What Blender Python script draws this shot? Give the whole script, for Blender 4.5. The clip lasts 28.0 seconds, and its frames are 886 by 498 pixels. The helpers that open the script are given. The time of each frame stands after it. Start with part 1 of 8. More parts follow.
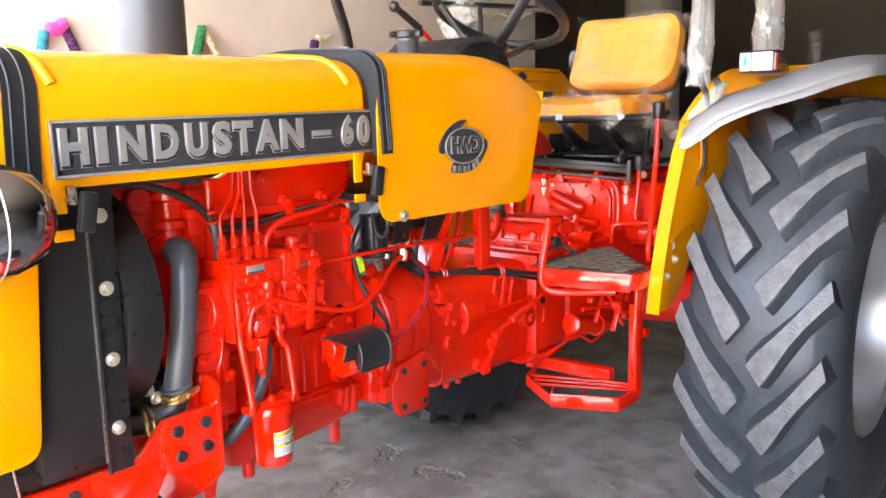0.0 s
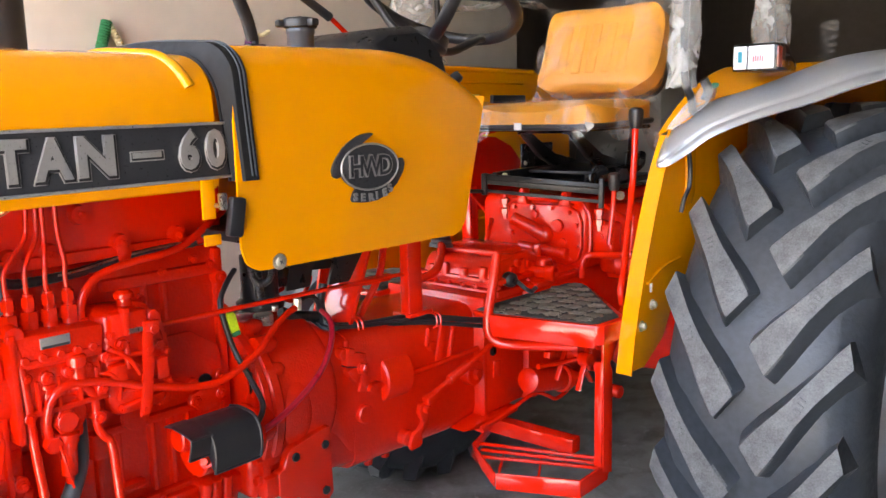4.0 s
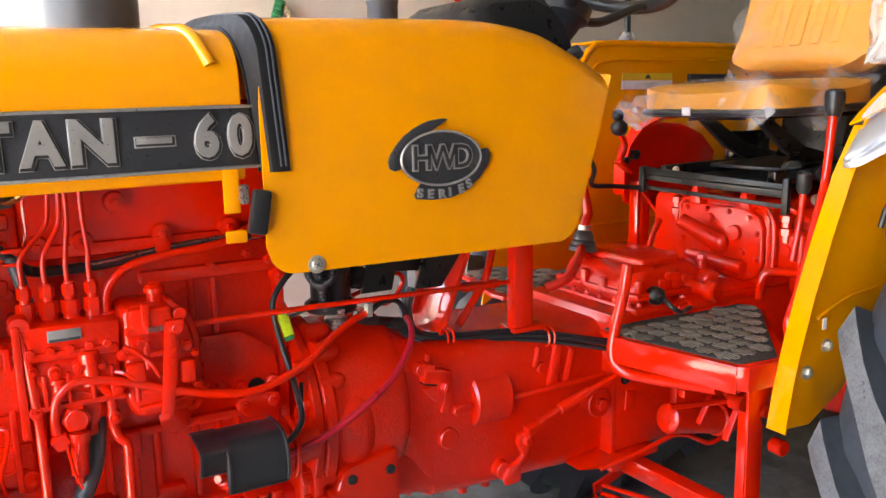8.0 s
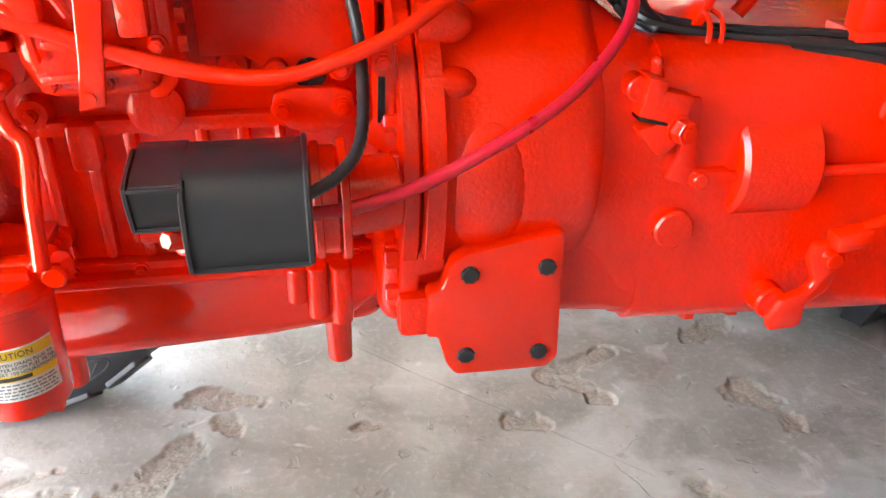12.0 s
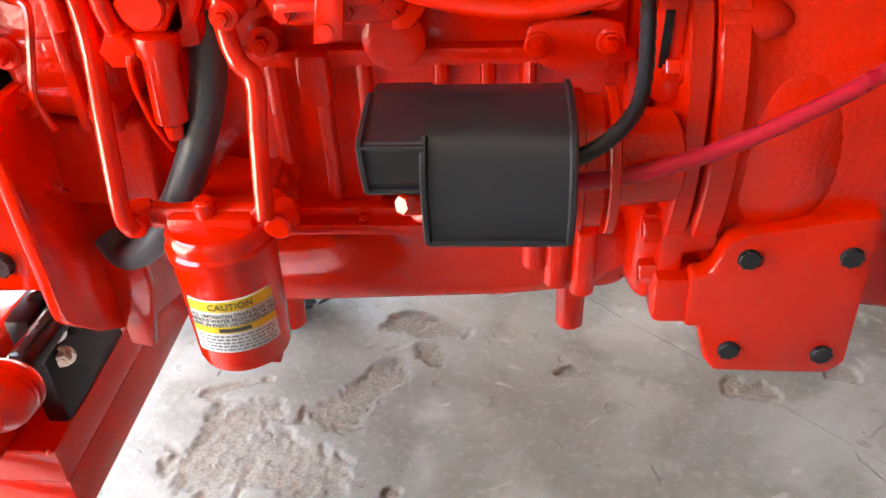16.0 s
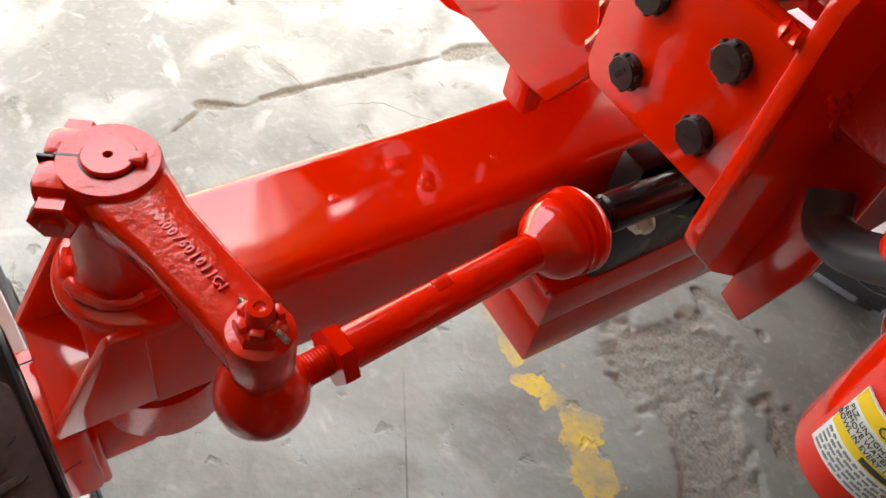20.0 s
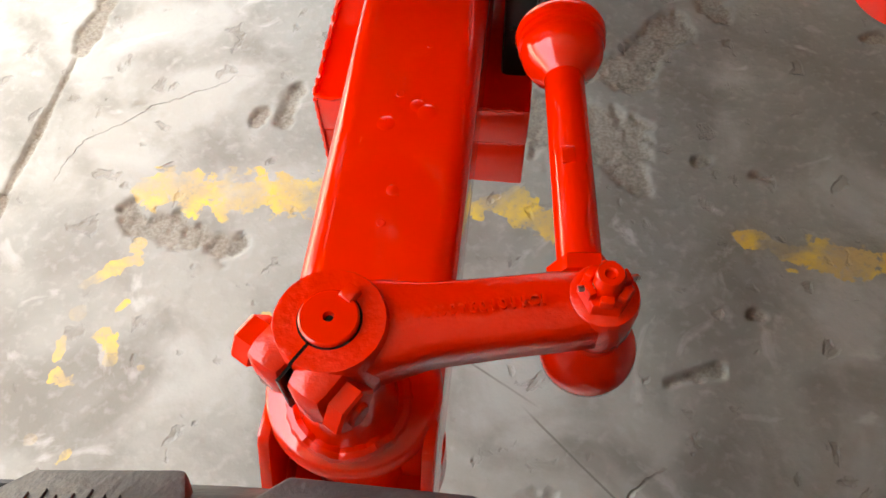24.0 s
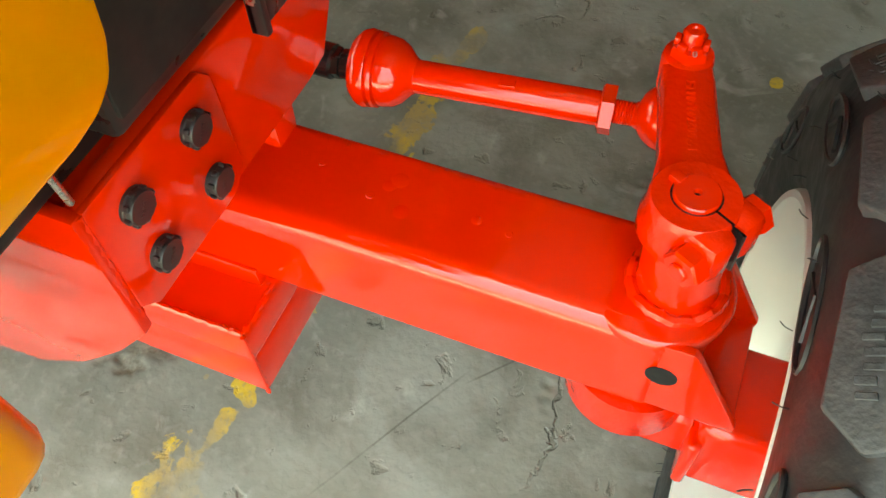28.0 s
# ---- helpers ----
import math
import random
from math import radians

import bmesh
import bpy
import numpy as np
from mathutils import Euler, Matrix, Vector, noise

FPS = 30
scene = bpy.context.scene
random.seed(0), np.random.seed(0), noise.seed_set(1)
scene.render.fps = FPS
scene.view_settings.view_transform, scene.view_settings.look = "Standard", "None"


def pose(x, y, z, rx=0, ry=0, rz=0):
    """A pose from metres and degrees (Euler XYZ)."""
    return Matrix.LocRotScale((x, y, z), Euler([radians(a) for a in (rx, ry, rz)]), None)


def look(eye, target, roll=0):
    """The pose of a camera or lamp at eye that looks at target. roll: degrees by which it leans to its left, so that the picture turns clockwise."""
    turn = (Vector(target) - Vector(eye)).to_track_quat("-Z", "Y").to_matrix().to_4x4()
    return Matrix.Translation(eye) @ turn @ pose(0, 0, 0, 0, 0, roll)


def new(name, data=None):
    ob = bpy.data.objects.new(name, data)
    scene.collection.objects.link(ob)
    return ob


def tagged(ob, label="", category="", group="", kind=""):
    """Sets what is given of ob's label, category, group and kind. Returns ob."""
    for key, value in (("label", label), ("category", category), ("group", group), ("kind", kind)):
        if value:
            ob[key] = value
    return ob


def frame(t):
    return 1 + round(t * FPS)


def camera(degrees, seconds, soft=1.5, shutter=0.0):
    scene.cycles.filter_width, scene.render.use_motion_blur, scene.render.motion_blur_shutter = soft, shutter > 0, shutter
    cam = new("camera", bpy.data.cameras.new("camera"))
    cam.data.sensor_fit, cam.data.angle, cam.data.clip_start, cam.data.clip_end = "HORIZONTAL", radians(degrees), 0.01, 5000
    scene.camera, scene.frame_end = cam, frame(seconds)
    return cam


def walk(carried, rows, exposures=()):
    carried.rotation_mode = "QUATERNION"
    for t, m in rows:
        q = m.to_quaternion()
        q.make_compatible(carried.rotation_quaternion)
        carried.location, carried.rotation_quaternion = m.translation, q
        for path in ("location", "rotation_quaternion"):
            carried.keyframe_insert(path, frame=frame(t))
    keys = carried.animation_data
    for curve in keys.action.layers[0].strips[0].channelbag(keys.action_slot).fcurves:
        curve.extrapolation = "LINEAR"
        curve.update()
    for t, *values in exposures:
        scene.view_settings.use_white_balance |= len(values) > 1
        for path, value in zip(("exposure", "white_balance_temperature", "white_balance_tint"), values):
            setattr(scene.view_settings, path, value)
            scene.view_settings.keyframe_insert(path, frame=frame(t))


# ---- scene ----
import functools

cam = camera(57.19, 28.0)
PATH = [
    (0, (-0.7258, -1.7254, 1.4735), (0.0249, -1.0866, 1.3055), -1.04),
    (0.5, (-0.7222, -1.6710, 1.4795), (0.0310, -1.0354, 1.3103), -1.26),
    (1, (-0.7231, -1.6279, 1.4895), (0.0339, -0.9976, 1.3175), -1.49),
    (1.5, (-0.7084, -1.5925, 1.4907), (0.0502, -0.9638, 1.3196), -2.06),
    (2, (-0.6479, -1.5728, 1.4878), (0.1091, -0.9409, 1.3213), -2.22),
    (2.5, (-0.4906, -1.5667, 1.4907), (0.2604, -0.9273, 1.3256), -1.88),
    (3, (-0.3280, -1.5835, 1.5030), (0.4112, -0.9308, 1.3370), -1.54),
    (3.5, (-0.2557, -1.6030, 1.4839), (0.4829, -0.9496, 1.3179), -1.39),
    (5.5, (0.0520, -1.4206, 1.4887), (0.8000, -0.7748, 1.3358), -0.36),
    (6, (0.1207, -1.4541, 1.5048), (0.8470, -0.7825, 1.3585), 0.06),
    (6.5, (0.1983, -1.5364, 1.5223), (0.8813, -0.8203, 1.3781), 0.15),
    (7, (0.2359, -1.5925, 1.5203), (0.8662, -0.8302, 1.3732), 0.08),
    (7.5, (0.2555, -1.6058, 1.5057), (0.8183, -0.7951, 1.3446), -0.35),
    (8, (0.2583, -1.5977, 1.4809), (0.7484, -0.7450, 1.3002), -0.94),
    (8.5, (0.2486, -1.5796, 1.4544), (0.6672, -0.6957, 1.2460), -1.24),
    (9, (0.2305, -1.5486, 1.4383), (0.5860, -0.6464, 1.1939), -1.16),
    (9.5, (0.2462, -1.4878, 1.4126), (0.5632, -0.5840, 1.1252), -0.30),
    (10, (0.3057, -1.3806, 1.3768), (0.6008, -0.4850, 1.0439), 0.99),
    (10.5, (0.3780, -1.2445, 1.3243), (0.6512, -0.3575, 0.9521), 1.88),
    (11, (0.4397, -1.1414, 1.2641), (0.6797, -0.2603, 0.8565), 2.16),
    (11.5, (0.5585, -1.0473, 1.2298), (0.7511, -0.1765, 0.7774), 1.53),
    (12, (0.6634, -0.9584, 1.1983), (0.8203, -0.0976, 0.7140), 0.71),
    (12.5, (0.7233, -0.9094, 1.1785), (0.8466, -0.0606, 0.6643), -0.82),
    (14.5, (0.7782, -0.8701, 1.1739), (0.8218, -0.0432, 0.6133), -4.47),
    (15, (0.7699, -0.8626, 1.1719), (0.7801, -0.0381, 0.6061), -4.62),
    (15.5, (0.7124, -0.8506, 1.1770), (0.6792, -0.0300, 0.6065), -4.39),
    (16, (0.6212, -0.8238, 1.1786), (0.5391, -0.0087, 0.6052), -3.20),
    (16.5, (0.5297, -0.7974, 1.1690), (0.3767, 0.0016, 0.5874), -0.65),
    (17, (0.4373, -0.8016, 1.1671), (0.1891, -0.0500, 0.5560), 2.70),
    (17.5, (0.3800, -0.7997, 1.1489), (0.0583, -0.1207, 0.4890), 7.64),
    (18, (0.3740, -0.7431, 1.1102), (0.0016, -0.1447, 0.4008), 12.10),
    (18.5, (0.3831, -0.6742, 1.0981), (-0.0325, -0.1427, 0.3600), 13.56),
    (19, (0.3765, -0.6457, 1.0952), (-0.0677, -0.1612, 0.3416), 14.17),
    (19.5, (0.3754, -0.6392, 1.0920), (-0.0819, -0.1885, 0.3254), 14.63),
    (20, (0.3777, -0.6379, 1.0899), (-0.0842, -0.2098, 0.3132), 14.81),
    (20.5, (0.3787, -0.6377, 1.0884), (-0.0826, -0.2280, 0.3014), 14.49),
    (22.5, (0.3260, -0.6812, 1.0900), (-0.0570, -0.2157, 0.2922), 8.99),
    (23, (0.2666, -0.7340, 1.1031), (-0.0174, -0.2438, 0.2791), 4.69),
    (23.5, (0.2000, -0.7661, 1.1057), (0.0190, -0.2586, 0.2633), 0.66),
    (24, (0.0980, -0.7572, 1.0950), (0.0242, -0.2520, 0.2351), -2.09),
    (24.5, (0.0084, -0.7321, 1.1118), (0.0422, -0.2453, 0.2389), -3.33),
    (25, (-0.0420, -0.7170, 1.1041), (0.1089, -0.2455, 0.2352), -2.33),
    (25.5, (-0.1388, -0.7004, 1.1131), (0.1155, -0.2648, 0.2496), -2.23),
    (26, (-0.2475, -0.6797, 1.1261), (0.0963, -0.2869, 0.2732), -2.46),
    (26.5, (-0.2708, -0.6428, 1.1184), (0.1119, -0.3043, 0.2587), -3.25),
    (27, (-0.2767, -0.6063, 1.1114), (0.1440, -0.3044, 0.2559), -3.07),
    (27.5, (-0.2970, -0.5857, 1.1131), (0.1728, -0.3192, 0.2716), -2.72),
    (28, (-0.3558, -0.5651, 1.1340), (0.1650, -0.3248, 0.3148), -3.20),
]
walk(cam, [(t, look(eye, target, roll)) for t, eye, target, roll in PATH],
     exposures=[(0.0, 5.15, 7300, 14), (3.0, 4.70, 7300, 14), (5.5, 4.45, 7500, 14), (7.0, 4.38, 7800, 14), (9.0, 5.08, 7100, 10), (10.0, 5.20, 7500, 9), (12.0, 5.62, 7900, 8), (15.0, 5.28, 8100, 12), (16.0, 5.15, 7900, 10), (18.0, 4.15, 8300, 6), (20.0, 3.83, 8500, 6), (23.0, 3.90, 8800, 6), (24.0, 3.86, 8900, 8), (25.0, 3.60, 8600, 6), (26.5, 3.74, 9300, -3), (28.0, 3.76, 9700, -14)])

# ---- light ----
world = bpy.data.worlds.new("world")
scene.world = world
world.use_nodes = True
wn = world.node_tree.nodes
sky = wn.new("ShaderNodeTexSky")
sky.sky_type, sky.sun_disc, sky.sun_elevation, sky.sun_rotation = "NISHITA", False, radians(84), radians(56)
sky.air_density, sky.dust_density = 1.0, 6.0
wn["Background"].inputs["Strength"].default_value = 0.15
world.node_tree.links.new(sky.outputs["Color"], wn["Background"].inputs["Color"])
sun = new("sun", bpy.data.lights.new("sun", "SUN"))
sun.data.energy, sun.data.angle, sun.data.color = 4.0, radians(0.6), (1.0, 0.95, 0.88)
sun.matrix_world = look((0.6, 0.4, 7.0), (0, 0, 0))

# ---- materials ----
def material(name, rgb, rough=0.5, metal=0.0, coat=0.0, vary=0.08, scale=6.0, bump=0.0, bump_scale=80.0, rough_vary=0.1, spec=0.5):
    """A node material: base colour with two scales of noise, roughness with smudges, fine relief."""
    m = bpy.data.materials.new(name)
    m.use_nodes = True
    n, k = m.node_tree.nodes, m.node_tree.links
    p = n["Principled BSDF"]
    co = n.new("ShaderNodeTexCoord")
    a, b = n.new("ShaderNodeTexNoise"), n.new("ShaderNodeTexNoise")
    a.inputs["Scale"].default_value, b.inputs["Scale"].default_value = scale, scale * 9
    a.inputs["Detail"].default_value, b.inputs["Detail"].default_value = 4, 5
    k.new(co.outputs["Object"], a.inputs["Vector"]), k.new(co.outputs["Object"], b.inputs["Vector"])
    add = n.new("ShaderNodeMath")
    add.operation = "ADD"
    k.new(a.outputs["Fac"], add.inputs[0]), k.new(b.outputs["Fac"], add.inputs[1])
    mp = n.new("ShaderNodeMapRange")
    mp.inputs[1].default_value, mp.inputs[2].default_value = 0.6, 1.4
    mp.inputs[3].default_value, mp.inputs[4].default_value = 1 - vary, 1 + vary
    k.new(add.outputs[0], mp.inputs[0])
    mul = n.new("ShaderNodeVectorMath")
    mul.operation = "SCALE"
    mul.inputs[0].default_value = rgb
    k.new(mp.outputs[0], mul.inputs["Scale"])
    k.new(mul.outputs[0], p.inputs["Base Color"])
    mr = n.new("ShaderNodeMapRange")
    mr.inputs[1].default_value, mr.inputs[2].default_value = 0.3, 0.7
    mr.inputs[3].default_value, mr.inputs[4].default_value = max(0.02, rough - rough_vary), min(1, rough + rough_vary)
    k.new(b.outputs["Fac"], mr.inputs[0]), k.new(mr.outputs[0], p.inputs["Roughness"])
    p.inputs["Metallic"].default_value = metal
    p.inputs["Coat Weight"].default_value, p.inputs["Coat Roughness"].default_value = coat, 0.08
    p.inputs["Specular IOR Level"].default_value = spec
    if bump:
        c, bp = n.new("ShaderNodeTexNoise"), n.new("ShaderNodeBump")
        c.inputs["Scale"].default_value, c.inputs["Detail"].default_value = bump_scale, 3
        bp.inputs["Strength"].default_value, bp.inputs["Distance"].default_value = bump, 0.002
        k.new(co.outputs["Object"], c.inputs["Vector"]), k.new(c.outputs["Fac"], bp.inputs["Height"]), k.new(bp.outputs[0], p.inputs["Normal"])
    return m


RED = material("red_enamel", (0.82, 0.0150, 0.002), 0.11, vary=0.03, scale=4, bump=0.05, bump_scale=60, rough_vary=0.05, spec=0.7)
CAST = material("red_cast_iron", (0.80, 0.0150, 0.002), 0.17, vary=0.06, scale=7, bump=0.42, bump_scale=190, rough_vary=0.06, spec=0.6)
SHEET_RED = material("red_sheet_metal", (0.80, 0.0165, 0.002), 0.075, vary=0.025, scale=3, bump=0.035, bump_scale=45, rough_vary=0.03, spec=0.75)
YELLOW = material("orange_yellow_enamel", (0.90, 0.318, 0.002), 0.16, vary=0.02, scale=2, bump=0.02, bump_scale=18, rough_vary=0.05)
BLACK = material("black_plastic", (0.018, 0.018, 0.02), 0.36, vary=0.12, scale=5, bump=0.06, bump_scale=120, rough_vary=0.06)
GLOSS_BLACK = material("gloss_black_enamel", (0.010, 0.009, 0.009), 0.22, vary=0.2, scale=5, spec=0.45)
SATIN_BLACK = material("satin_black_sheet", (0.013, 0.013, 0.014), 0.34, vary=0.25, scale=5, bump=0.1, bump_scale=60, spec=0.35)
DARK_CHROME = material("smoked_chrome", (0.40, 0.40, 0.44), 0.07, metal=1.0, vary=0.04, scale=4, rough_vary=0.02)
BAND = material("matt_black_rubber", (0.012, 0.012, 0.013), 0.62, vary=0.2, scale=8, bump=0.1, spec=0.25)
RUBBER = material("tyre_rubber", (0.024, 0.026, 0.029), 0.40, vary=0.3, scale=5, bump=0.35, bump_scale=120)
LUG = material("scuffed_tyre_block", (0.060, 0.064, 0.070), 0.50, vary=0.45, scale=30, bump=0.6, bump_scale=170)
# the bluish sky sheen on the rear tyre is mixed into this base colour
WALL_RUBBER = material("sky_tinted_rubber", (0.042, 0.049, 0.058), 0.42, vary=0.4, scale=6, bump=0.4, bump_scale=90)
TREAD = material("dusty_tyre_lug", (0.125, 0.130, 0.133), 0.58, vary=0.5, scale=26, bump=0.9, bump_scale=130)
HOSE = material("grey_rubber_hose", (0.060, 0.069, 0.080), 0.38, vary=0.15, scale=9, bump=0.1, bump_scale=200)
SILVER = material("silver_paint", (0.40, 0.415, 0.44), 0.32, metal=0.55, vary=0.02, scale=3, rough_vary=0.02)
RIM = material("pale_silver_rim", (0.74, 0.75, 0.72), 0.32, metal=0.1, vary=0.02, scale=3, rough_vary=0.03)
STEEL = material("zinc_steel", (0.55, 0.54, 0.50), 0.3, metal=1.0, vary=0.15, scale=40)
BRASS = material("yellow_zinc", (0.62, 0.42, 0.16), 0.3, metal=1.0, vary=0.25, scale=40)
PALE_ZINC = material("pale_zinc", (0.72, 0.68, 0.56), 0.35, metal=0.8, vary=0.15, scale=40)
CHROME_TRIM = material("pewter_trim", (0.40, 0.385, 0.365), 0.36, metal=0.55, vary=0.08, scale=30)
BADGE = material("badge_charcoal", (0.035, 0.036, 0.040), 0.35, vary=0.12, scale=20, bump=0.05)
VINYL = material("ochre_vinyl", (0.66, 0.27, 0.025), 0.4, vary=0.06, scale=6, bump=0.25, bump_scale=260)
MAT_DARK = material("dark_rubber_mat", (0.045, 0.04, 0.032), 0.8, vary=0.3, scale=14, bump=0.5, bump_scale=200)
MATBOARD = material("dusty_rubber_mat", (0.16, 0.135, 0.10), 0.8, vary=0.35, scale=14, bump=0.5, bump_scale=200)
WIRE_RED = material("crimson_cable", (0.55, 0.01, 0.03), 0.35, vary=0.1)
GREEN_TAG = material("lime_plastic", (0.55, 0.75, 0.02), 0.4, vary=0.3, scale=40)
LABEL_WHITE = material("label_paper", (0.8, 0.8, 0.77), 0.5, vary=0.03)
LABEL_YELLOW = material("label_yellow", (0.85, 0.58, 0.03), 0.5, vary=0.04)
PRINT = material("grey_print", (0.24, 0.24, 0.25), 0.6, vary=0.2, scale=60)
INK = material("print_ink", (0.05, 0.05, 0.05), 0.6, vary=0.1)
WALL = material("cream_plaster", (0.66, 0.60, 0.515), 0.8, vary=0.07, scale=1.2, bump=0.25, bump_scale=30)
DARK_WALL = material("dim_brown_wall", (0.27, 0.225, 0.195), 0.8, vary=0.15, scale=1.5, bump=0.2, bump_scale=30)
# dark grey for the unseen walls, set low to cut bounce light
UNSEEN_WALL = material("low_bounce_plaster", (0.22, 0.205, 0.19), 0.8, vary=0.1, scale=1.5, bump=0.2, bump_scale=30)
BEIGE = material("beige_plastic_fan", (0.42, 0.33, 0.24), 0.45, vary=0.06)
WHITE = material("white_reflector", (0.55, 0.56, 0.60), 0.12, coat=0.6, vary=0.04, scale=30, bump=0.1, bump_scale=300)
AMBER = material("smoked_red_lens", (0.30, 0.05, 0.03), 0.15, coat=0.6)
PAPER = material("carton_white", (0.75, 0.75, 0.75), 0.6, vary=0.05)
# darkened so that the unseen ceiling gives little fill light
LOW_BOUNCE_CEIL = material("low_bounce_ceiling", (0.21, 0.195, 0.175), 0.85, vary=0.05, scale=1)
GREEN_WOOL, CREAM_WOOL, PINK_WOOL, TEAL_WOOL, PURPLE_WOOL, RED_WOOL = [material(a + "_wool", c, 0.9, vary=0.25, scale=60, bump=0.8, bump_scale=300) for a, c in (
    ("green", (0.02, 0.20, 0.07)), ("cream", (0.75, 0.68, 0.42)), ("pink", (0.75, 0.10, 0.42)), ("teal", (0.03, 0.25, 0.32)), ("purple", (0.09, 0.02, 0.10)), ("red", (0.6, 0.02, 0.06)))]


def film_material(name, clear, milky):
    """Thin crinkled plastic film: mostly clear, milky where it folds."""
    m = bpy.data.materials.new(name)
    m.use_nodes = True
    n, k = m.node_tree.nodes, m.node_tree.links
    p = n["Principled BSDF"]
    co, a, b, bp, mr = n.new("ShaderNodeTexCoord"), n.new("ShaderNodeTexNoise"), n.new("ShaderNodeTexNoise"), n.new("ShaderNodeBump"), n.new("ShaderNodeMapRange")
    a.inputs["Scale"].default_value, a.inputs["Detail"].default_value, a.inputs["Distortion"].default_value = 9, 5, 1.5
    b.inputs["Scale"].default_value, b.inputs["Detail"].default_value, b.inputs["Distortion"].default_value = 22, 3, 2.0
    for q in (a, b):
        k.new(co.outputs["Object"], q.inputs["Vector"])
    mr.inputs[1].default_value, mr.inputs[2].default_value, mr.inputs[3].default_value, mr.inputs[4].default_value = 0.52, 0.74, clear, milky
    k.new(a.outputs["Fac"], mr.inputs[0]), k.new(mr.outputs[0], p.inputs["Alpha"])
    bp.inputs["Strength"].default_value, bp.inputs["Distance"].default_value = 0.9, 0.012
    k.new(b.outputs["Fac"], bp.inputs["Height"]), k.new(bp.outputs[0], p.inputs["Normal"])
    p.inputs["Base Color"].default_value = (0.75, 0.73, 0.70, 1)
    p.inputs["Roughness"].default_value = 0.10
    return m


FILM, MILKY = film_material("clear_plastic_film", 0.03, 0.26), film_material("milky_plastic_film", 0.26, 0.66)


def concrete_material():
    """Worn concrete: grey with brown damp stains, pits, scratches and the rubbed-off rest of a yellow line."""
    m = bpy.data.materials.new("worn_concrete")
    m.use_nodes = True
    n, k = m.node_tree.nodes, m.node_tree.links
    p = n["Principled BSDF"]
    co = n.new("ShaderNodeTexCoord")

    def noise_node(scale, detail=5, distortion=0.0):
        q = n.new("ShaderNodeTexNoise")
        q.inputs["Scale"].default_value, q.inputs["Detail"].default_value, q.inputs["Distortion"].default_value = scale, detail, distortion
        k.new(co.outputs["Object"], q.inputs["Vector"])
        return q.outputs["Fac"]

    def ramp(src, lo, hi, a=0.0, b=1.0):
        q = n.new("ShaderNodeMapRange")
        for i, v in enumerate((lo, hi, a, b), 1):
            q.inputs[i].default_value = v
        k.new(src, q.inputs[0])
        return q.outputs[0]

    def mix(fac, a, b):
        q = n.new("ShaderNodeMix")
        q.data_type = "RGBA"
        k.new(fac, q.inputs[0])
        for i, v in ((6, a), (7, b)):
            if isinstance(v, tuple):
                q.inputs[i].default_value = (*v, 1)
            else:
                k.new(v, q.inputs[i])
        return q.outputs[2]

    def calc(op, a, b=None):
        q = n.new("ShaderNodeMath")
        q.operation = op
        for i, v in enumerate((a, b)):
            if v is None:
                continue
            if isinstance(v, (int, float)):
                q.inputs[i].default_value = v
            else:
                k.new(v, q.inputs[i])
        return q.outputs[0]

    big, mid, fine = noise_node(1.3, 7, 0.8), noise_node(6, 7, 0.5), noise_node(60, 6)
    col = mix(ramp(big, 0.38, 0.62), (0.165, 0.162, 0.142), (0.275, 0.271, 0.240))
    col = mix(ramp(noise_node(2.6, 5, 1.2), 0.50, 0.62, 0, 0.65), col, (0.325, 0.325, 0.300))
    col = mix(ramp(mid, 0.47, 0.66, 0, 0.75), col, (0.135, 0.124, 0.101))
    col = mix(ramp(fine, 0.52, 0.75, 0, 0.40), col, (0.32, 0.312, 0.287))
    # pits, pale scuffs and hairline cracks
    pits = ramp(noise_node(20, 8, 0.3), 0.63, 0.70)
    col = mix(calc("MULTIPLY", pits, 0.45), col, (0.15, 0.13, 0.105))
    scuff = ramp(noise_node(5, 9, 2.5), 0.62, 0.70, 0, 0.5)
    col = mix(scuff, col, (0.41, 0.40, 0.37))
    warp = n.new("ShaderNodeVectorMath")
    warp.operation = "MULTIPLY_ADD"
    wob = n.new("ShaderNodeTexNoise")
    wob.inputs["Scale"].default_value, wob.inputs["Detail"].default_value = 4.0, 6
    k.new(co.outputs["Object"], wob.inputs["Vector"])
    k.new(wob.outputs["Color"], warp.inputs[0])
    warp.inputs[1].default_value = (0.35, 0.35, 0.0)
    k.new(co.outputs["Object"], warp.inputs[2])
    vor = n.new("ShaderNodeTexVoronoi")
    vor.feature = "DISTANCE_TO_EDGE"
    vor.inputs["Scale"].default_value = 1.2
    k.new(warp.outputs[0], vor.inputs["Vector"])
    crack = calc("MULTIPLY", ramp(vor.outputs["Distance"], 0.0008, 0.003, 1, 0), ramp(big, 0.58, 0.66))
    col = mix(calc("MULTIPLY", crack, 0.4), col, (0.10, 0.085, 0.07))
    # score marks dragged across the screed
    sep = n.new("ShaderNodeSeparateXYZ")
    k.new(co.outputs["Object"], sep.inputs[0])
    for a, b, c, x0, x1 in SCORES:
        off = calc("ABSOLUTE", calc("ADD", calc("ADD", calc("MULTIPLY", sep.outputs["X"], a), calc("MULTIPLY", sep.outputs["Y"], b)), calc("ADD", calc("MULTIPLY", calc("SUBTRACT", big, 0.5), 0.02), c)))
        run = calc("MULTIPLY", ramp(sep.outputs["X"], x0, x0 + 0.03), ramp(sep.outputs["X"], x1 - 0.03, x1, 1, 0))
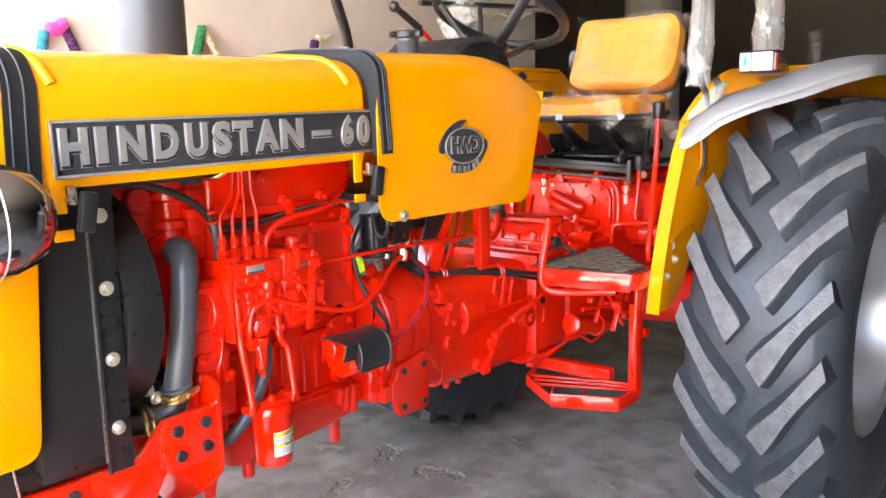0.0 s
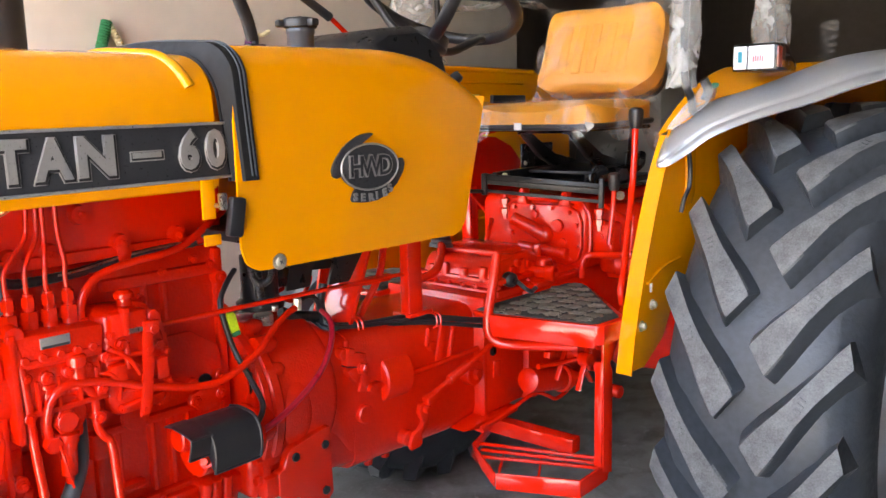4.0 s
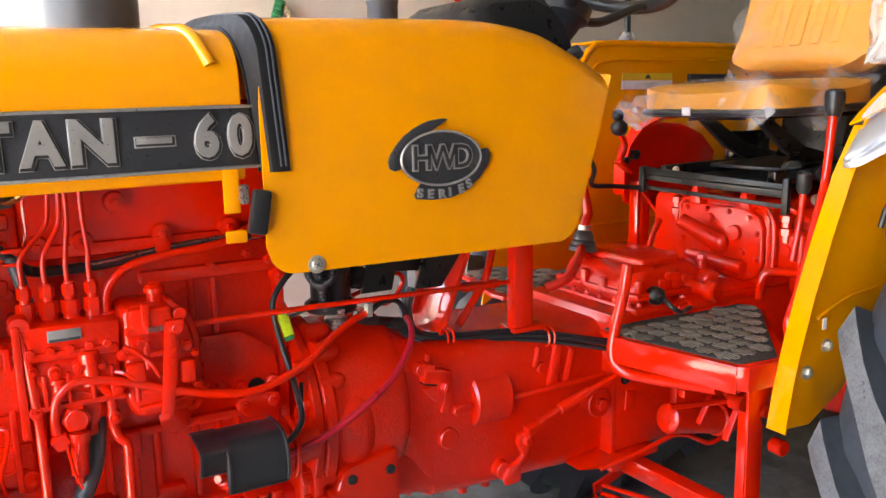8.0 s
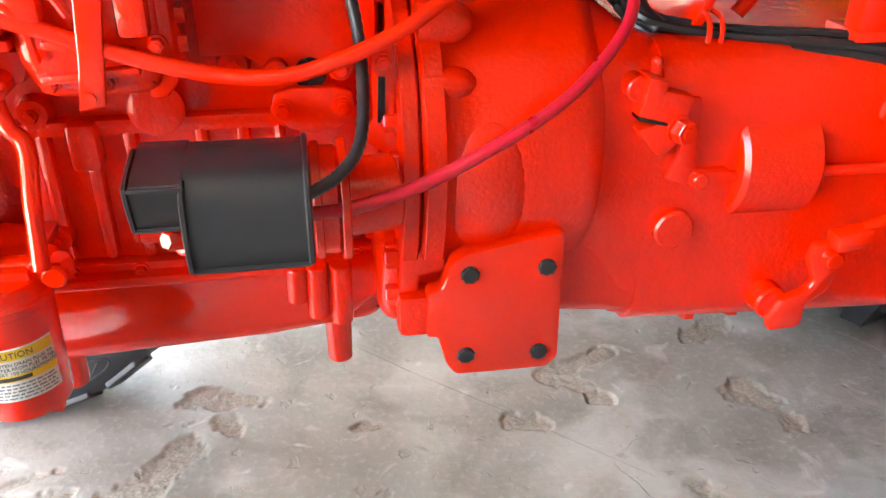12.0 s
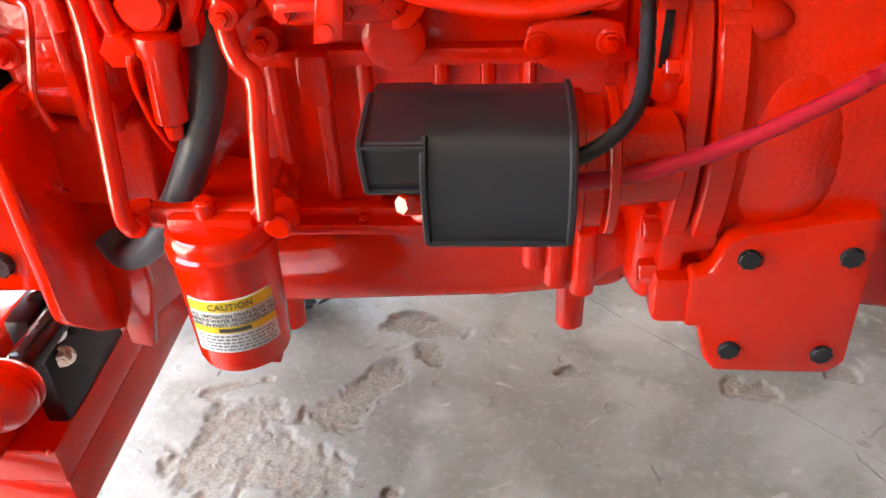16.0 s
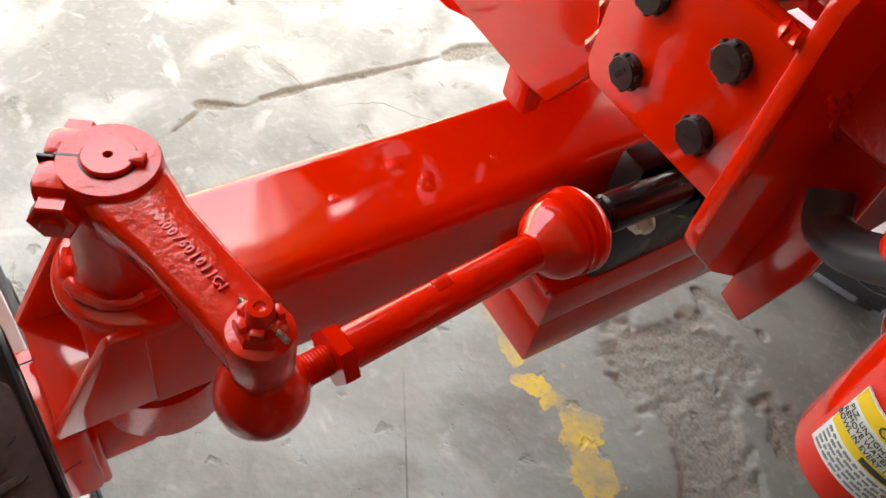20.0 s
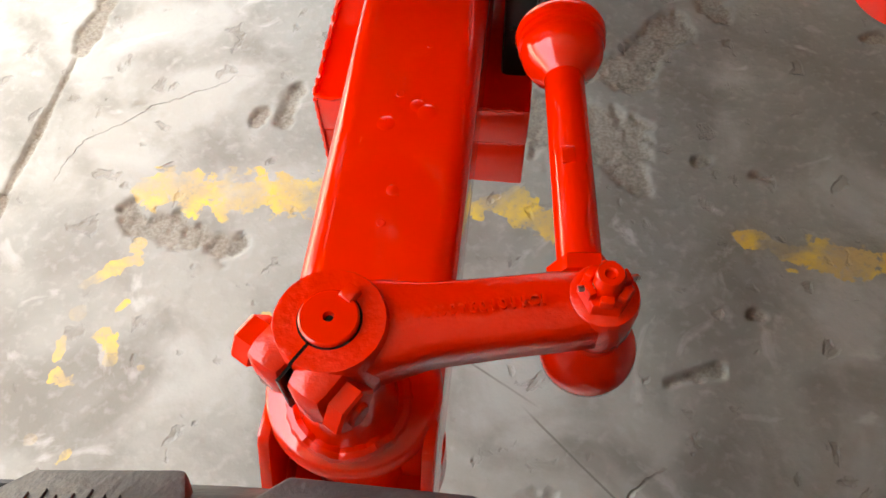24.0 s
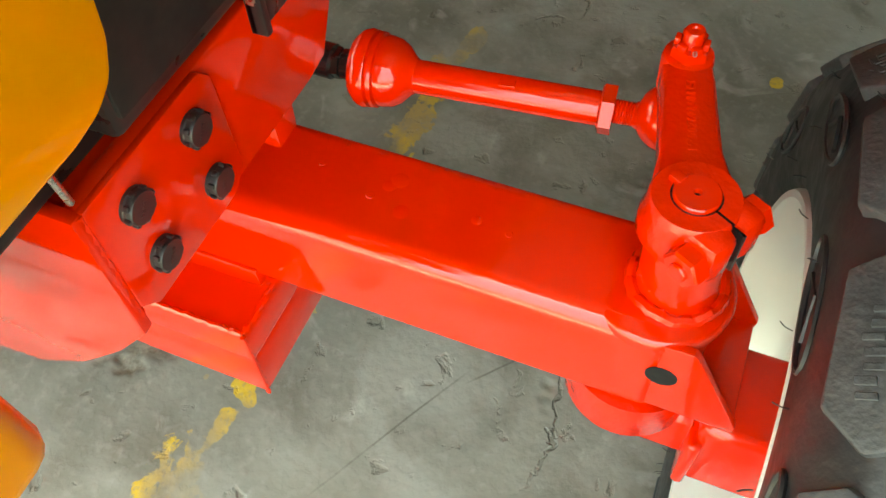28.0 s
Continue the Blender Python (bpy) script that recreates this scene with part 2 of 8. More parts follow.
        col = mix(calc("MULTIPLY", calc("MULTIPLY", ramp(off, 0.0009, 0.0022, 0.7, 0), run), ramp(mid, 0.35, 0.5, 0.3, 1)), col, (0.10, 0.092, 0.078))
    # the yellow line, eaten away at its edges and rubbed thin
    paint = n.new("ShaderNodeAttribute")
    paint.attribute_name = "paint"
    edge = calc("ADD", paint.outputs["Fac"], calc("ADD", calc("MULTIPLY", calc("SUBTRACT", noise_node(14, 8, 0.6), 0.5), 1.5), calc("MULTIPLY", calc("SUBTRACT", noise_node(48, 6, 0.4), 0.5), 0.8)))
    worn = calc("MULTIPLY", ramp(edge, 0.58, 0.66), ramp(noise_node(9, 9, 0.5), 0.38, 0.56, 0.15, 1.0))
    worn = calc("MULTIPLY", worn, ramp(noise_node(110, 4), 0.34, 0.46, 0.55, 1.0))
    col = mix(worn, col, mix(ramp(noise_node(12, 5), 0.45, 0.6), (0.40, 0.285, 0.11), (0.56, 0.37, 0.045)))
    spall = n.new("ShaderNodeAttribute")
    spall.attribute_name = "spall"
    grit = mix(ramp(noise_node(170, 3), 0.35, 0.65), (0.13, 0.107, 0.080), (0.25, 0.222, 0.175))
    col = mix(calc("MULTIPLY", ramp(spall.outputs["Fac"], 0.05, 0.9, 0, 0.62), calc("SUBTRACT", 1.0, worn)), col, grit)
    p.inputs["Specular IOR Level"].default_value = 0.40
    k.new(col, p.inputs["Base Color"])
    k.new(calc("ADD", ramp(mid, 0.3, 0.7, 0.42, 0.62), calc("MULTIPLY", spall.outputs["Fac"], 0.4)), p.inputs["Roughness"])
    bp = n.new("ShaderNodeBump")
    bp.inputs["Strength"].default_value, bp.inputs["Distance"].default_value = 0.7, 0.007
    k.new(calc("ADD", calc("MULTIPLY", mid, 0.45), calc("SUBTRACT", calc("MULTIPLY", fine, 0.35), calc("ADD", calc("MULTIPLY", pits, 0.5), crack))), bp.inputs["Height"])
    k.new(bp.outputs[0], p.inputs["Normal"])
    return m


SCORES = ((0.688, 0.726, -1.027, 0.74, 1.32), (0.47, 0.883, 0.234, -0.10, 0.17), (0.659, 0.752, 0.172, 0.14, 0.34))
CONCRETE = concrete_material()

# ---- mesh helpers ----
class Shape:
    """Collects rounded solids in one mesh."""

    def __init__(self):
        self.bm = bmesh.new()

    def _take(self, tmp):
        bmesh.ops.recalc_face_normals(tmp, faces=tmp.faces)
        me = bpy.data.meshes.new("tmp")
        tmp.to_mesh(me)
        tmp.free()
        self.bm.from_mesh(me)
        bpy.data.meshes.remove(me)
        return self

    def box(self, c, s, bevel=0.0, turn=(0, 0, 0), seg=2, taper=None):
        t = bmesh.new()
        bmesh.ops.create_cube(t, size=1)
        for v in t.verts:
            if taper and v.co.z < 0:
                v.co.x *= taper[0]
                v.co.y *= taper[1]
            v.co = Vector((v.co.x * s[0], v.co.y * s[1], v.co.z * s[2]))
        if bevel:
            bmesh.ops.bevel(t, geom=t.edges[:], offset=bevel, segments=seg, profile=0.5, affect="EDGES")
        bmesh.ops.transform(t, matrix=pose(*c, *turn), verts=t.verts)
        return self._take(t)

    def slab(self, poly, a, b, axis="y", bevel=0.0, seg=2):
        """A polygon in the plane square to axis, from a to b along it. Polygon: (x, z) for y, (x, y) for z, (y, z) for x."""
        t = bmesh.new()
        put = {"y": lambda u, v, w: (u, w, v), "z": lambda u, v, w: (u, v, w), "x": lambda u, v, w: (w, u, v)}[axis]
        lo, hi = [t.verts.new(put(u, v, a)) for u, v in poly], [t.verts.new(put(u, v, b)) for u, v in poly]
        t.faces.new(lo), t.faces.new(hi[::-1])
        for i in range(len(poly)):
            j = (i + 1) % len(poly)
            t.faces.new((lo[i], hi[i], hi[j], lo[j]))
        bmesh.ops.recalc_face_normals(t, faces=t.faces)
        if bevel:
            bmesh.ops.bevel(t, geom=t.edges[:], offset=bevel, segments=seg, profile=0.5, affect="EDGES")
        return self._take(t)

    def lathe(self, profile, origin, axis, seg=24, squash=1.0, cap=True):
        """Turns (radius, height) pairs round an axis from origin."""
        t = bmesh.new()
        q = Vector(axis).normalized().to_track_quat("Z", "Y").to_matrix().to_4x4()
        rings = []
        for r, h in profile:
            if r < 1e-6:
                rings.append([t.verts.new((0, 0, h))])
            else:
                rings.append([t.verts.new((r * math.cos(2 * math.pi * i / seg), squash * r * math.sin(2 * math.pi * i / seg), h)) for i in range(seg)])
        for A, B in zip(rings, rings[1:]):
            for i in range(seg):
                j = (i + 1) % seg
                f = [A[i % len(A)], A[j % len(A)], B[j % len(B)], B[i % len(B)]]
                f = list(dict.fromkeys(f))
                if len(f) > 2:
                    t.faces.new(f)
        for ring in (rings[0], rings[-1]):
            if cap and len(ring) > 2:
                t.faces.new(ring)
        bmesh.ops.transform(t, matrix=Matrix.Translation(origin) @ q, verts=t.verts)
        return self._take(t)

    def cyl(self, p, q, r, r2=None, seg=20, bevel=None):
        p, q = Vector(p), Vector(q)
        h, r2 = (q - p).length, r if r2 is None else r2
        b = min(0.15 * r, 0.15 * h, 0.003) if bevel is None else bevel
        return self.lathe([(0, 0), (r - b, 0), (r, b), (r2, h - b), (r2 - b, h), (0, h)], p, q - p, seg)

    def hexa(self, p, axis, af, h):
        r = af / math.sqrt(3)
        return self.lathe([(0, 0), (r, 0), (r, h * 0.85), (r * 0.88, h), (0, h)], p, axis, 6)

    def ball(self, c, r, squash=(1, 1, 1), seg=20):
        t = bmesh.new()
        bmesh.ops.create_uvsphere(t, u_segments=seg, v_segments=seg // 2 + 2, radius=r)
        bmesh.ops.transform(t, matrix=Matrix.Translation(c) @ Matrix.Diagonal((*squash, 1)), verts=t.verts)
        return self._take(t)

    def tube(self, pts, r, seg=10, smooth=6, corrugated=0.0, closed=False, flat=1.0):
        """A round bar or hose through the points."""
        P = [Vector(p) for p in pts]
        if smooth and len(P) > 2:
            Q = []
            ext = [P[-1]] + P + P[:2] if closed else [2 * P[0] - P[1]] + P + [2 * P[-1] - P[-2]]
            for i in range(1, len(ext) - 2):
                a, b, c, d = ext[i - 1:i + 3]
                for s in range(smooth):
                    u = s / smooth
                    Q.append(0.5 * ((2 * b) + (c - a) * u + (2 * a - 5 * b + 4 * c - d) * u * u + (3 * b - a - 3 * c + d) * u ** 3))
            P = Q if closed else Q + [P[-1]]
        t = bmesh.new()
        rings, ref = [], None
        for i, p in enumerate(P):
            d = (P[(i + 1) % len(P)] - P[i - 1]) if closed else (P[min(i + 1, len(P) - 1)] - P[max(i - 1, 0)])
            d.normalize()
            if ref is None:
                ref = d.orthogonal().normalized() if abs(d.z) > 0.9 else d.cross(Vector((0, 0, 1))).normalized()
            ref = (ref - d * ref.dot(d)).normalized()
            o = d.cross(ref)
            rr = (r[i * len(r) // len(P)] if isinstance(r, (list, tuple)) else r) * (1 + (corrugated if i % 2 else -corrugated))
            rings.append([t.verts.new(p + rr * (ref * math.cos(2 * math.pi * s / seg) + flat * o * math.sin(2 * math.pi * s / seg))) for s in range(seg)])
        for A, B in zip(rings, rings[1:] + ([rings[0]] if closed else [])):
            for s in range(seg):
                t.faces.new((A[s], A[(s + 1) % seg], B[(s + 1) % seg], B[s]))
        if not closed:
            t.faces.new(rings[0]), t.faces.new(rings[-1])
        return self._take(t)

    def loft(self, sections, cap=True, closed=True):
        """Skins a row of equal-length outlines."""
        t = bmesh.new()
        rings = [[t.verts.new(p) for p in s] for s in sections]
        m = len(rings[0])
        for A, B in zip(rings, rings[1:]):
            for i in range(m if closed else m - 1):
                j = (i + 1) % m
                t.faces.new((A[i], A[j], B[j], B[i]))
        if cap and closed:
            t.faces.new(rings[0]), t.faces.new(rings[-1])
        return self._take(t)

    def move(self, m):
        bmesh.ops.transform(self.bm, matrix=m, verts=self.bm.verts)
        return self


def mesh_of(name, shape, mat, angle=38):
    bm = shape.bm
    limit = radians(angle)
    for f in bm.faces:
        f.smooth = True
    for e in bm.edges:
        e.smooth = len(e.link_faces) == 2 and e.calc_face_angle(0) < limit
    me = bpy.data.meshes.new(name)
    bm.to_mesh(me)
    bm.free()
    for x in (mat if isinstance(mat, list) else [mat]):
        me.materials.append(x)
    return me


def part(name, shape, mat, parent, label="", angle=38):
    ob = new(name, mesh_of(name, shape, mat, angle))
    ob.parent = parent
    return tagged(ob, label)


def thing(name, label, category, group="", kind=""):
    return tagged(new(name), label, category, group, kind)


def solid(name, shape, mat, label, category="", kind="", group=""):
    return tagged(new(name, mesh_of(name, shape, mat)), label, category, group, kind)


def place(name, me, parent, at, axis=(0, -1, 0), spin=0.0, label=""):
    """Another object on a shared mesh, whose own z points along axis."""
    ob = new(name, me)
    ob.parent = parent
    ob.matrix_local = Matrix.Translation(at) @ Vector(axis).normalized().to_track_quat("Z", "Y").to_matrix().to_4x4() @ pose(0, 0, 0, 0, 0, spin)
    return tagged(ob, label)


def bolt_mesh(name, af, h, mat, washer=1.25):
    s = Shape()
    s.lathe([(0, -0.002), (af * washer / 2 + 0.001, -0.002), (af * washer / 2 + 0.001, 0.002), (0, 0.002)], (0, 0, 0), (0, 0, 1), 16)
    s.hexa((0, 0, 0.002), (0, 0, 1), af, h)
    s.lathe([(0, h), (af * 0.28, h), (af * 0.28, h + 0.003), (0, h + 0.003)], (0, 0, 0.001), (0, 0, 1), 12)
    return mesh_of(name, s, mat)


def cap_mesh():
    """Ribbed plastic cap over a bolt head."""
    s = Shape()
    s.lathe([(0, 0), (0.0118, 0), (0.0118, 0.0022), (0.0112, 0.0028), (0.0110, 0.0068), (0.0103, 0.0078), (0, 0.0080)], (0, 0, 0), (0, 0, 1), 28)
    for i in range(8):
        a = 2 * math.pi * i / 8
        s.box((0.0110 * math.cos(a), 0.0110 * math.sin(a), 0.0047), (0.0036, 0.0038, 0.0044), 0.0010, (0, 0, math.degrees(a)), 2)
    for i in range(-2, 3):
        s.box((i * 0.0023, 0.0, 0.0081), (0.0012, 0.0030, 0.0006))
    return mesh_of("bolt_cap", s, BLACK)


CAP = cap_mesh()
BOLT_S, BOLT_M, BOLT_L = bolt_mesh("bolt", 0.012, 0.007, RED), bolt_mesh("bolt", 0.017, 0.010, RED), bolt_mesh("bolt", 0.026, 0.016, RED)
BOLT_Z = bolt_mesh("bolt", 0.017, 0.009, PALE_ZINC, 1.5)


def lettering(name, text, size, depth, mat, parent, at, spread=1.0, turn=(90, 0, 0), wide=1.0, offset=0.0, bevel=0.0, align="CENTER"):
    """Raised letters as one mesh."""
    cu = bpy.data.curves.new("text", "FONT")
    cu.body, cu.size, cu.extrude, cu.align_x, cu.align_y, cu.space_character, cu.offset, cu.bevel_depth = text, size, depth, align, "CENTER", spread, offset, bevel
    cu.resolution_u = 3
    tmp = new("text", cu)
    bpy.context.view_layer.update()
    me = bpy.data.meshes.new_from_object(tmp.evaluated_get(bpy.context.evaluated_depsgraph_get()))
    bpy.data.objects.remove(tmp), bpy.data.curves.remove(cu)
    me.name = name
    me.materials.clear(), me.materials.append(mat)
    ob = new(name, me)
    ob.parent = parent
    ob.matrix_local = pose(*at, *turn) @ Matrix.Diagonal((wide, 1, 1, 1))
    return ob

# ---- the place ----
CY = -0.08  # the tractor's middle line
FLOOR_FINE_X, FLOOR_FINE_Y = (-1.3, 2.7), (-1.1, 1.2)


# broken places in the screed: from, to, half width
SPALLS = ((0.05, 0.16, 0.10, 0.24, 0.085), (0.16, 0.20, 0.27, 0.10, 0.085), (0.27, 0.10, 0.30, 0.06, 0.050), (0.28, 0.28, 0.36, 0.40, 0.050), (0.38, 0.57, 0.52, 0.53, 0.036), (0.45, 0.47, 0.47, 0.44, 0.030),
          (0.73, 0.41, 0.77, 0.41, 0.016), (1.07, 0.38, 1.13, 0.36, 0.030), (1.17, 0.53, 1.37, 0.59, 0.024), (1.18, 0.52, 1.24, 0.48, 0.030), (1.27, 0.43, 1.30, 0.42, 0.022), (1.64, 0.40, 1.68, 0.30, 0.050), (1.60, 0.62, 1.72, 0.68, 0.040),
          (1.39, 0.12, 1.43, 0.06, 0.030), (-0.29, 0.18, -0.30, 0.12, 0.026), (-0.34, 0.13, -0.345, 0.11, 0.018), (-0.51, -0.09, -0.49, -0.12, 0.020), (-0.45, -0.12, -0.33, -0.15, 0.036), (-0.69, 0.46, -0.64, 0.50, 0.030),
          (0.41, 0.10, 0.42, 0.10, 0.014), (0.50, 0.08, 0.52, 0.07, 0.014), (0.45, -0.49, 0.47, -0.47, 0.020), (0.48, -0.18, 0.485, -0.18, 0.012), (0.35, -0.30, 0.42, -0.27, 0.014), (-1.17, -0.12, -1.02, -0.11, 0.008), (-1.13, 0.42, -1.08, 0.46, 0.014), (0.0, 0.34, 0.12, 0.38, 0.014))
JOINT = ((-0.62, -0.60), (-0.70, -0.36), (-0.75, -0.27), (-0.72, -0.21), (-0.73, -0.10), (-0.72, 0.05), (-0.715, 0.25), (-0.71, 0.34), (-0.68, 0.53), (-0.62, 0.80), (-0.60, 1.2))
OPENED = ((-0.755, -0.285, -0.735, -0.245, 0.016), (-0.727, -0.17, -0.727, -0.09, 0.011), (-0.715, 0.24, -0.70, 0.40, 0.022), (-0.68, 0.50, -0.66, 0.60, 0.016))
# what is left of the yellow line
PAINT = ((-0.48, -0.045, -0.12, -0.030, 0.046), (-0.11, -0.036, -0.03, -0.045, 0.016), (0.0, -0.062, 0.02, -0.05, 0.014), (0.04, -0.03, 0.06, -0.05, 0.011), (0.01, -0.045, 0.09, -0.012, 0.016), (0.10, -0.02, 0.18, -0.05, 0.034),
         (0.48, -0.045, 0.54, -0.06, 0.019), (0.53, -0.07, 0.80, -0.07, 0.036), (0.80, -0.08, 0.90, -0.10, 0.020), (-0.475, -0.184, -0.500, -0.200, 0.016), (-0.505, -0.205, -0.537, -0.233, 0.013), (-0.483, -0.165, -0.478, -0.150, 0.012),
         (-0.532, -0.282, -0.529, -0.281, 0.011), (-0.470, -0.265, -0.462, -0.258, 0.013), (-0.480, -0.313, -0.470, -0.325, 0.018), (-0.462, -0.335, -0.457, -0.352, 0.013), (-0.539, -0.328, -0.537, -0.355, 0.010), (-0.530, -0.385, -0.512, -0.390, 0.017),
         (-0.411, -0.358, -0.410, -0.358, 0.008), (-0.536, -0.477, -0.533, -0.476, 0.010), (-0.475, -0.492, -0.485, -0.508, 0.010), (-0.25, -0.256, -0.248, -0.256, 0.011), (0.96, -0.69, 0.97, -0.69, 0.012), (0.01, 0.02, 0.012, 0.02, 0.008))


def capsule(X, Y, a, b, c, d, r):
    """How deep each place lies inside a rounded bar: 1 on its middle line, 0 on its edge."""
    k = np.clip(((X - a) * (c - a) + (Y - b) * (d - b)) / ((c - a) ** 2 + (d - b) ** 2 + 1e-9), 0, 1)
    return 1 - np.hypot(X - a - k * (c - a), Y - b - k * (d - b)) / r


def lattice(x, y, freq, seed):
    """Smooth value noise on arrays, -1 to 1."""
    u, v = x * freq + seed * 17.3, y * freq + seed * 5.1
    i, j = np.floor(u), np.floor(v)
    f, g = u - i, v - j
    f, g = f * f * (3 - 2 * f), g * g * (3 - 2 * g)
    cell = lambda a, b: np.modf(np.abs(np.sin(a * 127.1 + b * 311.7 + seed * 74.7) * 43758.5453))[0]
    return 2 * ((cell(i, j) * (1 - f) + cell(i + 1, j) * f) * (1 - g) + (cell(i, j + 1) * (1 - f) + cell(i + 1, j + 1) * f) * g) - 1


def build_floor():
    xs = np.array([-60, -20, -8, -4, -2] + list(np.linspace(*FLOOR_FINE_X, 960)) + [3.5, 5, 8, 14, 30, 60])
    ys = np.array([-60, -20, -8, -4, -2] + list(np.linspace(*FLOOR_FINE_Y, 552)) + [1.6, 2.4, 4, 8, 20, 60])
    X, Y = np.meshgrid(xs, ys)
    rag = 0.5 * lattice(X, Y, 13, 1) + 0.35 * lattice(X, Y, 34, 2) + 0.25 * lattice(X, Y, 90, 3)
    grit = 0.6 * lattice(X, Y, 120, 4) + 0.4 * lattice(X, Y, 60, 5)
    near = lambda bars: functools.reduce(np.maximum, [np.maximum(-1.5, capsule(X, Y, *bar)) for bar in bars])
    depth = 0.8 * near(SPALLS) + 0.75 * rag
    depth = np.maximum(depth, near(OPENED) + 0.55 * rag)
    seam = near([(*p, *q, 0.007) for p, q in zip(JOINT, JOINT[1:])]) + 0.9 * rag + 0.35 * lattice(X, Y, 7, 9)
    depth = np.maximum(depth, 0.42 * seam)
    depth = np.maximum(depth, 1.6 * (0.6 * lattice(X, Y, 5, 6) + 0.4 * lattice(X, Y, 11, 7)) - 1.20 + 0.5 * rag)
    spall = np.clip(depth * 3.2, 0, 1)
    paint = np.clip(0.5 + 0.5 * near(PAINT), 0, 1)
    inside = np.clip(4 * np.minimum(np.minimum(X - FLOOR_FINE_X[0], FLOOR_FINE_X[1] - X), np.minimum(Y - FLOOR_FINE_Y[0], FLOOR_FINE_Y[1] - Y)), 0, 1)
    Z = (spall * (-0.0058 + 0.0030 * grit - 0.002 * np.clip(rag, 0, 1)) + 0.0008 * lattice(X, Y, 9, 8) + 0.0004 * rag) * inside
    w = len(xs)
    me = bpy.data.meshes.new("floor")
    me.from_pydata(np.stack((X, Y, Z), -1).reshape(-1, 3).tolist(), [], [(j * w + i, j * w + i + 1, j * w + w + i + 1, j * w + w + i) for j in range(len(ys) - 1) for i in range(w - 1)])
    for name, values in (("spall", spall * inside), ("paint", paint)):
        me.attributes.new(name, "FLOAT", "POINT").data.foreach_set("value", values.ravel().astype(np.float32))
    me.polygons.foreach_set("use_smooth", [True] * len(me.polygons))
    me.materials.append(CONCRETE)
    tagged(new("floor", me), "worn grey concrete floor with pits and rubbed yellow line", "floor", kind="structure")


build_floor()
WALL_Y = 1.22
solid("wall_back", Shape().box((1.96, WALL_Y + 0.12, 1.7), (3.42, 0.24, 3.4), 0.01), WALL, "cream plastered wall with scuffs behind the tractor", "wall", "structure")
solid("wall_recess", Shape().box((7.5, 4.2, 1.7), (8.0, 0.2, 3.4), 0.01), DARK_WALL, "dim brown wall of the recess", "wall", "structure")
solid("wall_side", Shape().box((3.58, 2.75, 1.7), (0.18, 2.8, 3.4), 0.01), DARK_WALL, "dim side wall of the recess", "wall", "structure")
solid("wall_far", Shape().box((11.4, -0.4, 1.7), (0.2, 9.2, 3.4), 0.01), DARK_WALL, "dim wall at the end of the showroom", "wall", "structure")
# two unseen walls, added to shut out daylight on the near side
solid("unseen_side_wall", Shape().box((4.8, -5.1, 1.7), (13.4, 0.2, 3.4), 0.01), UNSEEN_WALL, "unseen dull grey wall added across the room to limit the daylight", "wall", "structure")
solid("unseen_front_wall", Shape().box((-1.65, -3.95, 1.7), (0.2, 2.5, 3.4), 0.01), UNSEEN_WALL, "unseen dull grey wall added beside the open bay to limit the daylight", "wall", "structure")
solid("pillar", Shape().box((7.3, 2.2, 1.7), (0.5, 0.4, 3.4), 0.01), WALL, "square plastered pillar", "pillar", "structure")
# unseen slab; its front edge sets how much sky reaches the tractor
solid("ceiling", Shape().box((4.925, -0.4, 3.5), (13.35, 9.6, 0.2), 0.01), LOW_BOUNCE_CEIL, "unseen dark ceiling slab that limits the sky light", "ceiling", "structure")

# ---- the tractor ----
tractor = thing("tractor", "orange-yellow farm tractor with bright red engine and chassis, parked on concrete", "tractor")


def shell(name, f, nu, nv, mat, parent, thick=0.004, label="", wrap=False):
    """A sheet f(u, v), u and v from 0 to 1, with thickness."""
    me = bpy.data.meshes.new(name)
    co = [f(i / (nu - 1), j / (nv - 1)) for j in range(nv) for i in range(nu)]
    me.from_pydata(co, [], [(j * nu + i, j * nu + i + 1, (j + 1) * nu + i + 1, (j + 1) * nu + i) for j in range(nv - 1) for i in range(nu - 1)])
    bm = bmesh.new()
    bm.from_mesh(me)
    bmesh.ops.recalc_face_normals(bm, faces=bm.faces)
    for e in bm.edges:
        e.smooth = len(e.link_faces) == 2 and e.calc_face_angle(0) < 0.6
    bm.to_mesh(me)
    bm.free()
    me.polygons.foreach_set("use_smooth", [True] * len(me.polygons))
    me.materials.append(mat)
    ob = new(name, me)
    ob.parent = parent
    if thick:
        mod = ob.modifiers.new("thickness", "SOLIDIFY")
        mod.thickness, mod.offset = thick, 0
    return tagged(ob, label)


def arch(v, half, low, shoulder, top, r, cy=CY):
    """A point on a bonnet's cross-section: up one side, over the rounded shoulder, across and down."""
    side, w = (-1, v * 2) if v <= 0.5 else (1, (1 - v) * 2)
    if w < 0.35:
        y, z = half, low + (shoulder - low) * w / 0.35
    elif w < 0.8:
        a = (w - 0.35) / 0.45 * math.pi / 2
        y, z = half - r + r * math.cos(a), shoulder + (top - 0.012 - shoulder) * math.sin(a)
    else:
        b = (w - 0.8) / 0.2
        y, z = (half - r) * (1 - b), top - 0.012 + 0.012 * math.sin(b * math.pi / 2)
    return cy + side * y, z


# bonnet
HOOD_W = 0.25
hood = shell("bonnet", lambda u, v: (-0.135 + 0.755 * u, *arch(v, HOOD_W + 0.003, 1.372, 1.520, 1.612, 0.10)), 24, 61, YELLOW, tractor, 0.005, "orange-yellow bonnet")
part("bonnet_lip", Shape().box((0.243, CY - HOOD_W + 0.012, 1.373), (0.755, 0.028, 0.012), 0.003), YELLOW, hood)
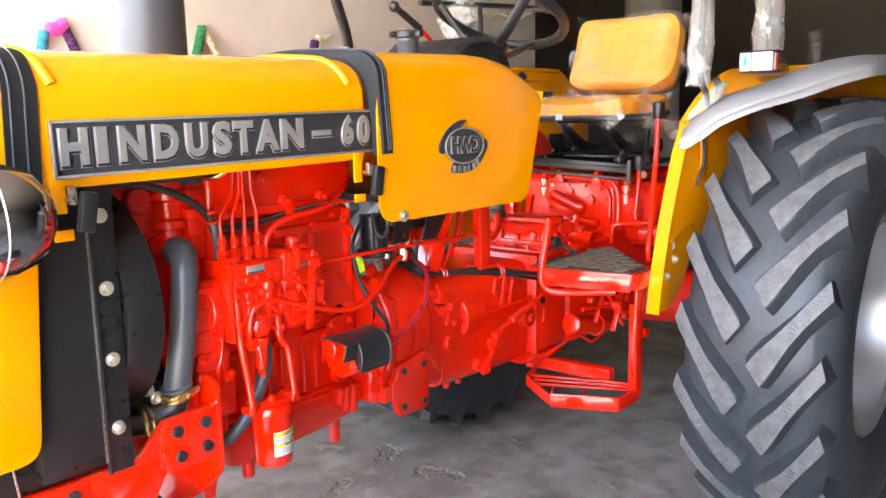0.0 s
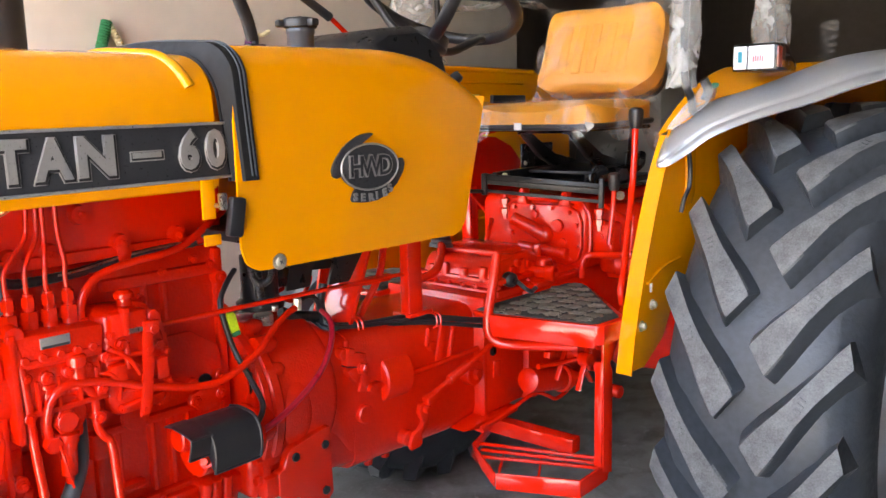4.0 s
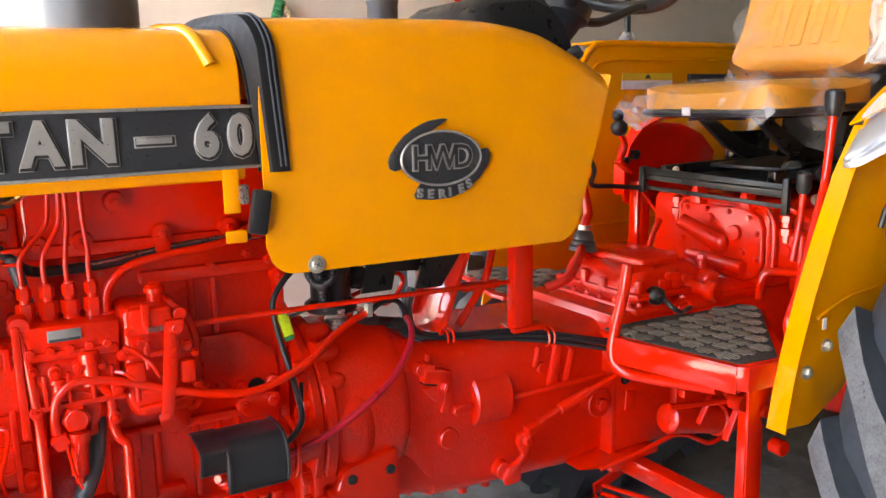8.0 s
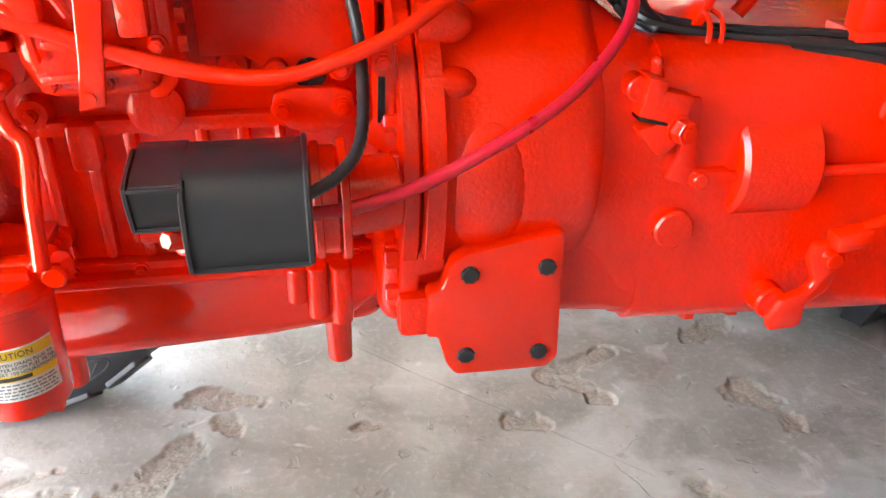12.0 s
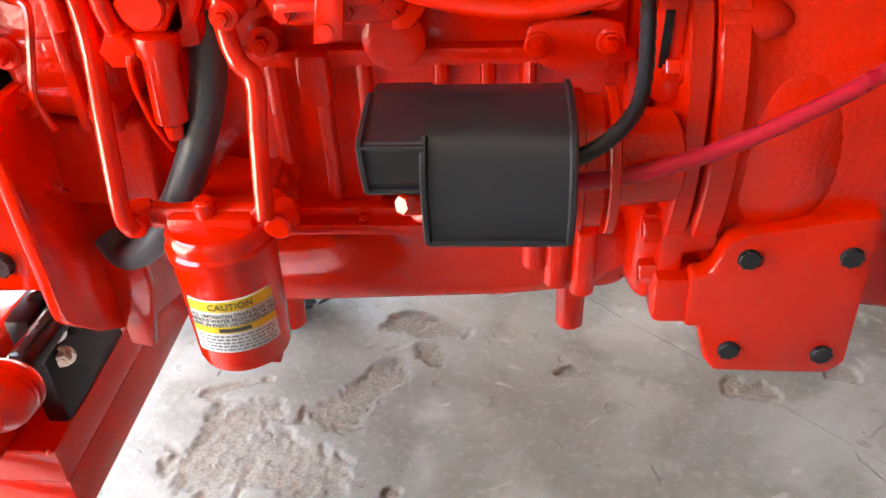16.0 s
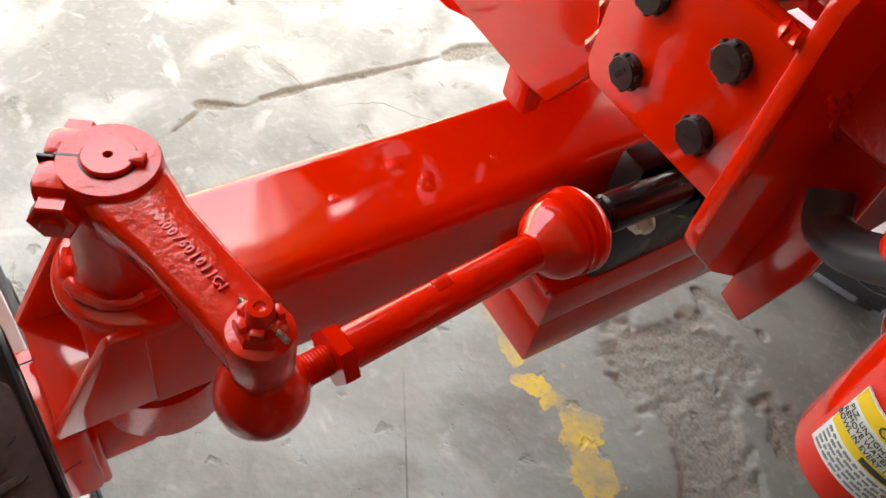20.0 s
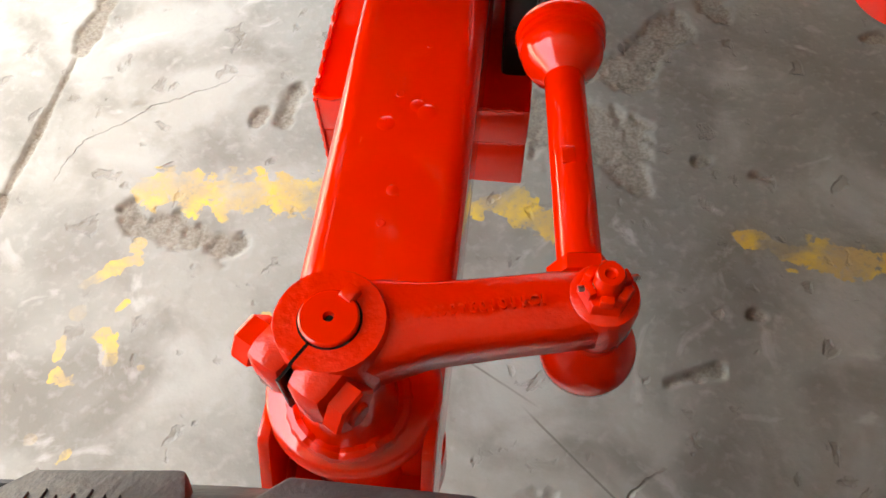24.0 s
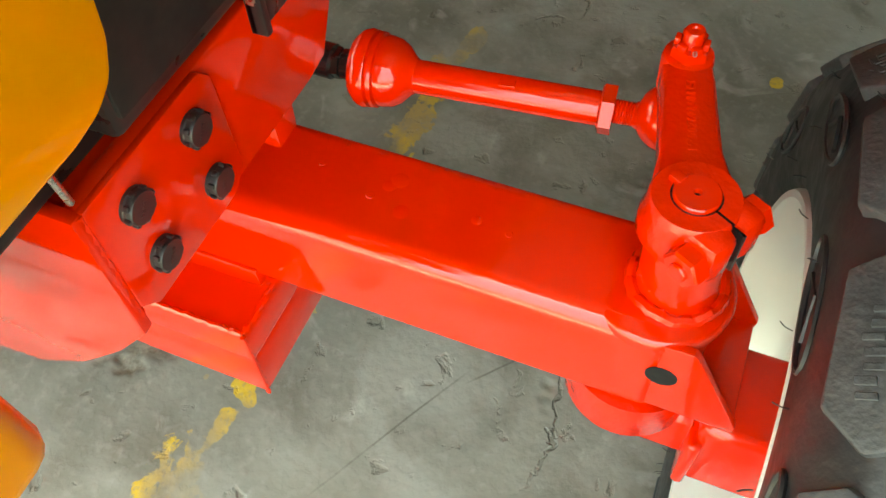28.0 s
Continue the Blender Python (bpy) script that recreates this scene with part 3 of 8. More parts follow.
for x in (-0.108, 0.568):
    pts = [(x + dx, *arch(v, HOOD_W + 0.004, 1.372, 1.520, 1.612, 0.10)) for v, dx in ((0.215, 0.012), (0.25, 0.006), (0.30, 0), (0.36, -0.006), (0.42, -0.012), (0.5, -0.014), (0.58, -0.012), (0.64, -0.006), (0.70, 0))]
    part("pressed_bead", Shape().tube(pts, 0.011, 10), YELLOW, hood)
for x, w in ((-0.160, 0.055), (0.642, 0.042)):
    band = shell("rubber_band", lambda u, v, x=x, w=w: (x - w / 2 + w * u + (0.02 * (1 - abs(2 * v - 1)) if x < 0 else -0.035 * (1 - abs(2 * v - 1)) + 0.02), *arch(v, HOOD_W + 0.008 + (0.028 * min(1, max(0, (u - 0.1) / 0.25)) if x > 0 else 0), 1.378, 1.520 + (0.045 * min(1, max(0, (u - 0.1) / 0.25)) if x > 0 else 0), 1.616 + (0.014 * min(1, max(0, (u - 0.1) / 0.25)) if x > 0 else 0), 0.10 - (0.038 * min(1, max(0, (u - 0.1) / 0.25)) if x > 0 else 0))), 21, 61, BAND, hood, 0.006, "black rubber band over the bonnet joint")
    for d in (-0.3, 0.12) if x < 0 else (0.15, 0.34):
        part("band_seam", Shape().tube([(x + d * w + (0.02 * (1 - abs(2 * v - 1)) if x < 0 else -0.035 * (1 - abs(2 * v - 1)) + 0.02), *arch(v, HOOD_W + 0.012 + (0.028 if x > 0 else 0), 1.386, 1.520 + (0.045 if x > 0 else 0), 1.6205 + (0.014 if x > 0 else 0), 0.10 - (0.038 if x > 0 else 0))) for v in [0.02 * i for i in range(51)]], 0.0016, 6, 1), HOSE, band)

def sloped(ob):
    """Tips a part of the bonnet by its slight fall towards the nose."""
    ob.matrix_local = pose(0.655, 0, 1.426, 0, -0.80, 0) @ pose(-0.648, 0, -1.43)


sloped(hood)
# name plate on the bonnet side
NP_Y = CY - HOOD_W - 0.004
plate = part("name_plate", Shape().box((0.271, NP_Y - 0.002, 1.434), (0.765, 0.006, 0.098), 0.002), BADGE, tractor, "charcoal name plate with pewter letters")
sloped(plate)
for c, s in (((0.271, NP_Y - 0.006, 1.4805), (0.765, 0.006, 0.005)), ((0.271, NP_Y - 0.006, 1.3875), (0.765, 0.006, 0.005)), ((-0.109, NP_Y - 0.006, 1.434), (0.005, 0.006, 0.098)), ((0.651, NP_Y - 0.006, 1.434), (0.005, 0.006, 0.098))):
    part("plate_border", Shape().box(c, s, 0.0015), CHROME_TRIM, plate)
for ch, x0, x1 in (("H", -0.098, -0.047), ("I", -0.034, -0.012), ("N", 0.008, 0.061), ("D", 0.076, 0.129), ("U", 0.144, 0.193), ("S", 0.205, 0.247), ("T", 0.253, 0.301), ("A", 0.306, 0.366), ("N", 0.372, 0.433), ("6", 0.545, 0.583), ("0", 0.596, 0.635)):
    for mat_, grow, dx, dz, up in ((CHROME_TRIM, 0.0062, 0.0010, -0.0012, 0.0042), (BLACK, 0.0050, 0.0010, -0.0012, 0.0052), (CHROME_TRIM, 0.0030, -0.0010, 0.0012, 0.0066)):
        ob = lettering("letter", ch, 0.082, 0.003, mat_, plate, (0, 0, 0), offset=grow, bevel=0.0008)
        lo, hi = min(v.co.x for v in ob.data.vertices), max(v.co.x for v in ob.data.vertices)
        wide = (x1 - x0 + 2 * (grow - 0.0036)) / (hi - lo)
        ob.matrix_local = pose((x0 + x1) / 2 - (lo + hi) / 2 * wide + dx, NP_Y - up, 1.433 + dz, 90, 0, 0) @ Matrix.Diagonal((wide, 1, 1, 1))
part("letter", Shape().box((0.488, NP_Y - 0.005, 1.433), (0.060, 0.004, 0.017), 0.001), CHROME_TRIM, plate)
part("letter", Shape().box((0.488, NP_Y - 0.0060, 1.433), (0.056, 0.004, 0.013), 0.001), BLACK, plate)
part("letter", Shape().box((0.4865, NP_Y - 0.0070, 1.4345), (0.051, 0.004, 0.009), 0.001), CHROME_TRIM, plate)

# tank cover behind the bonnet
COVER_W = 0.28


def cover_low(x):
    if x < 0.695:
        return 1.255 - math.sqrt(max(0, 0.047 ** 2 - (0.695 - x) ** 2)) + 0.0
    if x > 1.225:
        d = x - 1.225
        return 1.205 + (0.028 * (d / 0.05) ** 2 if d < 0.05 else 0.028 + (d - 0.05) / 0.082 * 0.288)
    return 1.208 - 0.003 * (x - 0.695)


def cover_top(x):
    return 1.622 + 0.010 * math.sin((x - 0.65) / 0.4 * 1.2) - 0.70 * max(0, x - 1.03) ** 2 - 0.12 * max(0, x - 1.2)


def cover_point(u, v):
    x = 0.648 + 0.709 * u
    low, top = cover_low(x), cover_top(x)
    shoulder = max(low + 0.001, top - 0.055)
    return (x, *arch(v, COVER_W - 0.02 * max(0, u - 0.8), low, shoulder, max(top, low + 0.003), 0.06))


cover = shell("tank_cover", cover_point, 90, 61, YELLOW, tractor, 0.005, "orange-yellow tank cover with round badge")
hood_bolt = part("hood_bolt", Shape().lathe([(0, 0), (0.015, 0), (0.015, 0.002), (0.0095, 0.0025), (0.0095, 0.0045), (0.007, 0.0065), (0, 0.007)], (0.729, CY - COVER_W - 0.003, 1.219), (0, -1, 0), 24), PALE_ZINC, cover)
part("screw_cross", Shape().box((0.729, CY - COVER_W - 0.0098, 1.219), (0.0085, 0.001, 0.002), 0, (0, 30, 0)).box((0.729, CY - COVER_W - 0.0098, 1.219), (0.0085, 0.001, 0.002), 0, (0, 120, 0)), INK, hood_bolt)
# round badge with swooshes
BY = CY - COVER_W - 0.004
BX, BZ, BA, BB = 0.966, 1.381, 0.0815, 0.0485  # centre and half axes of the oval
badge = part("badge", Shape().lathe([(0, 0), (BA, 0), (BA, 0.004), (BA - 0.003, 0.006), (BA - 0.006, 0.004), (0, 0.004)], (BX, BY, BZ), (0, -1, 0), 48, BB / BA), BADGE, cover, "black oval badge with pewter letters")
part("badge_ring", Shape().tube([(BX + (BA - 0.002) * math.cos(a), BY - 0.005, BZ + (BB - 0.002) * math.sin(a)) for a in [i * math.pi / 24 for i in range(48)]], 0.0022, 6, 1, closed=True), CHROME_TRIM, badge)


def swoosh(outline, a0, a1, name):
    """A flat flourish: its own outline outside, the oval's edge inside."""
    ring = [(math.cos(radians(a0 + (a1 - a0) * i / 14)), math.sin(radians(a0 + (a1 - a0) * i / 14))) for i in range(15)]
    return part(name, Shape().slab([(BX + BA * u, BZ + BB * v) for u, v in outline + ring], BY - 0.004, BY + 0.002, "y", 0.001), BADGE, badge)


swoosh([(-1.01, -0.34), (-1.12, -0.38), (-1.24, -0.28), (-1.26, -0.03), (-1.20, 0.22), (-1.10, 0.45), (-0.89, 0.82), (-0.69, 1.05), (-0.48, 1.22), (-0.275, 1.34), (0.046, 1.41), (0.17, 1.37), (-0.05, 1.155)], 105, 196, "swoosh")
swoosh([(1.055, 0.257), (1.12, 0.28), (1.19, 0.25), (1.24, 0.04), (1.22, -0.17), (1.17, -0.365), (0.96, -0.80), (0.64, -1.21), (0.23, -1.45), (-0.23, -1.48), (-0.62, -1.41), (-0.665, -1.28), (-0.57, -0.97)], 240, 372, "badge_scroll")
for ch, u in zip("HWD", (-0.0405, 0.0, 0.0405)):
    lettering("letter", ch, 0.058, 0.003, CHROME_TRIM, badge, (BX + u, BY - 0.005, BZ), wide=0.94, offset=0.0030)
    lettering("letter_face", ch, 0.058, 0.003, BADGE, badge, (BX + u, BY - 0.0058, BZ), wide=0.94, offset=0.0004)
for ch, u, v, tilt in zip("SERIES", (-0.55, -0.30, -0.02, 0.18, 0.46, 0.665), (-1.22, -1.27, -1.29, -1.25, -1.16, -0.99), (6, 2, -2, -5, -12, -22)):
    lettering("letter", ch, 0.0215, 0.002, CHROME_TRIM, badge, (BX + BA * u, BY - 0.005, BZ + BB * v), 1.0, (90, tilt, 0), 1.1, 0.0009)

# nose, radiator and head lamp
nose = shell("nose_cowl", lambda u, v: (-0.52 + 0.345 * u, *arch(v, HOOD_W + 0.003 - 0.06 * (1 - u) ** 3, 1.372, 1.520 - 0.05 * (1 - u) ** 2, 1.612 - 0.10 * (1 - u) ** 2.5, 0.10)), 20, 61, YELLOW, tractor, 0.005, "orange-yellow nose cowl")

sloped(nose)


def nose_side(poly, y0, y1):
    return Shape().slab(poly, y0, y1, "y", 0.004)


NOSE_POLY = [(-0.52, 1.38), (-0.145, 1.38), (-0.145, 1.28), (-0.1495, 1.26), (-0.178, 0.952), (-0.181, 0.930), (-0.189, 0.914), (-0.202, 0.906), (-0.220, 0.903), (-0.50, 0.901), (-0.52, 0.92)]
for y in (CY - HOOD_W, CY + HOOD_W):
    part("side_grille_panel", nose_side(NOSE_POLY, y - 0.003, y + 0.003), YELLOW, nose)
part("front_grille", Shape().box((-0.52, CY, 1.14), (0.02, 0.49, 0.50), 0.006), GLOSS_BLACK, nose)
for s in (-1, 1):
    lamp = part("head_lamp", Shape().lathe([(0, -0.02), (0.05, -0.018), (0.082, 0.0), (0.092, 0.03), (0.093, 0.05), (0.090, 0.075), (0.074, 0.118), (0.045, 0.142), (0, 0.15)], (-0.305, CY + s * (HOOD_W + 0.075), 1.335), (1, 0, 0.0), 48), DARK_CHROME, nose, "smoked chrome bowl of the head lamp")
    part("lamp_seam", Shape().tube([(-0.255, CY + s * (HOOD_W + 0.075) + 0.094 * math.cos(a), 1.335 + 0.094 * math.sin(a)) for a in [i * math.pi / 16 for i in range(32)]], 0.0013, 6, 1, closed=True), STEEL, lamp)
    part("lamp_bracket", Shape().box((-0.245, CY + s * (HOOD_W + 0.02), 1.255), (0.05, 0.06, 0.012), 0.003), BRASS, lamp)
part("chin_cowl", Shape().box((-0.405, CY, 0.778), (0.222, 0.40, 0.165), 0.022, seg=4), YELLOW, nose, "orange-yellow lower cowl")
radiator = part("radiator", Shape().box((-0.085, CY, 1.09), (0.16, 0.42, 0.53), 0.006), SATIN_BLACK, tractor, "black radiator")
radiator.location = (0.010, 0.0, -0.004)
part("side_plate", Shape().box((-0.105, CY - 0.222, 1.105), (0.125, 0.004, 0.510), 0.0015), BAND, radiator)
rail = part("side_rail", Shape().box((-0.024, CY - 0.222, 1.085), (0.052, 0.006, 0.55), 0.0015).box((-0.047, CY - 0.225, 1.085), (0.006, 0.012, 0.55), 0.001), SATIN_BLACK, radiator)
part("lower_tank", Shape().box((-0.185, CY, 0.842), (0.255, 0.375, 0.062), 0.006), SATIN_BLACK, radiator)
part("stay_rod", Shape().cyl((-0.203, -0.282, 0.817), (-0.217, -0.296, 0.90), 0.0022), STEEL, radiator)
part("edge_strip", Shape().box((-0.052, CY - 0.226, 1.07), (0.003, 0.006, 0.47), 0.0008), STEEL, radiator)
for z in (1.301, 1.166, 1.031, 0.897):
    place("bolt", BOLT_Z, rail, (-0.024, CY - 0.226, z))
part("fan_shroud", Shape().lathe([(0.17, 0.0), (0.235, 0.002), (0.238, 0.012), (0.236, 0.075), (0.222, 0.085), (0.215, 0.082), (0.215, 0.01), (0.17, 0.008)], (0.005, CY, 1.10), (1, 0, 0), 48), SATIN_BLACK, radiator)
fan = part("fan", Shape().cyl((0.05, CY, 1.10), (0.13, CY, 1.10), 0.045), BEIGE, tractor, "beige plastic cooling fan")
for i in range(6):
    a = i * math.pi / 3 + 0.25
    b = Shape()
    n = 6
    secs = []
    for j in range(n):
        r = 0.04 + 0.16 * j / (n - 1)
        w, tw = 0.045 + 0.02 * math.sin(j), radians(52 - 5 * j)
        secs.append([(0.09 + dx, dy, r) for dx, dy in ((-w * math.cos(tw), -w * math.sin(tw)), (0.004, -0.002), (w * math.cos(tw), w * math.sin(tw)), (0.0, 0.005))])
    b.loft(secs).move(Matrix.Translation((0, CY, 1.10)) @ Matrix.Rotation(a, 4, "X"))
    part("fan_blade", b, BEIGE, fan)

# ---- front axle ----
axle = part("front_axle", Shape().box((0.002, -0.3305, 0.5500), (0.110, 0.561, 0.118), 0.019, seg=7), SHEET_RED, tractor, "red box-section front axle beam")
axle.location = (0.010, 0.005, 0.0)
part("axle_tail", Shape().box((0.0, CY + 0.28, 0.566), (0.108, 0.60, 0.086), 0.012, seg=4), SHEET_RED, axle)
part("weld_spot", Shape().lathe([(0, 0), (0.008, 0), (0.006, 0.0006), (0, 0.0006)], (0.020, -0.356, 0.609), (0, 0, 1), 16), SHEET_RED, axle)
for x, y, r in ((0.012, -0.350, 0.0065), (-0.010, -0.370, 0.0075), (0.004, -0.431, 0.0050), (-0.003, -0.339, 0.0040), (0.000, -0.460, 0.0035), (0.014, -0.286, 0.0030)):
    part("water_mark", Shape().lathe([(0, 0), (r, 0), (r * 0.85, 0.0005), (0, 0.0003)], (x, y, 0.6088), (0, 0, 1), 18), RED, axle)
# centre box below the beam
part("centre_box", Shape().box((-0.004, CY + 0.044, 0.463), (0.212, 0.42, 0.052), 0.003), SHEET_RED, axle)
part("box_bottom", Shape().box((-0.004, CY + 0.044, 0.4005), (0.210, 0.416, 0.069), 0.003), SHEET_RED, axle)
part("box_saddle", Shape().box((-0.004, CY + 0.044, 0.498), (0.106, 0.40, 0.030), 0.003), SHEET_RED, axle)
part("box_weld", Shape().tube([(-0.109, -0.244 + 0.0062 * k, 0.489 + 0.0012 * math.sin(2.3 * k)) for k in range(66)], 0.0030, 6, 1, 0.22).tube([(-0.109 + 0.0062 * k, -0.246, 0.489 + 0.0012 * math.sin(1.9 * k)) for k in range(34)], 0.0030, 6, 1, 0.22), SHEET_RED, axle)
part("corner_bead", Shape().tube([(-0.109, -0.245, 0.366 + 0.0062 * k) for k in range(20)], 0.0026, 6, 1, 0.22), SHEET_RED, axle)


def hub(sign):
    """King pin, its tube, the steering arm and the end bracket."""
    y0 = CY + sign * 0.506
    lean = Vector((0, -sign * 0.0075, 0.106)).normalized()
    foot = Vector((0.001, y0 + sign * 0.0075, 0.606))
    tube = part("king_pin_tube", Shape().lathe([(0, 0), (0.0325, 0), (0.0310, 0.012), (0.0298, 0.020), (0.0290, 0.090), (0, 0.090)], foot, lean, 36), RED, axle)
    part("top_disc", Shape().lathe([(0, 0), (0.0545, 0), (0.0565, 0.002), (0.0570, 0.008), (0.0555, 0.0125), (0.0525, 0.0145), (0, 0.0145)], (0.001, y0 - 0.003 * sign, 0.5938), (0, 0, 1), 48), SHEET_RED, tube)
    part("weld_bead", Shape().tube([(foot.x + 0.0345 * math.cos(a), foot.y + 0.0345 * math.sin(a), 0.6125 + 0.0012 * math.sin(5 * a) + 0.0008 * math.sin(13 * a)) for a in [i * math.pi / 24 for i in range(48)]], 0.0052, 8, 1, closed=True, corrugated=0.10), CAST, tube)
    part("pin_sleeve", Shape().cyl((0.001, y0 + sign * 0.014, 0.515), (0.001, y0 + sign * 0.012, 0.600), 0.034, seg=10), CAST, tube)
    part("lower_tube", Shape().lathe([(0, 0), (0.050, 0), (0.055, 0.004), (0.058, 0.010), (0.058, 0.060), (0, 0.064)], (0.0, y0 - 0.004 * sign, 0.434), (0, 0, 1), 40), CAST, tube)
    web = Shape()
    for x in (-0.0494, 0.0534):
        web.slab([(y0 + 0.012 * sign, 0.606), (y0 + sign * 0.034, 0.606), (y0 + sign * 0.038, 0.603), (y0 + sign * 0.085, 0.518), (y0 + sign * 0.084, 0.509), (y0 + sign * 0.012, 0.511)], x - 0.004, x + 0.004, "x", 0.0015)
    web.box((0.002, y0 + sign * 0.044, 0.5125), (0.096, 0.078, 0.007), 0.002)
    part("end_bracket", web, SHEET_RED, tube)
    part("stub_axle", Shape().cyl((0, y0, 0.40), (0, y0, 0.465), 0.034).cyl((0, y0 + sign * 0.10, 0.412), (0, y0 + sign * 0.19, 0.405), 0.032), RED, tube)
    part("stub_arm", Shape().box((0.0, y0 + sign * 0.045, 0.420), (0.060, 0.07, 0.070), 0.010, seg=3), RED, tube)
    part("stub_block", Shape().box((0.0, y0 + sign * 0.110, 0.430), (0.094, 0.090, 0.112), 0.010, seg=3), RED, tube)
    part("stub_rib", Shape().box((-0.006, y0 + sign * 0.066, 0.418), (0.098, 0.012, 0.084), 0.005, seg=3), RED, tube)
    return tube


near_hub = hub(-1)
hub(1)
KX, KY = 0.001, CY - 0.506
part("king_hole", Shape().lathe([(0, 0), (0.0125, 0), (0.0125, 0.0006), (0, 0.0006)], (-0.0533, -0.6035, 0.563), (-1, 0, 0), 24), BAND, near_hub)
# clamped steering arm on the near side
ball_x, ball_y = 0.1445, -0.5515
d = Vector((ball_x - KX, ball_y - KY, 0)).normalized()
o = Vector((-d.y, d.x, 0))
arm = Shape().lathe([(0, 0), (0.0320, 0), (0.0345, 0.005), (0.0345, 0.016), (0.0318, 0.028), (0.0312, 0.0375), (0.0298, 0.040), (0, 0.040)], (KX, KY, 0.6725), (0, 0, 1), 40)
arm_part = part("steering_arm", arm, CAST, axle, "cast steering arm with raised part number")
e = Vector((-0.5, -0.866, 0))  # the way the clamp opens
q = Vector((0.866, -0.5, 0))
EARS = math.degrees(math.atan2(e.y, e.x))
for s_ in (-1, 1):
    part("clamp_ear", Shape().box(Vector((KX, KY, 0.6925)) + e * 0.0200 + q * s_ * 0.0140, (0.043, 0.0262, 0.0395), 0.0085, (0, 0, EARS)), CAST, arm_part)
secs = []
for f, w, h, z in ((0.02, 0.029, 0.036, 0.6895), (0.20, 0.0255, 0.034, 0.6905), (0.34, 0.0212, 0.032, 0.6905), (0.62, 0.0200, 0.031, 0.6895), (0.84, 0.0198, 0.031, 0.6885), (0.97, 0.0190, 0.030, 0.6865)):
    p = Vector((KX, KY, z)) + d * (0.147 * f)
    secs.append([p + o * w * cx + Vector((0, 0, h / 2 * cz)) for cx, cz in ((-1, -0.7), (-0.8, -1), (0.8, -1), (1, -0.7), (1, 0.7), (0.8, 1), (-0.8, 1), (-1, 0.7))])
part("arm_shank", Shape().loft(secs), CAST, arm_part, "", 65)
part("arm_eye", Shape().lathe([(0, 0), (0.0165, 0), (0.0182, 0.003), (0.0198, 0.010), (0.0203, 0.036), (0.0192, 0.0405), (0.0178, 0.0415), (0, 0.0415)], (ball_x, ball_y, 0.6625), (0, 0, 1), 32), CAST, arm_part)
part("king_pin", Shape().lathe([(0, 0), (0.0162, 0), (0.0162, 0.0036), (0.0152, 0.0046), (0.0030, 0.0046), (0.0022, 0.001), (0, 0.001)], (KX, KY, 0.7116), (0, 0, 1), 32), RED, arm_part)
part("pin_groove", Shape().lathe([(0.0160, 0), (0.0174, 0), (0.0174, 0.0006), (0.0160, 0.0006)], (KX, KY, 0.7121), (0, 0, 1), 32), GLOSS_BLACK, arm_part)
part("key", Shape().box(Vector((KX, KY, 0.7146)) - e * 0.0172, (0.0095, 0.0085, 0.006), 0.001, (0, 0, EARS)), RED, arm_part)
part("clamp_slot", Shape().box(Vector((KX, KY, 0.6915)) + e * 0.0212, (0.0405, 0.0019, 0.0382), 0.0, (0, 0, EARS)).box(Vector((KX, KY, 0.7120)) + e * 0.0240, (0.0150, 0.0018, 0.0014), 0.0, (0, 0, EARS)), GLOSS_BLACK, arm_part)
for s_, h in ((-1, 0.013), (1, 0.011)):
    part("clamp_bolt", Shape().hexa(Vector((KX, KY, 0.6915)) + e * 0.0265 + q * s_ * 0.0268, q * s_, 0.026, h).cyl(Vector((KX, KY, 0.6915)) + e * 0.0265 + q * s_ * 0.0268, Vector((KX, KY, 0.6915)) + e * 0.0265 + q * s_ * (0.0268 + h + 0.003), 0.007), RED, arm_part)
for i, ch in enumerate("MM007601011C1"):
    lettering("part_number", ch, 0.0086, 0.0022, CAST, arm_part, Vector((KX, KY, 0.7050)) + d * (0.0485 + 0.00545 * i), 1.0, (0, 0.7, math.degrees(math.atan2(d.y, d.x))), 1.0, 0.0003)
# castle nut, ball joint and drag link
nut = Shape().lathe([(0, 0), (0.0152, 0), (0.0152, 0.0075), (0.0140, 0.009), (0, 0.009)], (ball_x, ball_y, 0.7035), (0, 0, 1), 6)
castle = part("castle_nut", nut, RED, arm_part)
for i in range(6):
    a = i * math.pi / 3 + 0.5
    part("nut_tooth", Shape().box((ball_x + 0.0108 * math.cos(a), ball_y + 0.0108 * math.sin(a), 0.7145), (0.0050, 0.0080, 0.0072), 0.0012, (0, 0, math.degrees(a))), RED, castle)
part("stud", Shape().lathe([(0, 0), (0.0080, 0), (0.0080, 0.0175), (0.0070, 0.0190), (0.0035, 0.0190), (0.0025, 0.0175), (0, 0.0172)], (ball_x, ball_y, 0.7080), (0, 0, 1), 20), RED, castle)
part("split_pin", Shape().tube([(ball_x - 0.0155, ball_y - 0.005, 0.7160), (ball_x, ball_y, 0.7152), (ball_x + 0.0135, ball_y + 0.005, 0.7160), (ball_x + 0.0165, ball_y + 0.008, 0.7105)], 0.0019, 6), STEEL, castle)
link_end = Vector((0.120, -0.302, 0.627))
link_start = Vector((ball_x, ball_y, 0.630))
ld = (link_end - link_start).normalized()
link = part("drag_link", Shape().cyl(link_start + ld * 0.058, link_end - ld * 0.02, 0.0152, seg=24), RED, axle, "red tubular drag link")
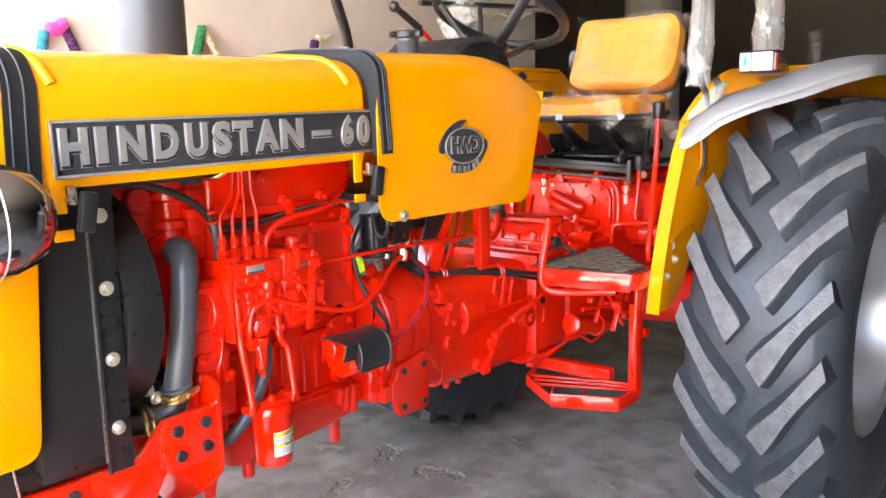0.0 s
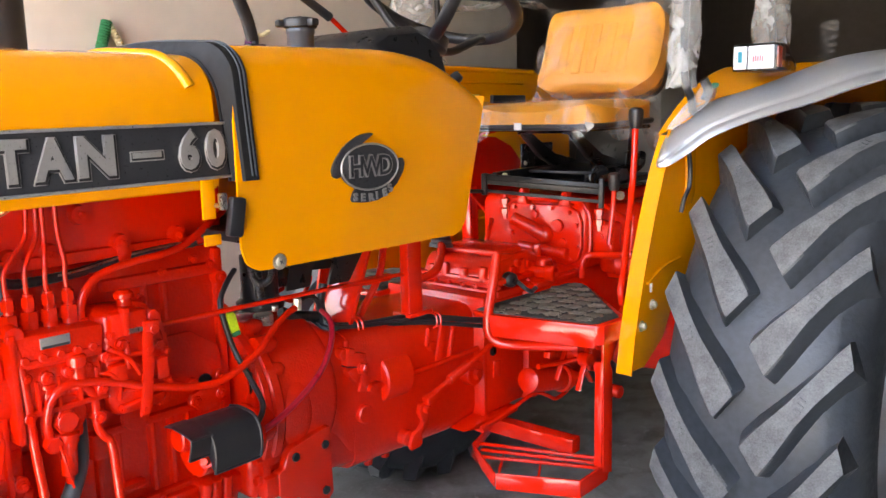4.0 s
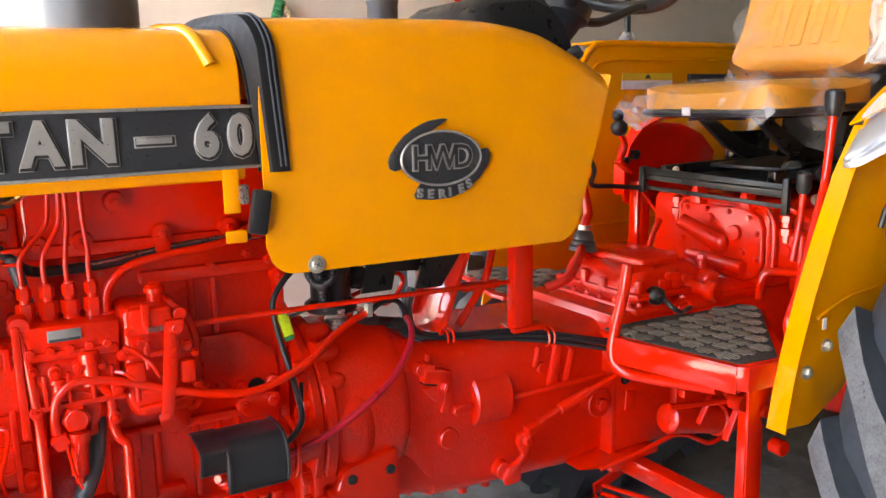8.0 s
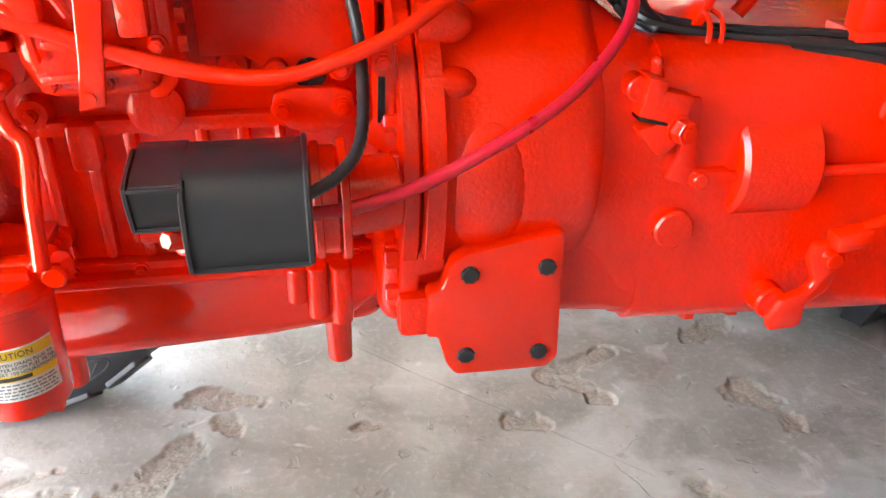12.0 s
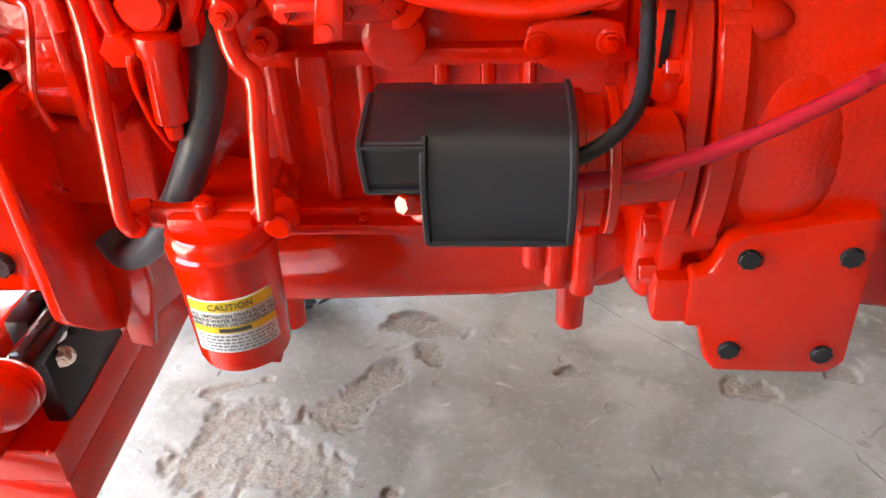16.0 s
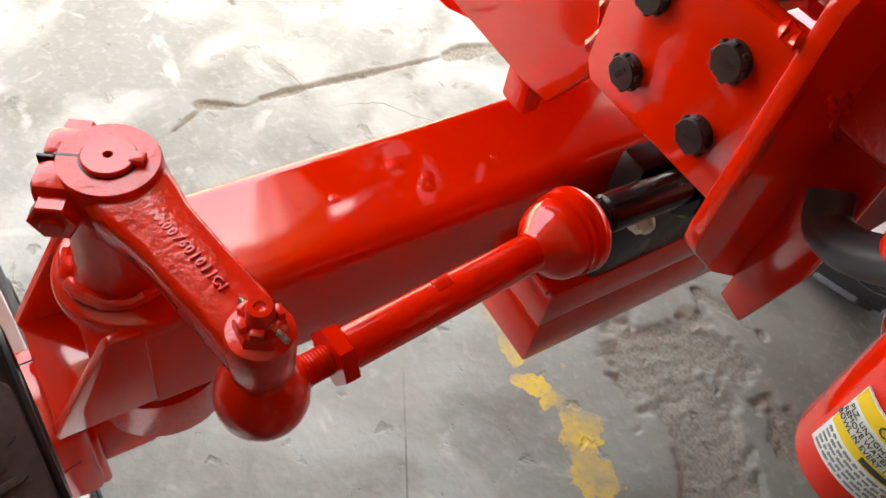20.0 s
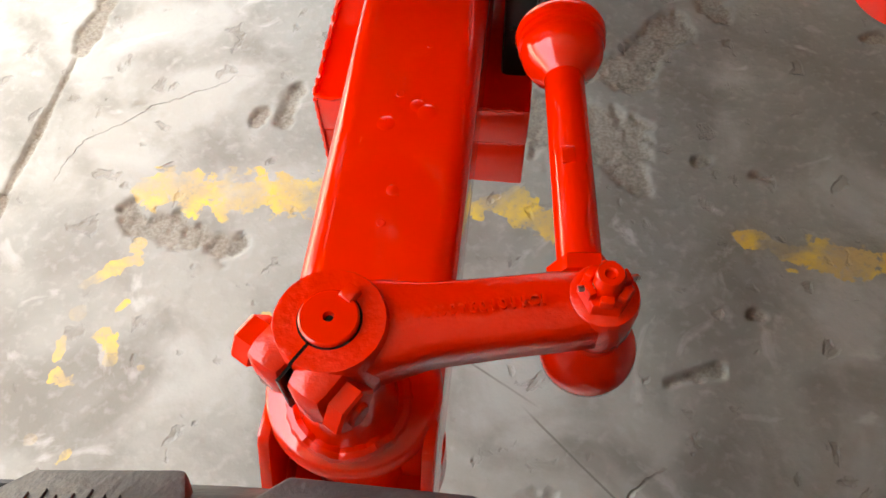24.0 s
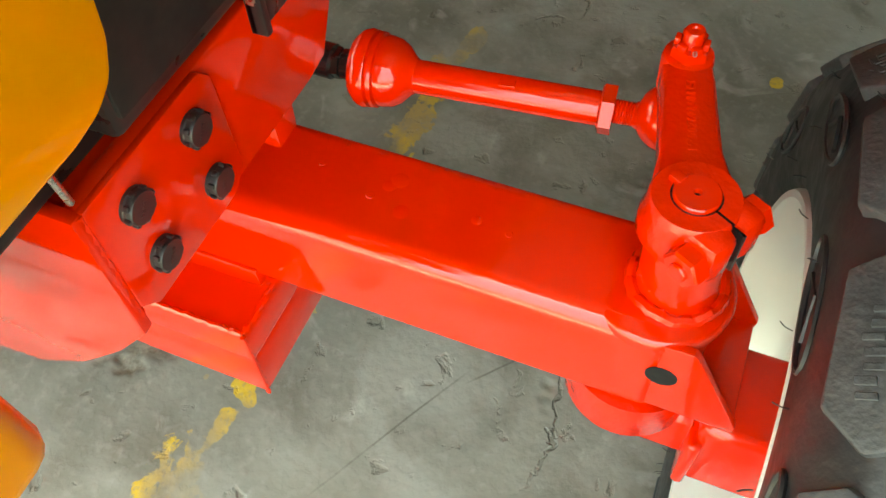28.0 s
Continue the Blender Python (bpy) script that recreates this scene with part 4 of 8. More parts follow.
part("ball_joint", Shape().lathe([(0, 0), (0.0150, 0.0008), (0.0235, 0.006), (0.0285, 0.014), (0.0298, 0.022), (0.0290, 0.031), (0.0255, 0.041), (0.0200, 0.0475), (0.0175, 0.050), (0.0175, 0.056), (0, 0.056)], (ball_x, ball_y, 0.6085), (0, 0, 1), 36), RED, link)
part("joint_neck", Shape().cyl(link_start + ld * 0.018, link_start + ld * 0.032, 0.0145, 0.0112), RED, link)
part("threaded_end", Shape().tube([link_start + ld * (0.028 + 0.0012 * i) for i in range(18)], 0.0105, 16, 0, 0.05), RED, link)
part("lock_nut", Shape().hexa(link_start + ld * 0.0475, ld, 0.038, 0.0125), RED, link)
part("flat_mark", Shape().box(link_start + ld * 0.14 + Vector((-0.004, 0, 0.0145)), (0.010, 0.014, 0.003), 0.001, (0, 0, 8)), RED, link)
part("boot", Shape().lathe([(0, -0.027), (0.0156, -0.027), (0.0175, -0.024), (0.0255, -0.017), (0.0305, -0.009), (0.0322, -0.001), (0.0322, 0.0030), (0.0298, 0.0040), (0.0298, 0.0052), (0.0340, 0.0062), (0.0345, 0.0092), (0.0312, 0.0104), (0.0312, 0.0120), (0.0346, 0.0132), (0.0358, 0.0180), (0.0344, 0.0235), (0.0290, 0.0300), (0.0180, 0.0340), (0, 0.0345)], link_end, ld, 40), RED, link)
part("rod_end", Shape().cyl(link_end + ld * 0.03, link_end + ld * 0.045, 0.014, seg=20).hexa(link_end + ld * 0.045, ld, 0.026, 0.012), GLOSS_BLACK, link)
cylinder = part("steering_cylinder", Shape().cyl(link_end + ld * 0.05, link_end + Vector((0, 0.30, 0.0)), 0.0165, seg=24), GLOSS_BLACK, axle, "black hydraulic steering rod")
part("rod_collar", Shape().cyl((0.108, -0.165, 0.622), (0.108, -0.135, 0.622), 0.034).cyl((0.10, -0.135, 0.622), (0.10, 0.12, 0.622), 0.028), GLOSS_BLACK, cylinder)
part("rod_boot", Shape().lathe([(0.018, 0), (0.034, 0.004), (0.040, 0.012), (0.036, 0.020), (0.041, 0.028), (0.034, 0.036), (0.018, 0.04)], (0.108, -0.125, 0.622), (-0.05, 1, 0), 28), BAND, cylinder)
part("rod_bracket", Shape().box((0.085, -0.12, 0.56), (0.03, 0.16, 0.16), 0.006), SATIN_BLACK, cylinder)
for z in (0.60, 0.565):
    place("bolt", BOLT_Z, cylinder, (0.102, -0.17, z), (0.3, -1, 0))

# chassis rails with capped bolts
PY = -0.286
rails = part("front_frame", Shape().slab([(0.220, 0.866), (0.214, 0.870), (0.092, 0.866), (0.084, 0.858), (0.034, 0.806), (-0.189, 0.806), (-0.194, 0.800), (-0.194, 0.706), (-0.188, 0.700), (0.034, 0.696), (0.060, 0.700), (0.090, 0.752), (0.216, 0.754), (0.222, 0.762)], PY + 0.005, PY + 0.017, "y", 0.003), SHEET_RED, tractor, "red front frame plates with black capped bolts")
part("front_plate", Shape().slab([(-0.194, 0.806), (-0.082, 0.806), (-0.072, 0.796), (-0.070, 0.712), (-0.086, 0.698), (-0.180, 0.698), (-0.194, 0.712)], PY, PY + 0.006, "y", 0.002), SHEET_RED, rails)
part("rear_plate", Shape().slab([(0.086, 0.858), (0.094, 0.866), (0.212, 0.870), (0.224, 0.862), (0.224, 0.764), (0.216, 0.754), (0.094, 0.752), (0.086, 0.764)], PY, PY + 0.006, "y", 0.002), SHEET_RED, rails)
part("top_web", Shape().box((-0.034, CY, 0.796), (0.31, 0.39, 0.010), 0.003), SHEET_RED, rails)
part("cross_member", Shape().slab([(-0.285, 0.806), (-0.285, 0.690), (-0.245, 0.640), (-0.19, 0.585), (-0.13, 0.545), (-0.04, 0.53), (0.05, 0.56), (0.10, 0.64), (0.11, 0.806)], -0.202, -0.192, "x", 0.003), SHEET_RED, rails)
part("corner_weld", Shape().tube([(-0.195, -0.282, 0.700 + 0.0055 * i) for i in range(20)], 0.0035, 6, 1, 0.12), SHEET_RED, rails)
for y in (-0.262, CY + 0.19):
    part("hanger", Shape().box((0.010, y + 0.006, 0.678), (0.03, 0.02, 0.056), 0.004), SHEET_RED, rails)
part("rear_cross_plate", Shape().slab([(-0.288, 0.722), (-0.290, 0.735), (-0.290, 0.895), (-0.280, 0.915), (-0.255, 0.925), (-0.12, 0.925), (-0.09, 0.90), (0.11, 0.90), (0.12, 0.66), (0.05, 0.60), (-0.05, 0.575), (-0.17, 0.618), (-0.245, 0.672), (-0.282, 0.712)], 0.212, 0.224, "x", 0.0018), SHEET_RED, rails)
part("corner_weld", Shape().tube([(0.211 - 0.0015 * i, -0.288 - 0.001 * math.sin(i), 0.871 + 0.0006 * math.sin(2 * i)) for i in range(9)], 0.005, 8, 1, 0.2), SHEET_RED, rails)
part("gusset", Shape().slab([(0.224, 0.800), (0.262, 0.800), (0.264, 0.690), (0.248, 0.616), (0.224, 0.622)], -0.206, -0.194, "y", 0.002), SHEET_RED, rails)
for k in (0.0, 0.012):
    part("weld_seam", Shape().tube([(0.2245, -0.253 + k + 0.0057 * i + 0.0015 * math.sin(2.1 * i), 0.836 - 0.0057 * i) for i in range(25)], 0.0028, 6, 1, 0.25), SHEET_RED, rails)
for x, z in ((0.118, 0.836), (0.183, 0.838), (0.122, 0.782), (0.185, 0.785)):
    place("bolt_cap", CAP, rails, (x, PY, z), (0, -1, 0), 2000 * x)
for x, z in ((-0.164, 0.779), (-0.102, 0.780), (-0.162, 0.730), (-0.100, 0.729)):
    place("bolt_cap", CAP, rails, (x, PY, z), (0, -1, 0), 3000 * x)
part("weld_seam", Shape().tube([(0.084 + 0.003 * math.sin(i), PY + 0.004, 0.856 - 0.005 * i) for i in range(19)], 0.0035, 6, 1, 0.2), SHEET_RED, rails)

# ---- wheels ----
def front_wheel(y, sign):
    w = part("front_wheel", Shape().lathe([(0, -0.05), (0.05, -0.05), (0.058, -0.02), (0.058, 0.05), (0.04, 0.07), (0, 0.07)], (0, 0, 0), (0, 1, 0), 24), RED, tractor, "front wheel with ribbed black tyre and white rim")
    w.location, w.scale = (0.024, y, 0.386), (0.992, 1.088, 0.992)
    w.rotation_euler = (-sign * radians(0.7), 0, radians(1.66))
    part("tyre", Shape().lathe([(0.236, 0.086), (0.245, 0.096), (0.262, 0.100), (0.30, 0.104), (0.335, 0.101), (0.357, 0.092), (0.370, 0.078), (0.374, 0.072), (0.374, 0.050), (0.366, 0.046), (0.366, 0.036), (0.383, 0.032), (0.383, 0.010), (0.374, 0.007), (0.374, -0.007), (0.383, -0.010), (0.383, -0.032), (0.366, -0.036), (0.366, -0.046), (0.374, -0.050), (0.374, -0.072), (0.370, -0.078), (0.357, -0.092), (0.335, -0.101), (0.30, -0.104), (0.262, -0.100), (0.245, -0.096), (0.236, -0.086)], (0, 0, 0), (0, 1, 0), 96, cap=False), RUBBER, w)
    part("rim", Shape().lathe([(0.05, -0.030), (0.130, -0.034), (0.145, -0.050), (0.172, -0.052), (0.180, -0.066), (0.194, -0.068), (0.200, -0.080), (0.222, -0.084), (0.230, -0.096), (0.237, -0.097), (0.240, -0.092), (0.240, 0.092), (0.237, 0.097), (0.230, 0.096), (0.224, 0.088), (0.217, 0.074), (0.208, 0.067), (0.203, 0.056), (0.196, 0.040), (0.186, 0.032), (0.165, 0.028), (0.145, 0.028), (0.135, 0.040), (0.05, 0.042)], (0, 0, 0), (0, 1, 0), 72), RIM, w)
    block = Shape().slab([(-0.050, -0.032), (0.046, -0.032), (0.058, 0.004), (0.044, 0.026), (-0.040, 0.026), (-0.062, 0.002)], -0.016, 0.005, "z", 0.003, 2)
    for k in range(7):
        block.box((-0.030 + 0.0085 * k, 0.004 + 0.002 * math.sin(2 * k), 0.0054), (0.0042 + 0.001 * (k % 2), 0.011, 0.0016), 0.0004, (0, 0, 8), 1)
    lug = mesh_of("shoulder_lug", block, LUG)
    for i in range(17):
        for s in (-1, 1):
            a = 2 * math.pi * (i + 0.25 * s) / 17
            ob = new("shoulder_lug", lug)
            ob.parent = w
            ob.matrix_local = Matrix.Rotation(a, 4, "Y") @ pose(0, s * 0.079, 0.3655, 0, 0, 0) @ Matrix.Rotation(-s * 0.62, 4, "X") @ Matrix.Diagonal((1, s, 1, 1))
    rng = random.Random(11)
    hair = mesh_of("moulding_hair", Shape().tube([(0, 0, 0), (0.0006, 0.001, 0.005), (0.003, 0.002, 0.009)], 0.0005, 4, 3), RUBBER)
    for i in range(44):
        a, r = rng.uniform(0, 6.28), rng.choice((0.262, 0.300, 0.338, 0.360))
        for s in (-1, 1):
            ob = new("moulding_hair", hair)
            ob.parent = w
            ob.matrix_local = Matrix.Rotation(a + 0.1 * s, 4, "Y") @ pose(0, s * (0.104 - 0.4 * max(0, r - 0.32)), r) @ Matrix.Rotation(-s * 1.3, 4, "X") @ pose(0, 0, 0, 0, 0, rng.uniform(0, 360))
    for a0, r in ((22, 0.318), (-8, 0.295), (-38, 0.318), (-75, 0.30), (60, 0.30), (110, 0.318), (150, 0.30), (-120, 0.318), (-165, 0.30)):
        for s in (-1, 1):
            mark = [(math.cos(b) * 0.050, math.sin(b) * 0.019) for b in [k * math.pi / 12 for k in range(24)]]
            ring = part("sidewall_mark", Shape().tube([(u, 0, v) for u, v in mark], 0.0022, 6, 1, closed=True).tube([(-0.026, 0, -0.008), (0.0, 0, 0.009), (0.026, 0, -0.008)], 0.002, 5, 0), RUBBER, w)
            ring.matrix_local = Matrix.Rotation(radians(a0), 4, "Y") @ pose(0, s * 0.1035, r)
    return w


front_wheel(-0.777, -1)
front_wheel(CY + 0.72, 1)


def lug_mesh(side):
    """One lug of the rear tread, on the tyre's own axis (y), at the top of the wheel: worn pale on top, flanks of dark
    rubber with shade put into their colour.
    """
    secs = []
    for f, w, top, foot in ((0.0, 0.074, 0.749, 0.70), (0.03, 0.080, 0.752, 0.70), (0.20, 0.078, 0.752, 0.70), (0.45, 0.060, 0.750, 0.70), (0.65, 0.058, 0.745, 0.69), (0.88, 0.068, 0.733, 0.66), (1.0, 0.072, 0.722, 0.62)):
        y = side * (0.030 + 0.180 * f)
        ang = radians(20.5 * f)
        half_top, half_foot = 0.41 * w / top, (0.41 * w + 0.020) / top
        ring = []
        for a, r in ((-half_foot, foot), (-half_top, top - 0.005), (-half_top * 0.88, top), (half_top * 0.88, top), (half_top, top - 0.005), (half_foot, foot)):
            skew = -side * 0.70 * a * r * (1 - 0.6 * f)
            ring.append((math.sin(ang + a) * r, y + skew, math.cos(ang + a) * r))
        secs.append(ring)
    s = Shape().loft(secs)
    for k in (-1, 0, 1):
        a = radians(20.5 * 0.55) + k * 0.016
        s.box((math.sin(a) * 0.7475, side * (0.030 + 0.180 * 0.55 + k * 0.004), math.cos(a) * 0.7475), (0.007, 0.016, 0.003), 0.0008, (0, math.degrees(a), side * 30), 1)
    for f in s.bm.faces:
        c = f.calc_center_median()
        up = Vector((c.x, 0, c.z)).normalized()
        f.material_index = 0 if f.normal.dot(up) > 0.6 and Vector((c.x, 0, c.z)).length > 0.71 else 1
    return s


def rear_wheel(y, sign):
    w = part("rear_wheel", Shape().lathe([(0, -0.08), (0.11, -0.08), (0.13, -0.05), (0.13, 0.05), (0.11, 0.08), (0, 0.08)], (0, 0, 0), (0, 1, 0), 32), RED, tractor, "large rear wheel with deep chevron tread and silver rim")
    w.location = (2.24, y, 0.742)
    part("tyre", Shape().lathe([(0.375, 0.165), (0.40, 0.195), (0.46, 0.222), (0.54, 0.232), (0.62, 0.222), (0.672, 0.200), (0.697, 0.165), (0.706, 0.09), (0.709, 0), (0.706, -0.09), (0.697, -0.165), (0.672, -0.200), (0.62, -0.222), (0.54, -0.232), (0.46, -0.222), (0.40, -0.195), (0.375, -0.165)], (0, 0, 0), (0, 1, 0), 96, cap=False), WALL_RUBBER, w)
    part("rim", Shape().lathe([(0.13, 0.02 * sign), (0.27, 0.02 * sign), (0.30, -0.02 * sign), (0.335, -0.13), (0.345, -0.165), (0.378, -0.172), (0.388, -0.185), (0.380, -0.192), (0.340, -0.178), (0.325, -0.12), (0.31, 0), (0.325, 0.12), (0.340, 0.178), (0.380, 0.192), (0.388, 0.185), (0.378, 0.172), (0.345, 0.165), (0.33, 0.1), (0.30, 0.05 * sign), (0.13, 0.05 * sign)], (0, 0, 0), (0, 1, 0), 72), SILVER, w)
    for side in (-1, 1):
        me = mesh_of("lug", lug_mesh(side), [TREAD, WALL_RUBBER], 30)
        for i in range(21):
            ob = new("lug", me)
            ob.parent = w
            ob.matrix_local = Matrix.Rotation(radians(LUG_PHASE) + 2 * math.pi * (i + (0.5 if side < 0 else 0)) / 21, 4, "Y")
    return w


LUG_PHASE = 2.9
rear_wheel(-0.935, -1)
rear_wheel(CY + 0.80, 1)

# ---- engine ----
EY = -0.185  # near face of the engine
engine = part("engine_block", Shape().box((0.512, CY + 0.03, 1.00), (0.445, 0.25, 0.48), 0.012), CAST, tractor, "red cast-iron engine block")
engine.location = (0.010, 0.028, -0.003)
relief = (((0.443, 0.842), (0.014, 0.145)), ((0.482, 0.842), (0.014, 0.145)), ((0.551, 0.842), (0.014, 0.145)), ((0.592, 0.842), (0.014, 0.145)), ((0.628, 0.87), (0.012, 0.09)), ((0.72, 1.00), (0.020, 0.46)), ((0.512, 0.916), (0.43, 0.018)), ((0.512, 0.754), (0.44, 0.022)), ((0.60, 1.190), (0.25, 0.024)), ((0.60, 1.080), (0.014, 0.20)), ((0.56, 1.125), (0.012, 0.13)), ((0.400, 0.842), (0.014, 0.145)))
for (x, z), (w, h) in relief:
    part("block_rib", Shape().box((x, EY + 0.012, z), (w, 0.032, h), 0.006), CAST, engine)
part("core_plug", Shape().lathe([(0, 0), (0.027, 0), (0.027, 0.010), (0.022, 0.013), (0, 0.011)], (0.514, EY - 0.004, 0.936), (0, -1, 0), 28), CAST, engine)
lift_plate = part("side_cover", Shape().slab([(0.560, 1.075), (0.640, 1.075), (0.700, 1.034), (0.706, 1.00), (0.706, 0.982), (0.697, 0.962), (0.684, 0.957), (0.640, 0.957), (0.622, 0.972), (0.600, 0.985), (0.560, 0.985)], EY - 0.014, EY - 0.002, "y", 0.003), CAST, engine)
part("cover_tab", Shape().slab([(0.626, 0.950), (0.644, 0.955), (0.684, 0.955), (0.702, 0.950), (0.706, 0.926), (0.690, 0.914), (0.664, 0.907), (0.640, 0.913), (0.622, 0.930)], EY - 0.026, EY - 0.014, "y", 0.003), CAST, lift_plate)
part("breather_hole", Shape().lathe([(0, 0), (0.016, 0), (0.016, 0.002), (0, 0.002)], (0.663, EY - 0.0145, 0.966), (0, -1, 0), 20), GLOSS_BLACK, lift_plate)
for x, z in ((0.631, 0.971), (0.692, 0.973), (0.634, 0.934), (0.692, 0.936)):
    part("bolt_pad", Shape().cyl((x, EY - 0.010, z), (x, EY - 0.028, z), 0.012, seg=16), CAST, lift_plate)
    place("bolt", BOLT_S, lift_plate, (x, EY - 0.029, z))
for x in (0.33, 0.40, 0.47, 0.56, 0.63, 0.70):
    place("bolt", BOLT_S, engine, (x, EY - 0.004, 0.755))
for x, z in ((0.545, 1.158), (0.567, 1.235), (0.662, 1.215), (0.595, 1.20), (0.70, 1.20)):
    place("bolt", BOLT_S, engine, (x, EY - 0.004, z))
for x, z in ((0.56, 1.10), (0.567, 1.065)):
    part("stud", Shape().hexa((x, EY - 0.004, z), (0, -1, 0), 0.014, 0.014), CAST, engine)

head = part("intake_cover", Shape().slab([(0.300, 1.270), (0.305, 1.245), (0.74, 1.248), (0.745, 1.49), (0.300, 1.49)], EY + 0.002, CY + 0.15, "y", 0.014, 3), RED, engine)
part("cover_flange", Shape().slab([(0.296, 1.262), (0.300, 1.240), (0.742, 1.243), (0.742, 1.263)], EY - 0.010, EY + 0.05, "y", 0.004), CAST, head)
for x, z in ((0.323, 1.262), (0.390, 1.264), (0.516, 1.266), (0.632, 1.268), (0.445, 1.326)):
    part("boss", Shape().lathe([(0, 0), (0.019, 0), (0.016, 0.018), (0, 0.018)], (x, EY + 0.004, z), (0, -1, 0), 20), CAST, head)
    place("bolt", BOLT_S, head, (x, EY - 0.015, z))
part("cylinder_head", Shape().box((0.50, CY + 0.06, 1.245), (0.44, 0.20, 0.05), 0.008), CAST, engine)

# front: thermostat column, water pump, gear case
front = part("thermostat_housing", Shape().lathe([(0, 0), (0.034, 0), (0.034, 0.03), (0.028, 0.034), (0.028, 0.06), (0.040, 0.064), (0.040, 0.080), (0.030, 0.086), (0.032, 0.12), (0.046, 0.128), (0.046, 0.144), (0.034, 0.15), (0.034, 0.22), (0, 0.23)], (0.222, EY + 0.035, 1.17), (0, 0, 1), 24), CAST, engine)
part("elbow", Shape().tube([(0.222, EY + 0.03, 1.19), (0.218, EY, 1.188), (0.206, EY - 0.03, 1.178)], 0.026, 16), CAST, front)
part("head_front", Shape().box((0.275, CY + 0.01, 1.245), (0.05, 0.22, 0.17), 0.010), CAST, engine)
for z in (1.19, 1.25, 1.31):
    part("stud", Shape().hexa((0.275, EY + 0.012, z), (0, -1, 0), 0.016, 0.014), CAST, front)
for z, w in ((1.305, 0.05), (1.262, 0.038), (1.20, 0.03)):
    part("lug_ear", Shape().box((0.262, EY + 0.01, z), (w, 0.03, 0.026), 0.006), CAST, front)
part("pump_body", Shape().box((0.175, CY + 0.03, 1.07), (0.11, 0.20, 0.26), 0.02, seg=3), CAST, engine)
part("water_neck", Shape().box((0.165, CY + 0.03, 1.25), (0.13, 0.18, 0.22), 0.02, seg=3), CAST, engine)
for z in (1.17, 1.22, 1.275, 1.33):
    part("neck_rib", Shape().box((0.165, CY - 0.062, z), (0.12, 0.016, 0.014), 0.004), CAST, engine)
for x, z, r in ((0.15, 1.30, 0.028), (0.19, 1.20, 0.022)):
    part("neck_cap", Shape().cyl((x, CY - 0.05, z), (x, CY - 0.083, z), r), CAST, engine)
case = part("gear_case", Shape().slab([(0.212, 1.110), (0.225, 1.122), (0.290, 1.122), (0.290, 0.895), (0.265, 0.885), (0.205, 0.900), (0.195, 0.955), (0.198, 1.04)], EY - 0.070, CY + 0.15, "y", 0.012, 3), CAST, engine)
for z, w in ((1.100, 0.075), (1.055, 0.082), (1.005, 0.078), (0.955, 0.084), (0.912, 0.07)):
    part("case_rib", Shape().box((0.243, EY - 0.066, z), (w, 0.018, 0.022), 0.006), CAST, case)
part("case_joint", Shape().box((0.262, EY - 0.06, 1.005), (0.010, 0.045, 0.235), 0.003), CAST, case)
for x, z in ((0.212, 0.955), (0.212, 0.912), (0.216, 1.085), (0.278, 0.905)):
    part("case_boss", Shape().cyl((x, EY - 0.03, z), (x, EY - 0.080, z), 0.014), CAST, case)
    place("bolt", BOLT_S, case, (x, EY - 0.082, z))
part("wire_clip", Shape().tube([(0.235, -0.268, 1.00), (0.252, -0.276, 0.995), (0.246, -0.282, 0.96), (0.236, -0.280, 0.925), (0.240, -0.276, 0.895)], 0.0035, 8), RED, case)
part("water_pump", Shape().cyl((0.13, CY, 1.10), (0.20, CY, 1.10), 0.06).cyl((0.14, CY, 1.10), (0.16, CY, 1.10), 0.085), GLOSS_BLACK, engine)
part("fan_belt", Shape().tube([(0.15, CY + 0.10 * math.cos(a), 1.00 + (0.19 if math.sin(a) > 0 else 0.13) * math.sin(a)) for a in [i * math.pi / 12 for i in range(24)]], 0.008, 8, 2, closed=True), BLACK, engine)
part("crank_pulley", Shape().cyl((0.12, CY, 0.87), (0.19, CY, 0.87), 0.085), GLOSS_BLACK, engine)

# sump and its plugs
sump = part("sump", Shape().slab([(0.285, 0.757), (0.738, 0.757), (0.738, 0.690), (0.725, 0.665), (0.60, 0.652), (0.33, 0.640), (0.295, 0.665)], CY - 0.115, CY + 0.17, "y", 0.022, 4), SHEET_RED, engine, "red pressed oil sump")
part("sump_flange", Shape().box((0.51, CY + 0.025, 0.750), (0.455, 0.305, 0.012), 0.003), CAST, sump)
for x, y, z in ((0.677, -0.148, 0.586), (0.372, -0.175, 0.605)):
    part("drain_plug", Shape().cyl((x, y, 0.665), (x, y, z), 0.0165, 0.0150), RED, sump)
part("sump_bracket", Shape().slab([(0.622, 0.764), (0.735, 0.758), (0.735, 0.726), (0.700, 0.704), (0.690, 0.690), (0.664, 0.688), (0.655, 0.712), (0.636, 0.728)], EY - 0.040, EY + 0.01, "y", 0.012, 3), CAST, sump)
for x, z in ((0.634, 0.722), (0.655, 0.700), (0.680, 0.690)):
    part("bracket_rib", Shape().cyl((x, EY - 0.044, 0.768), (x, EY - 0.036, z), 0.012), CAST, sump)
# engine mount under the front
mount = part("engine_mount", Shape().box((0.248, -0.165, 0.846), (0.108, 0.17, 0.084), 0.007, seg=3), CAST, engine)
part("mount_flange", Shape().box((0.187, -0.170, 0.846), (0.018, 0.19, 0.104), 0.005, seg=3), CAST, mount)
part("mount_bolt", Shape().hexa((0.178, -0.250, 0.866), (-1, 0, 0), 0.024, 0.014), RED, mount)
part("mount_boss", Shape().cyl((0.272, -0.242, 0.880), (0.272, -0.242, 0.906), 0.016).cyl((0.272, -0.250, 0.896), (0.272, -0.225, 0.896), 0.013), CAST, mount)
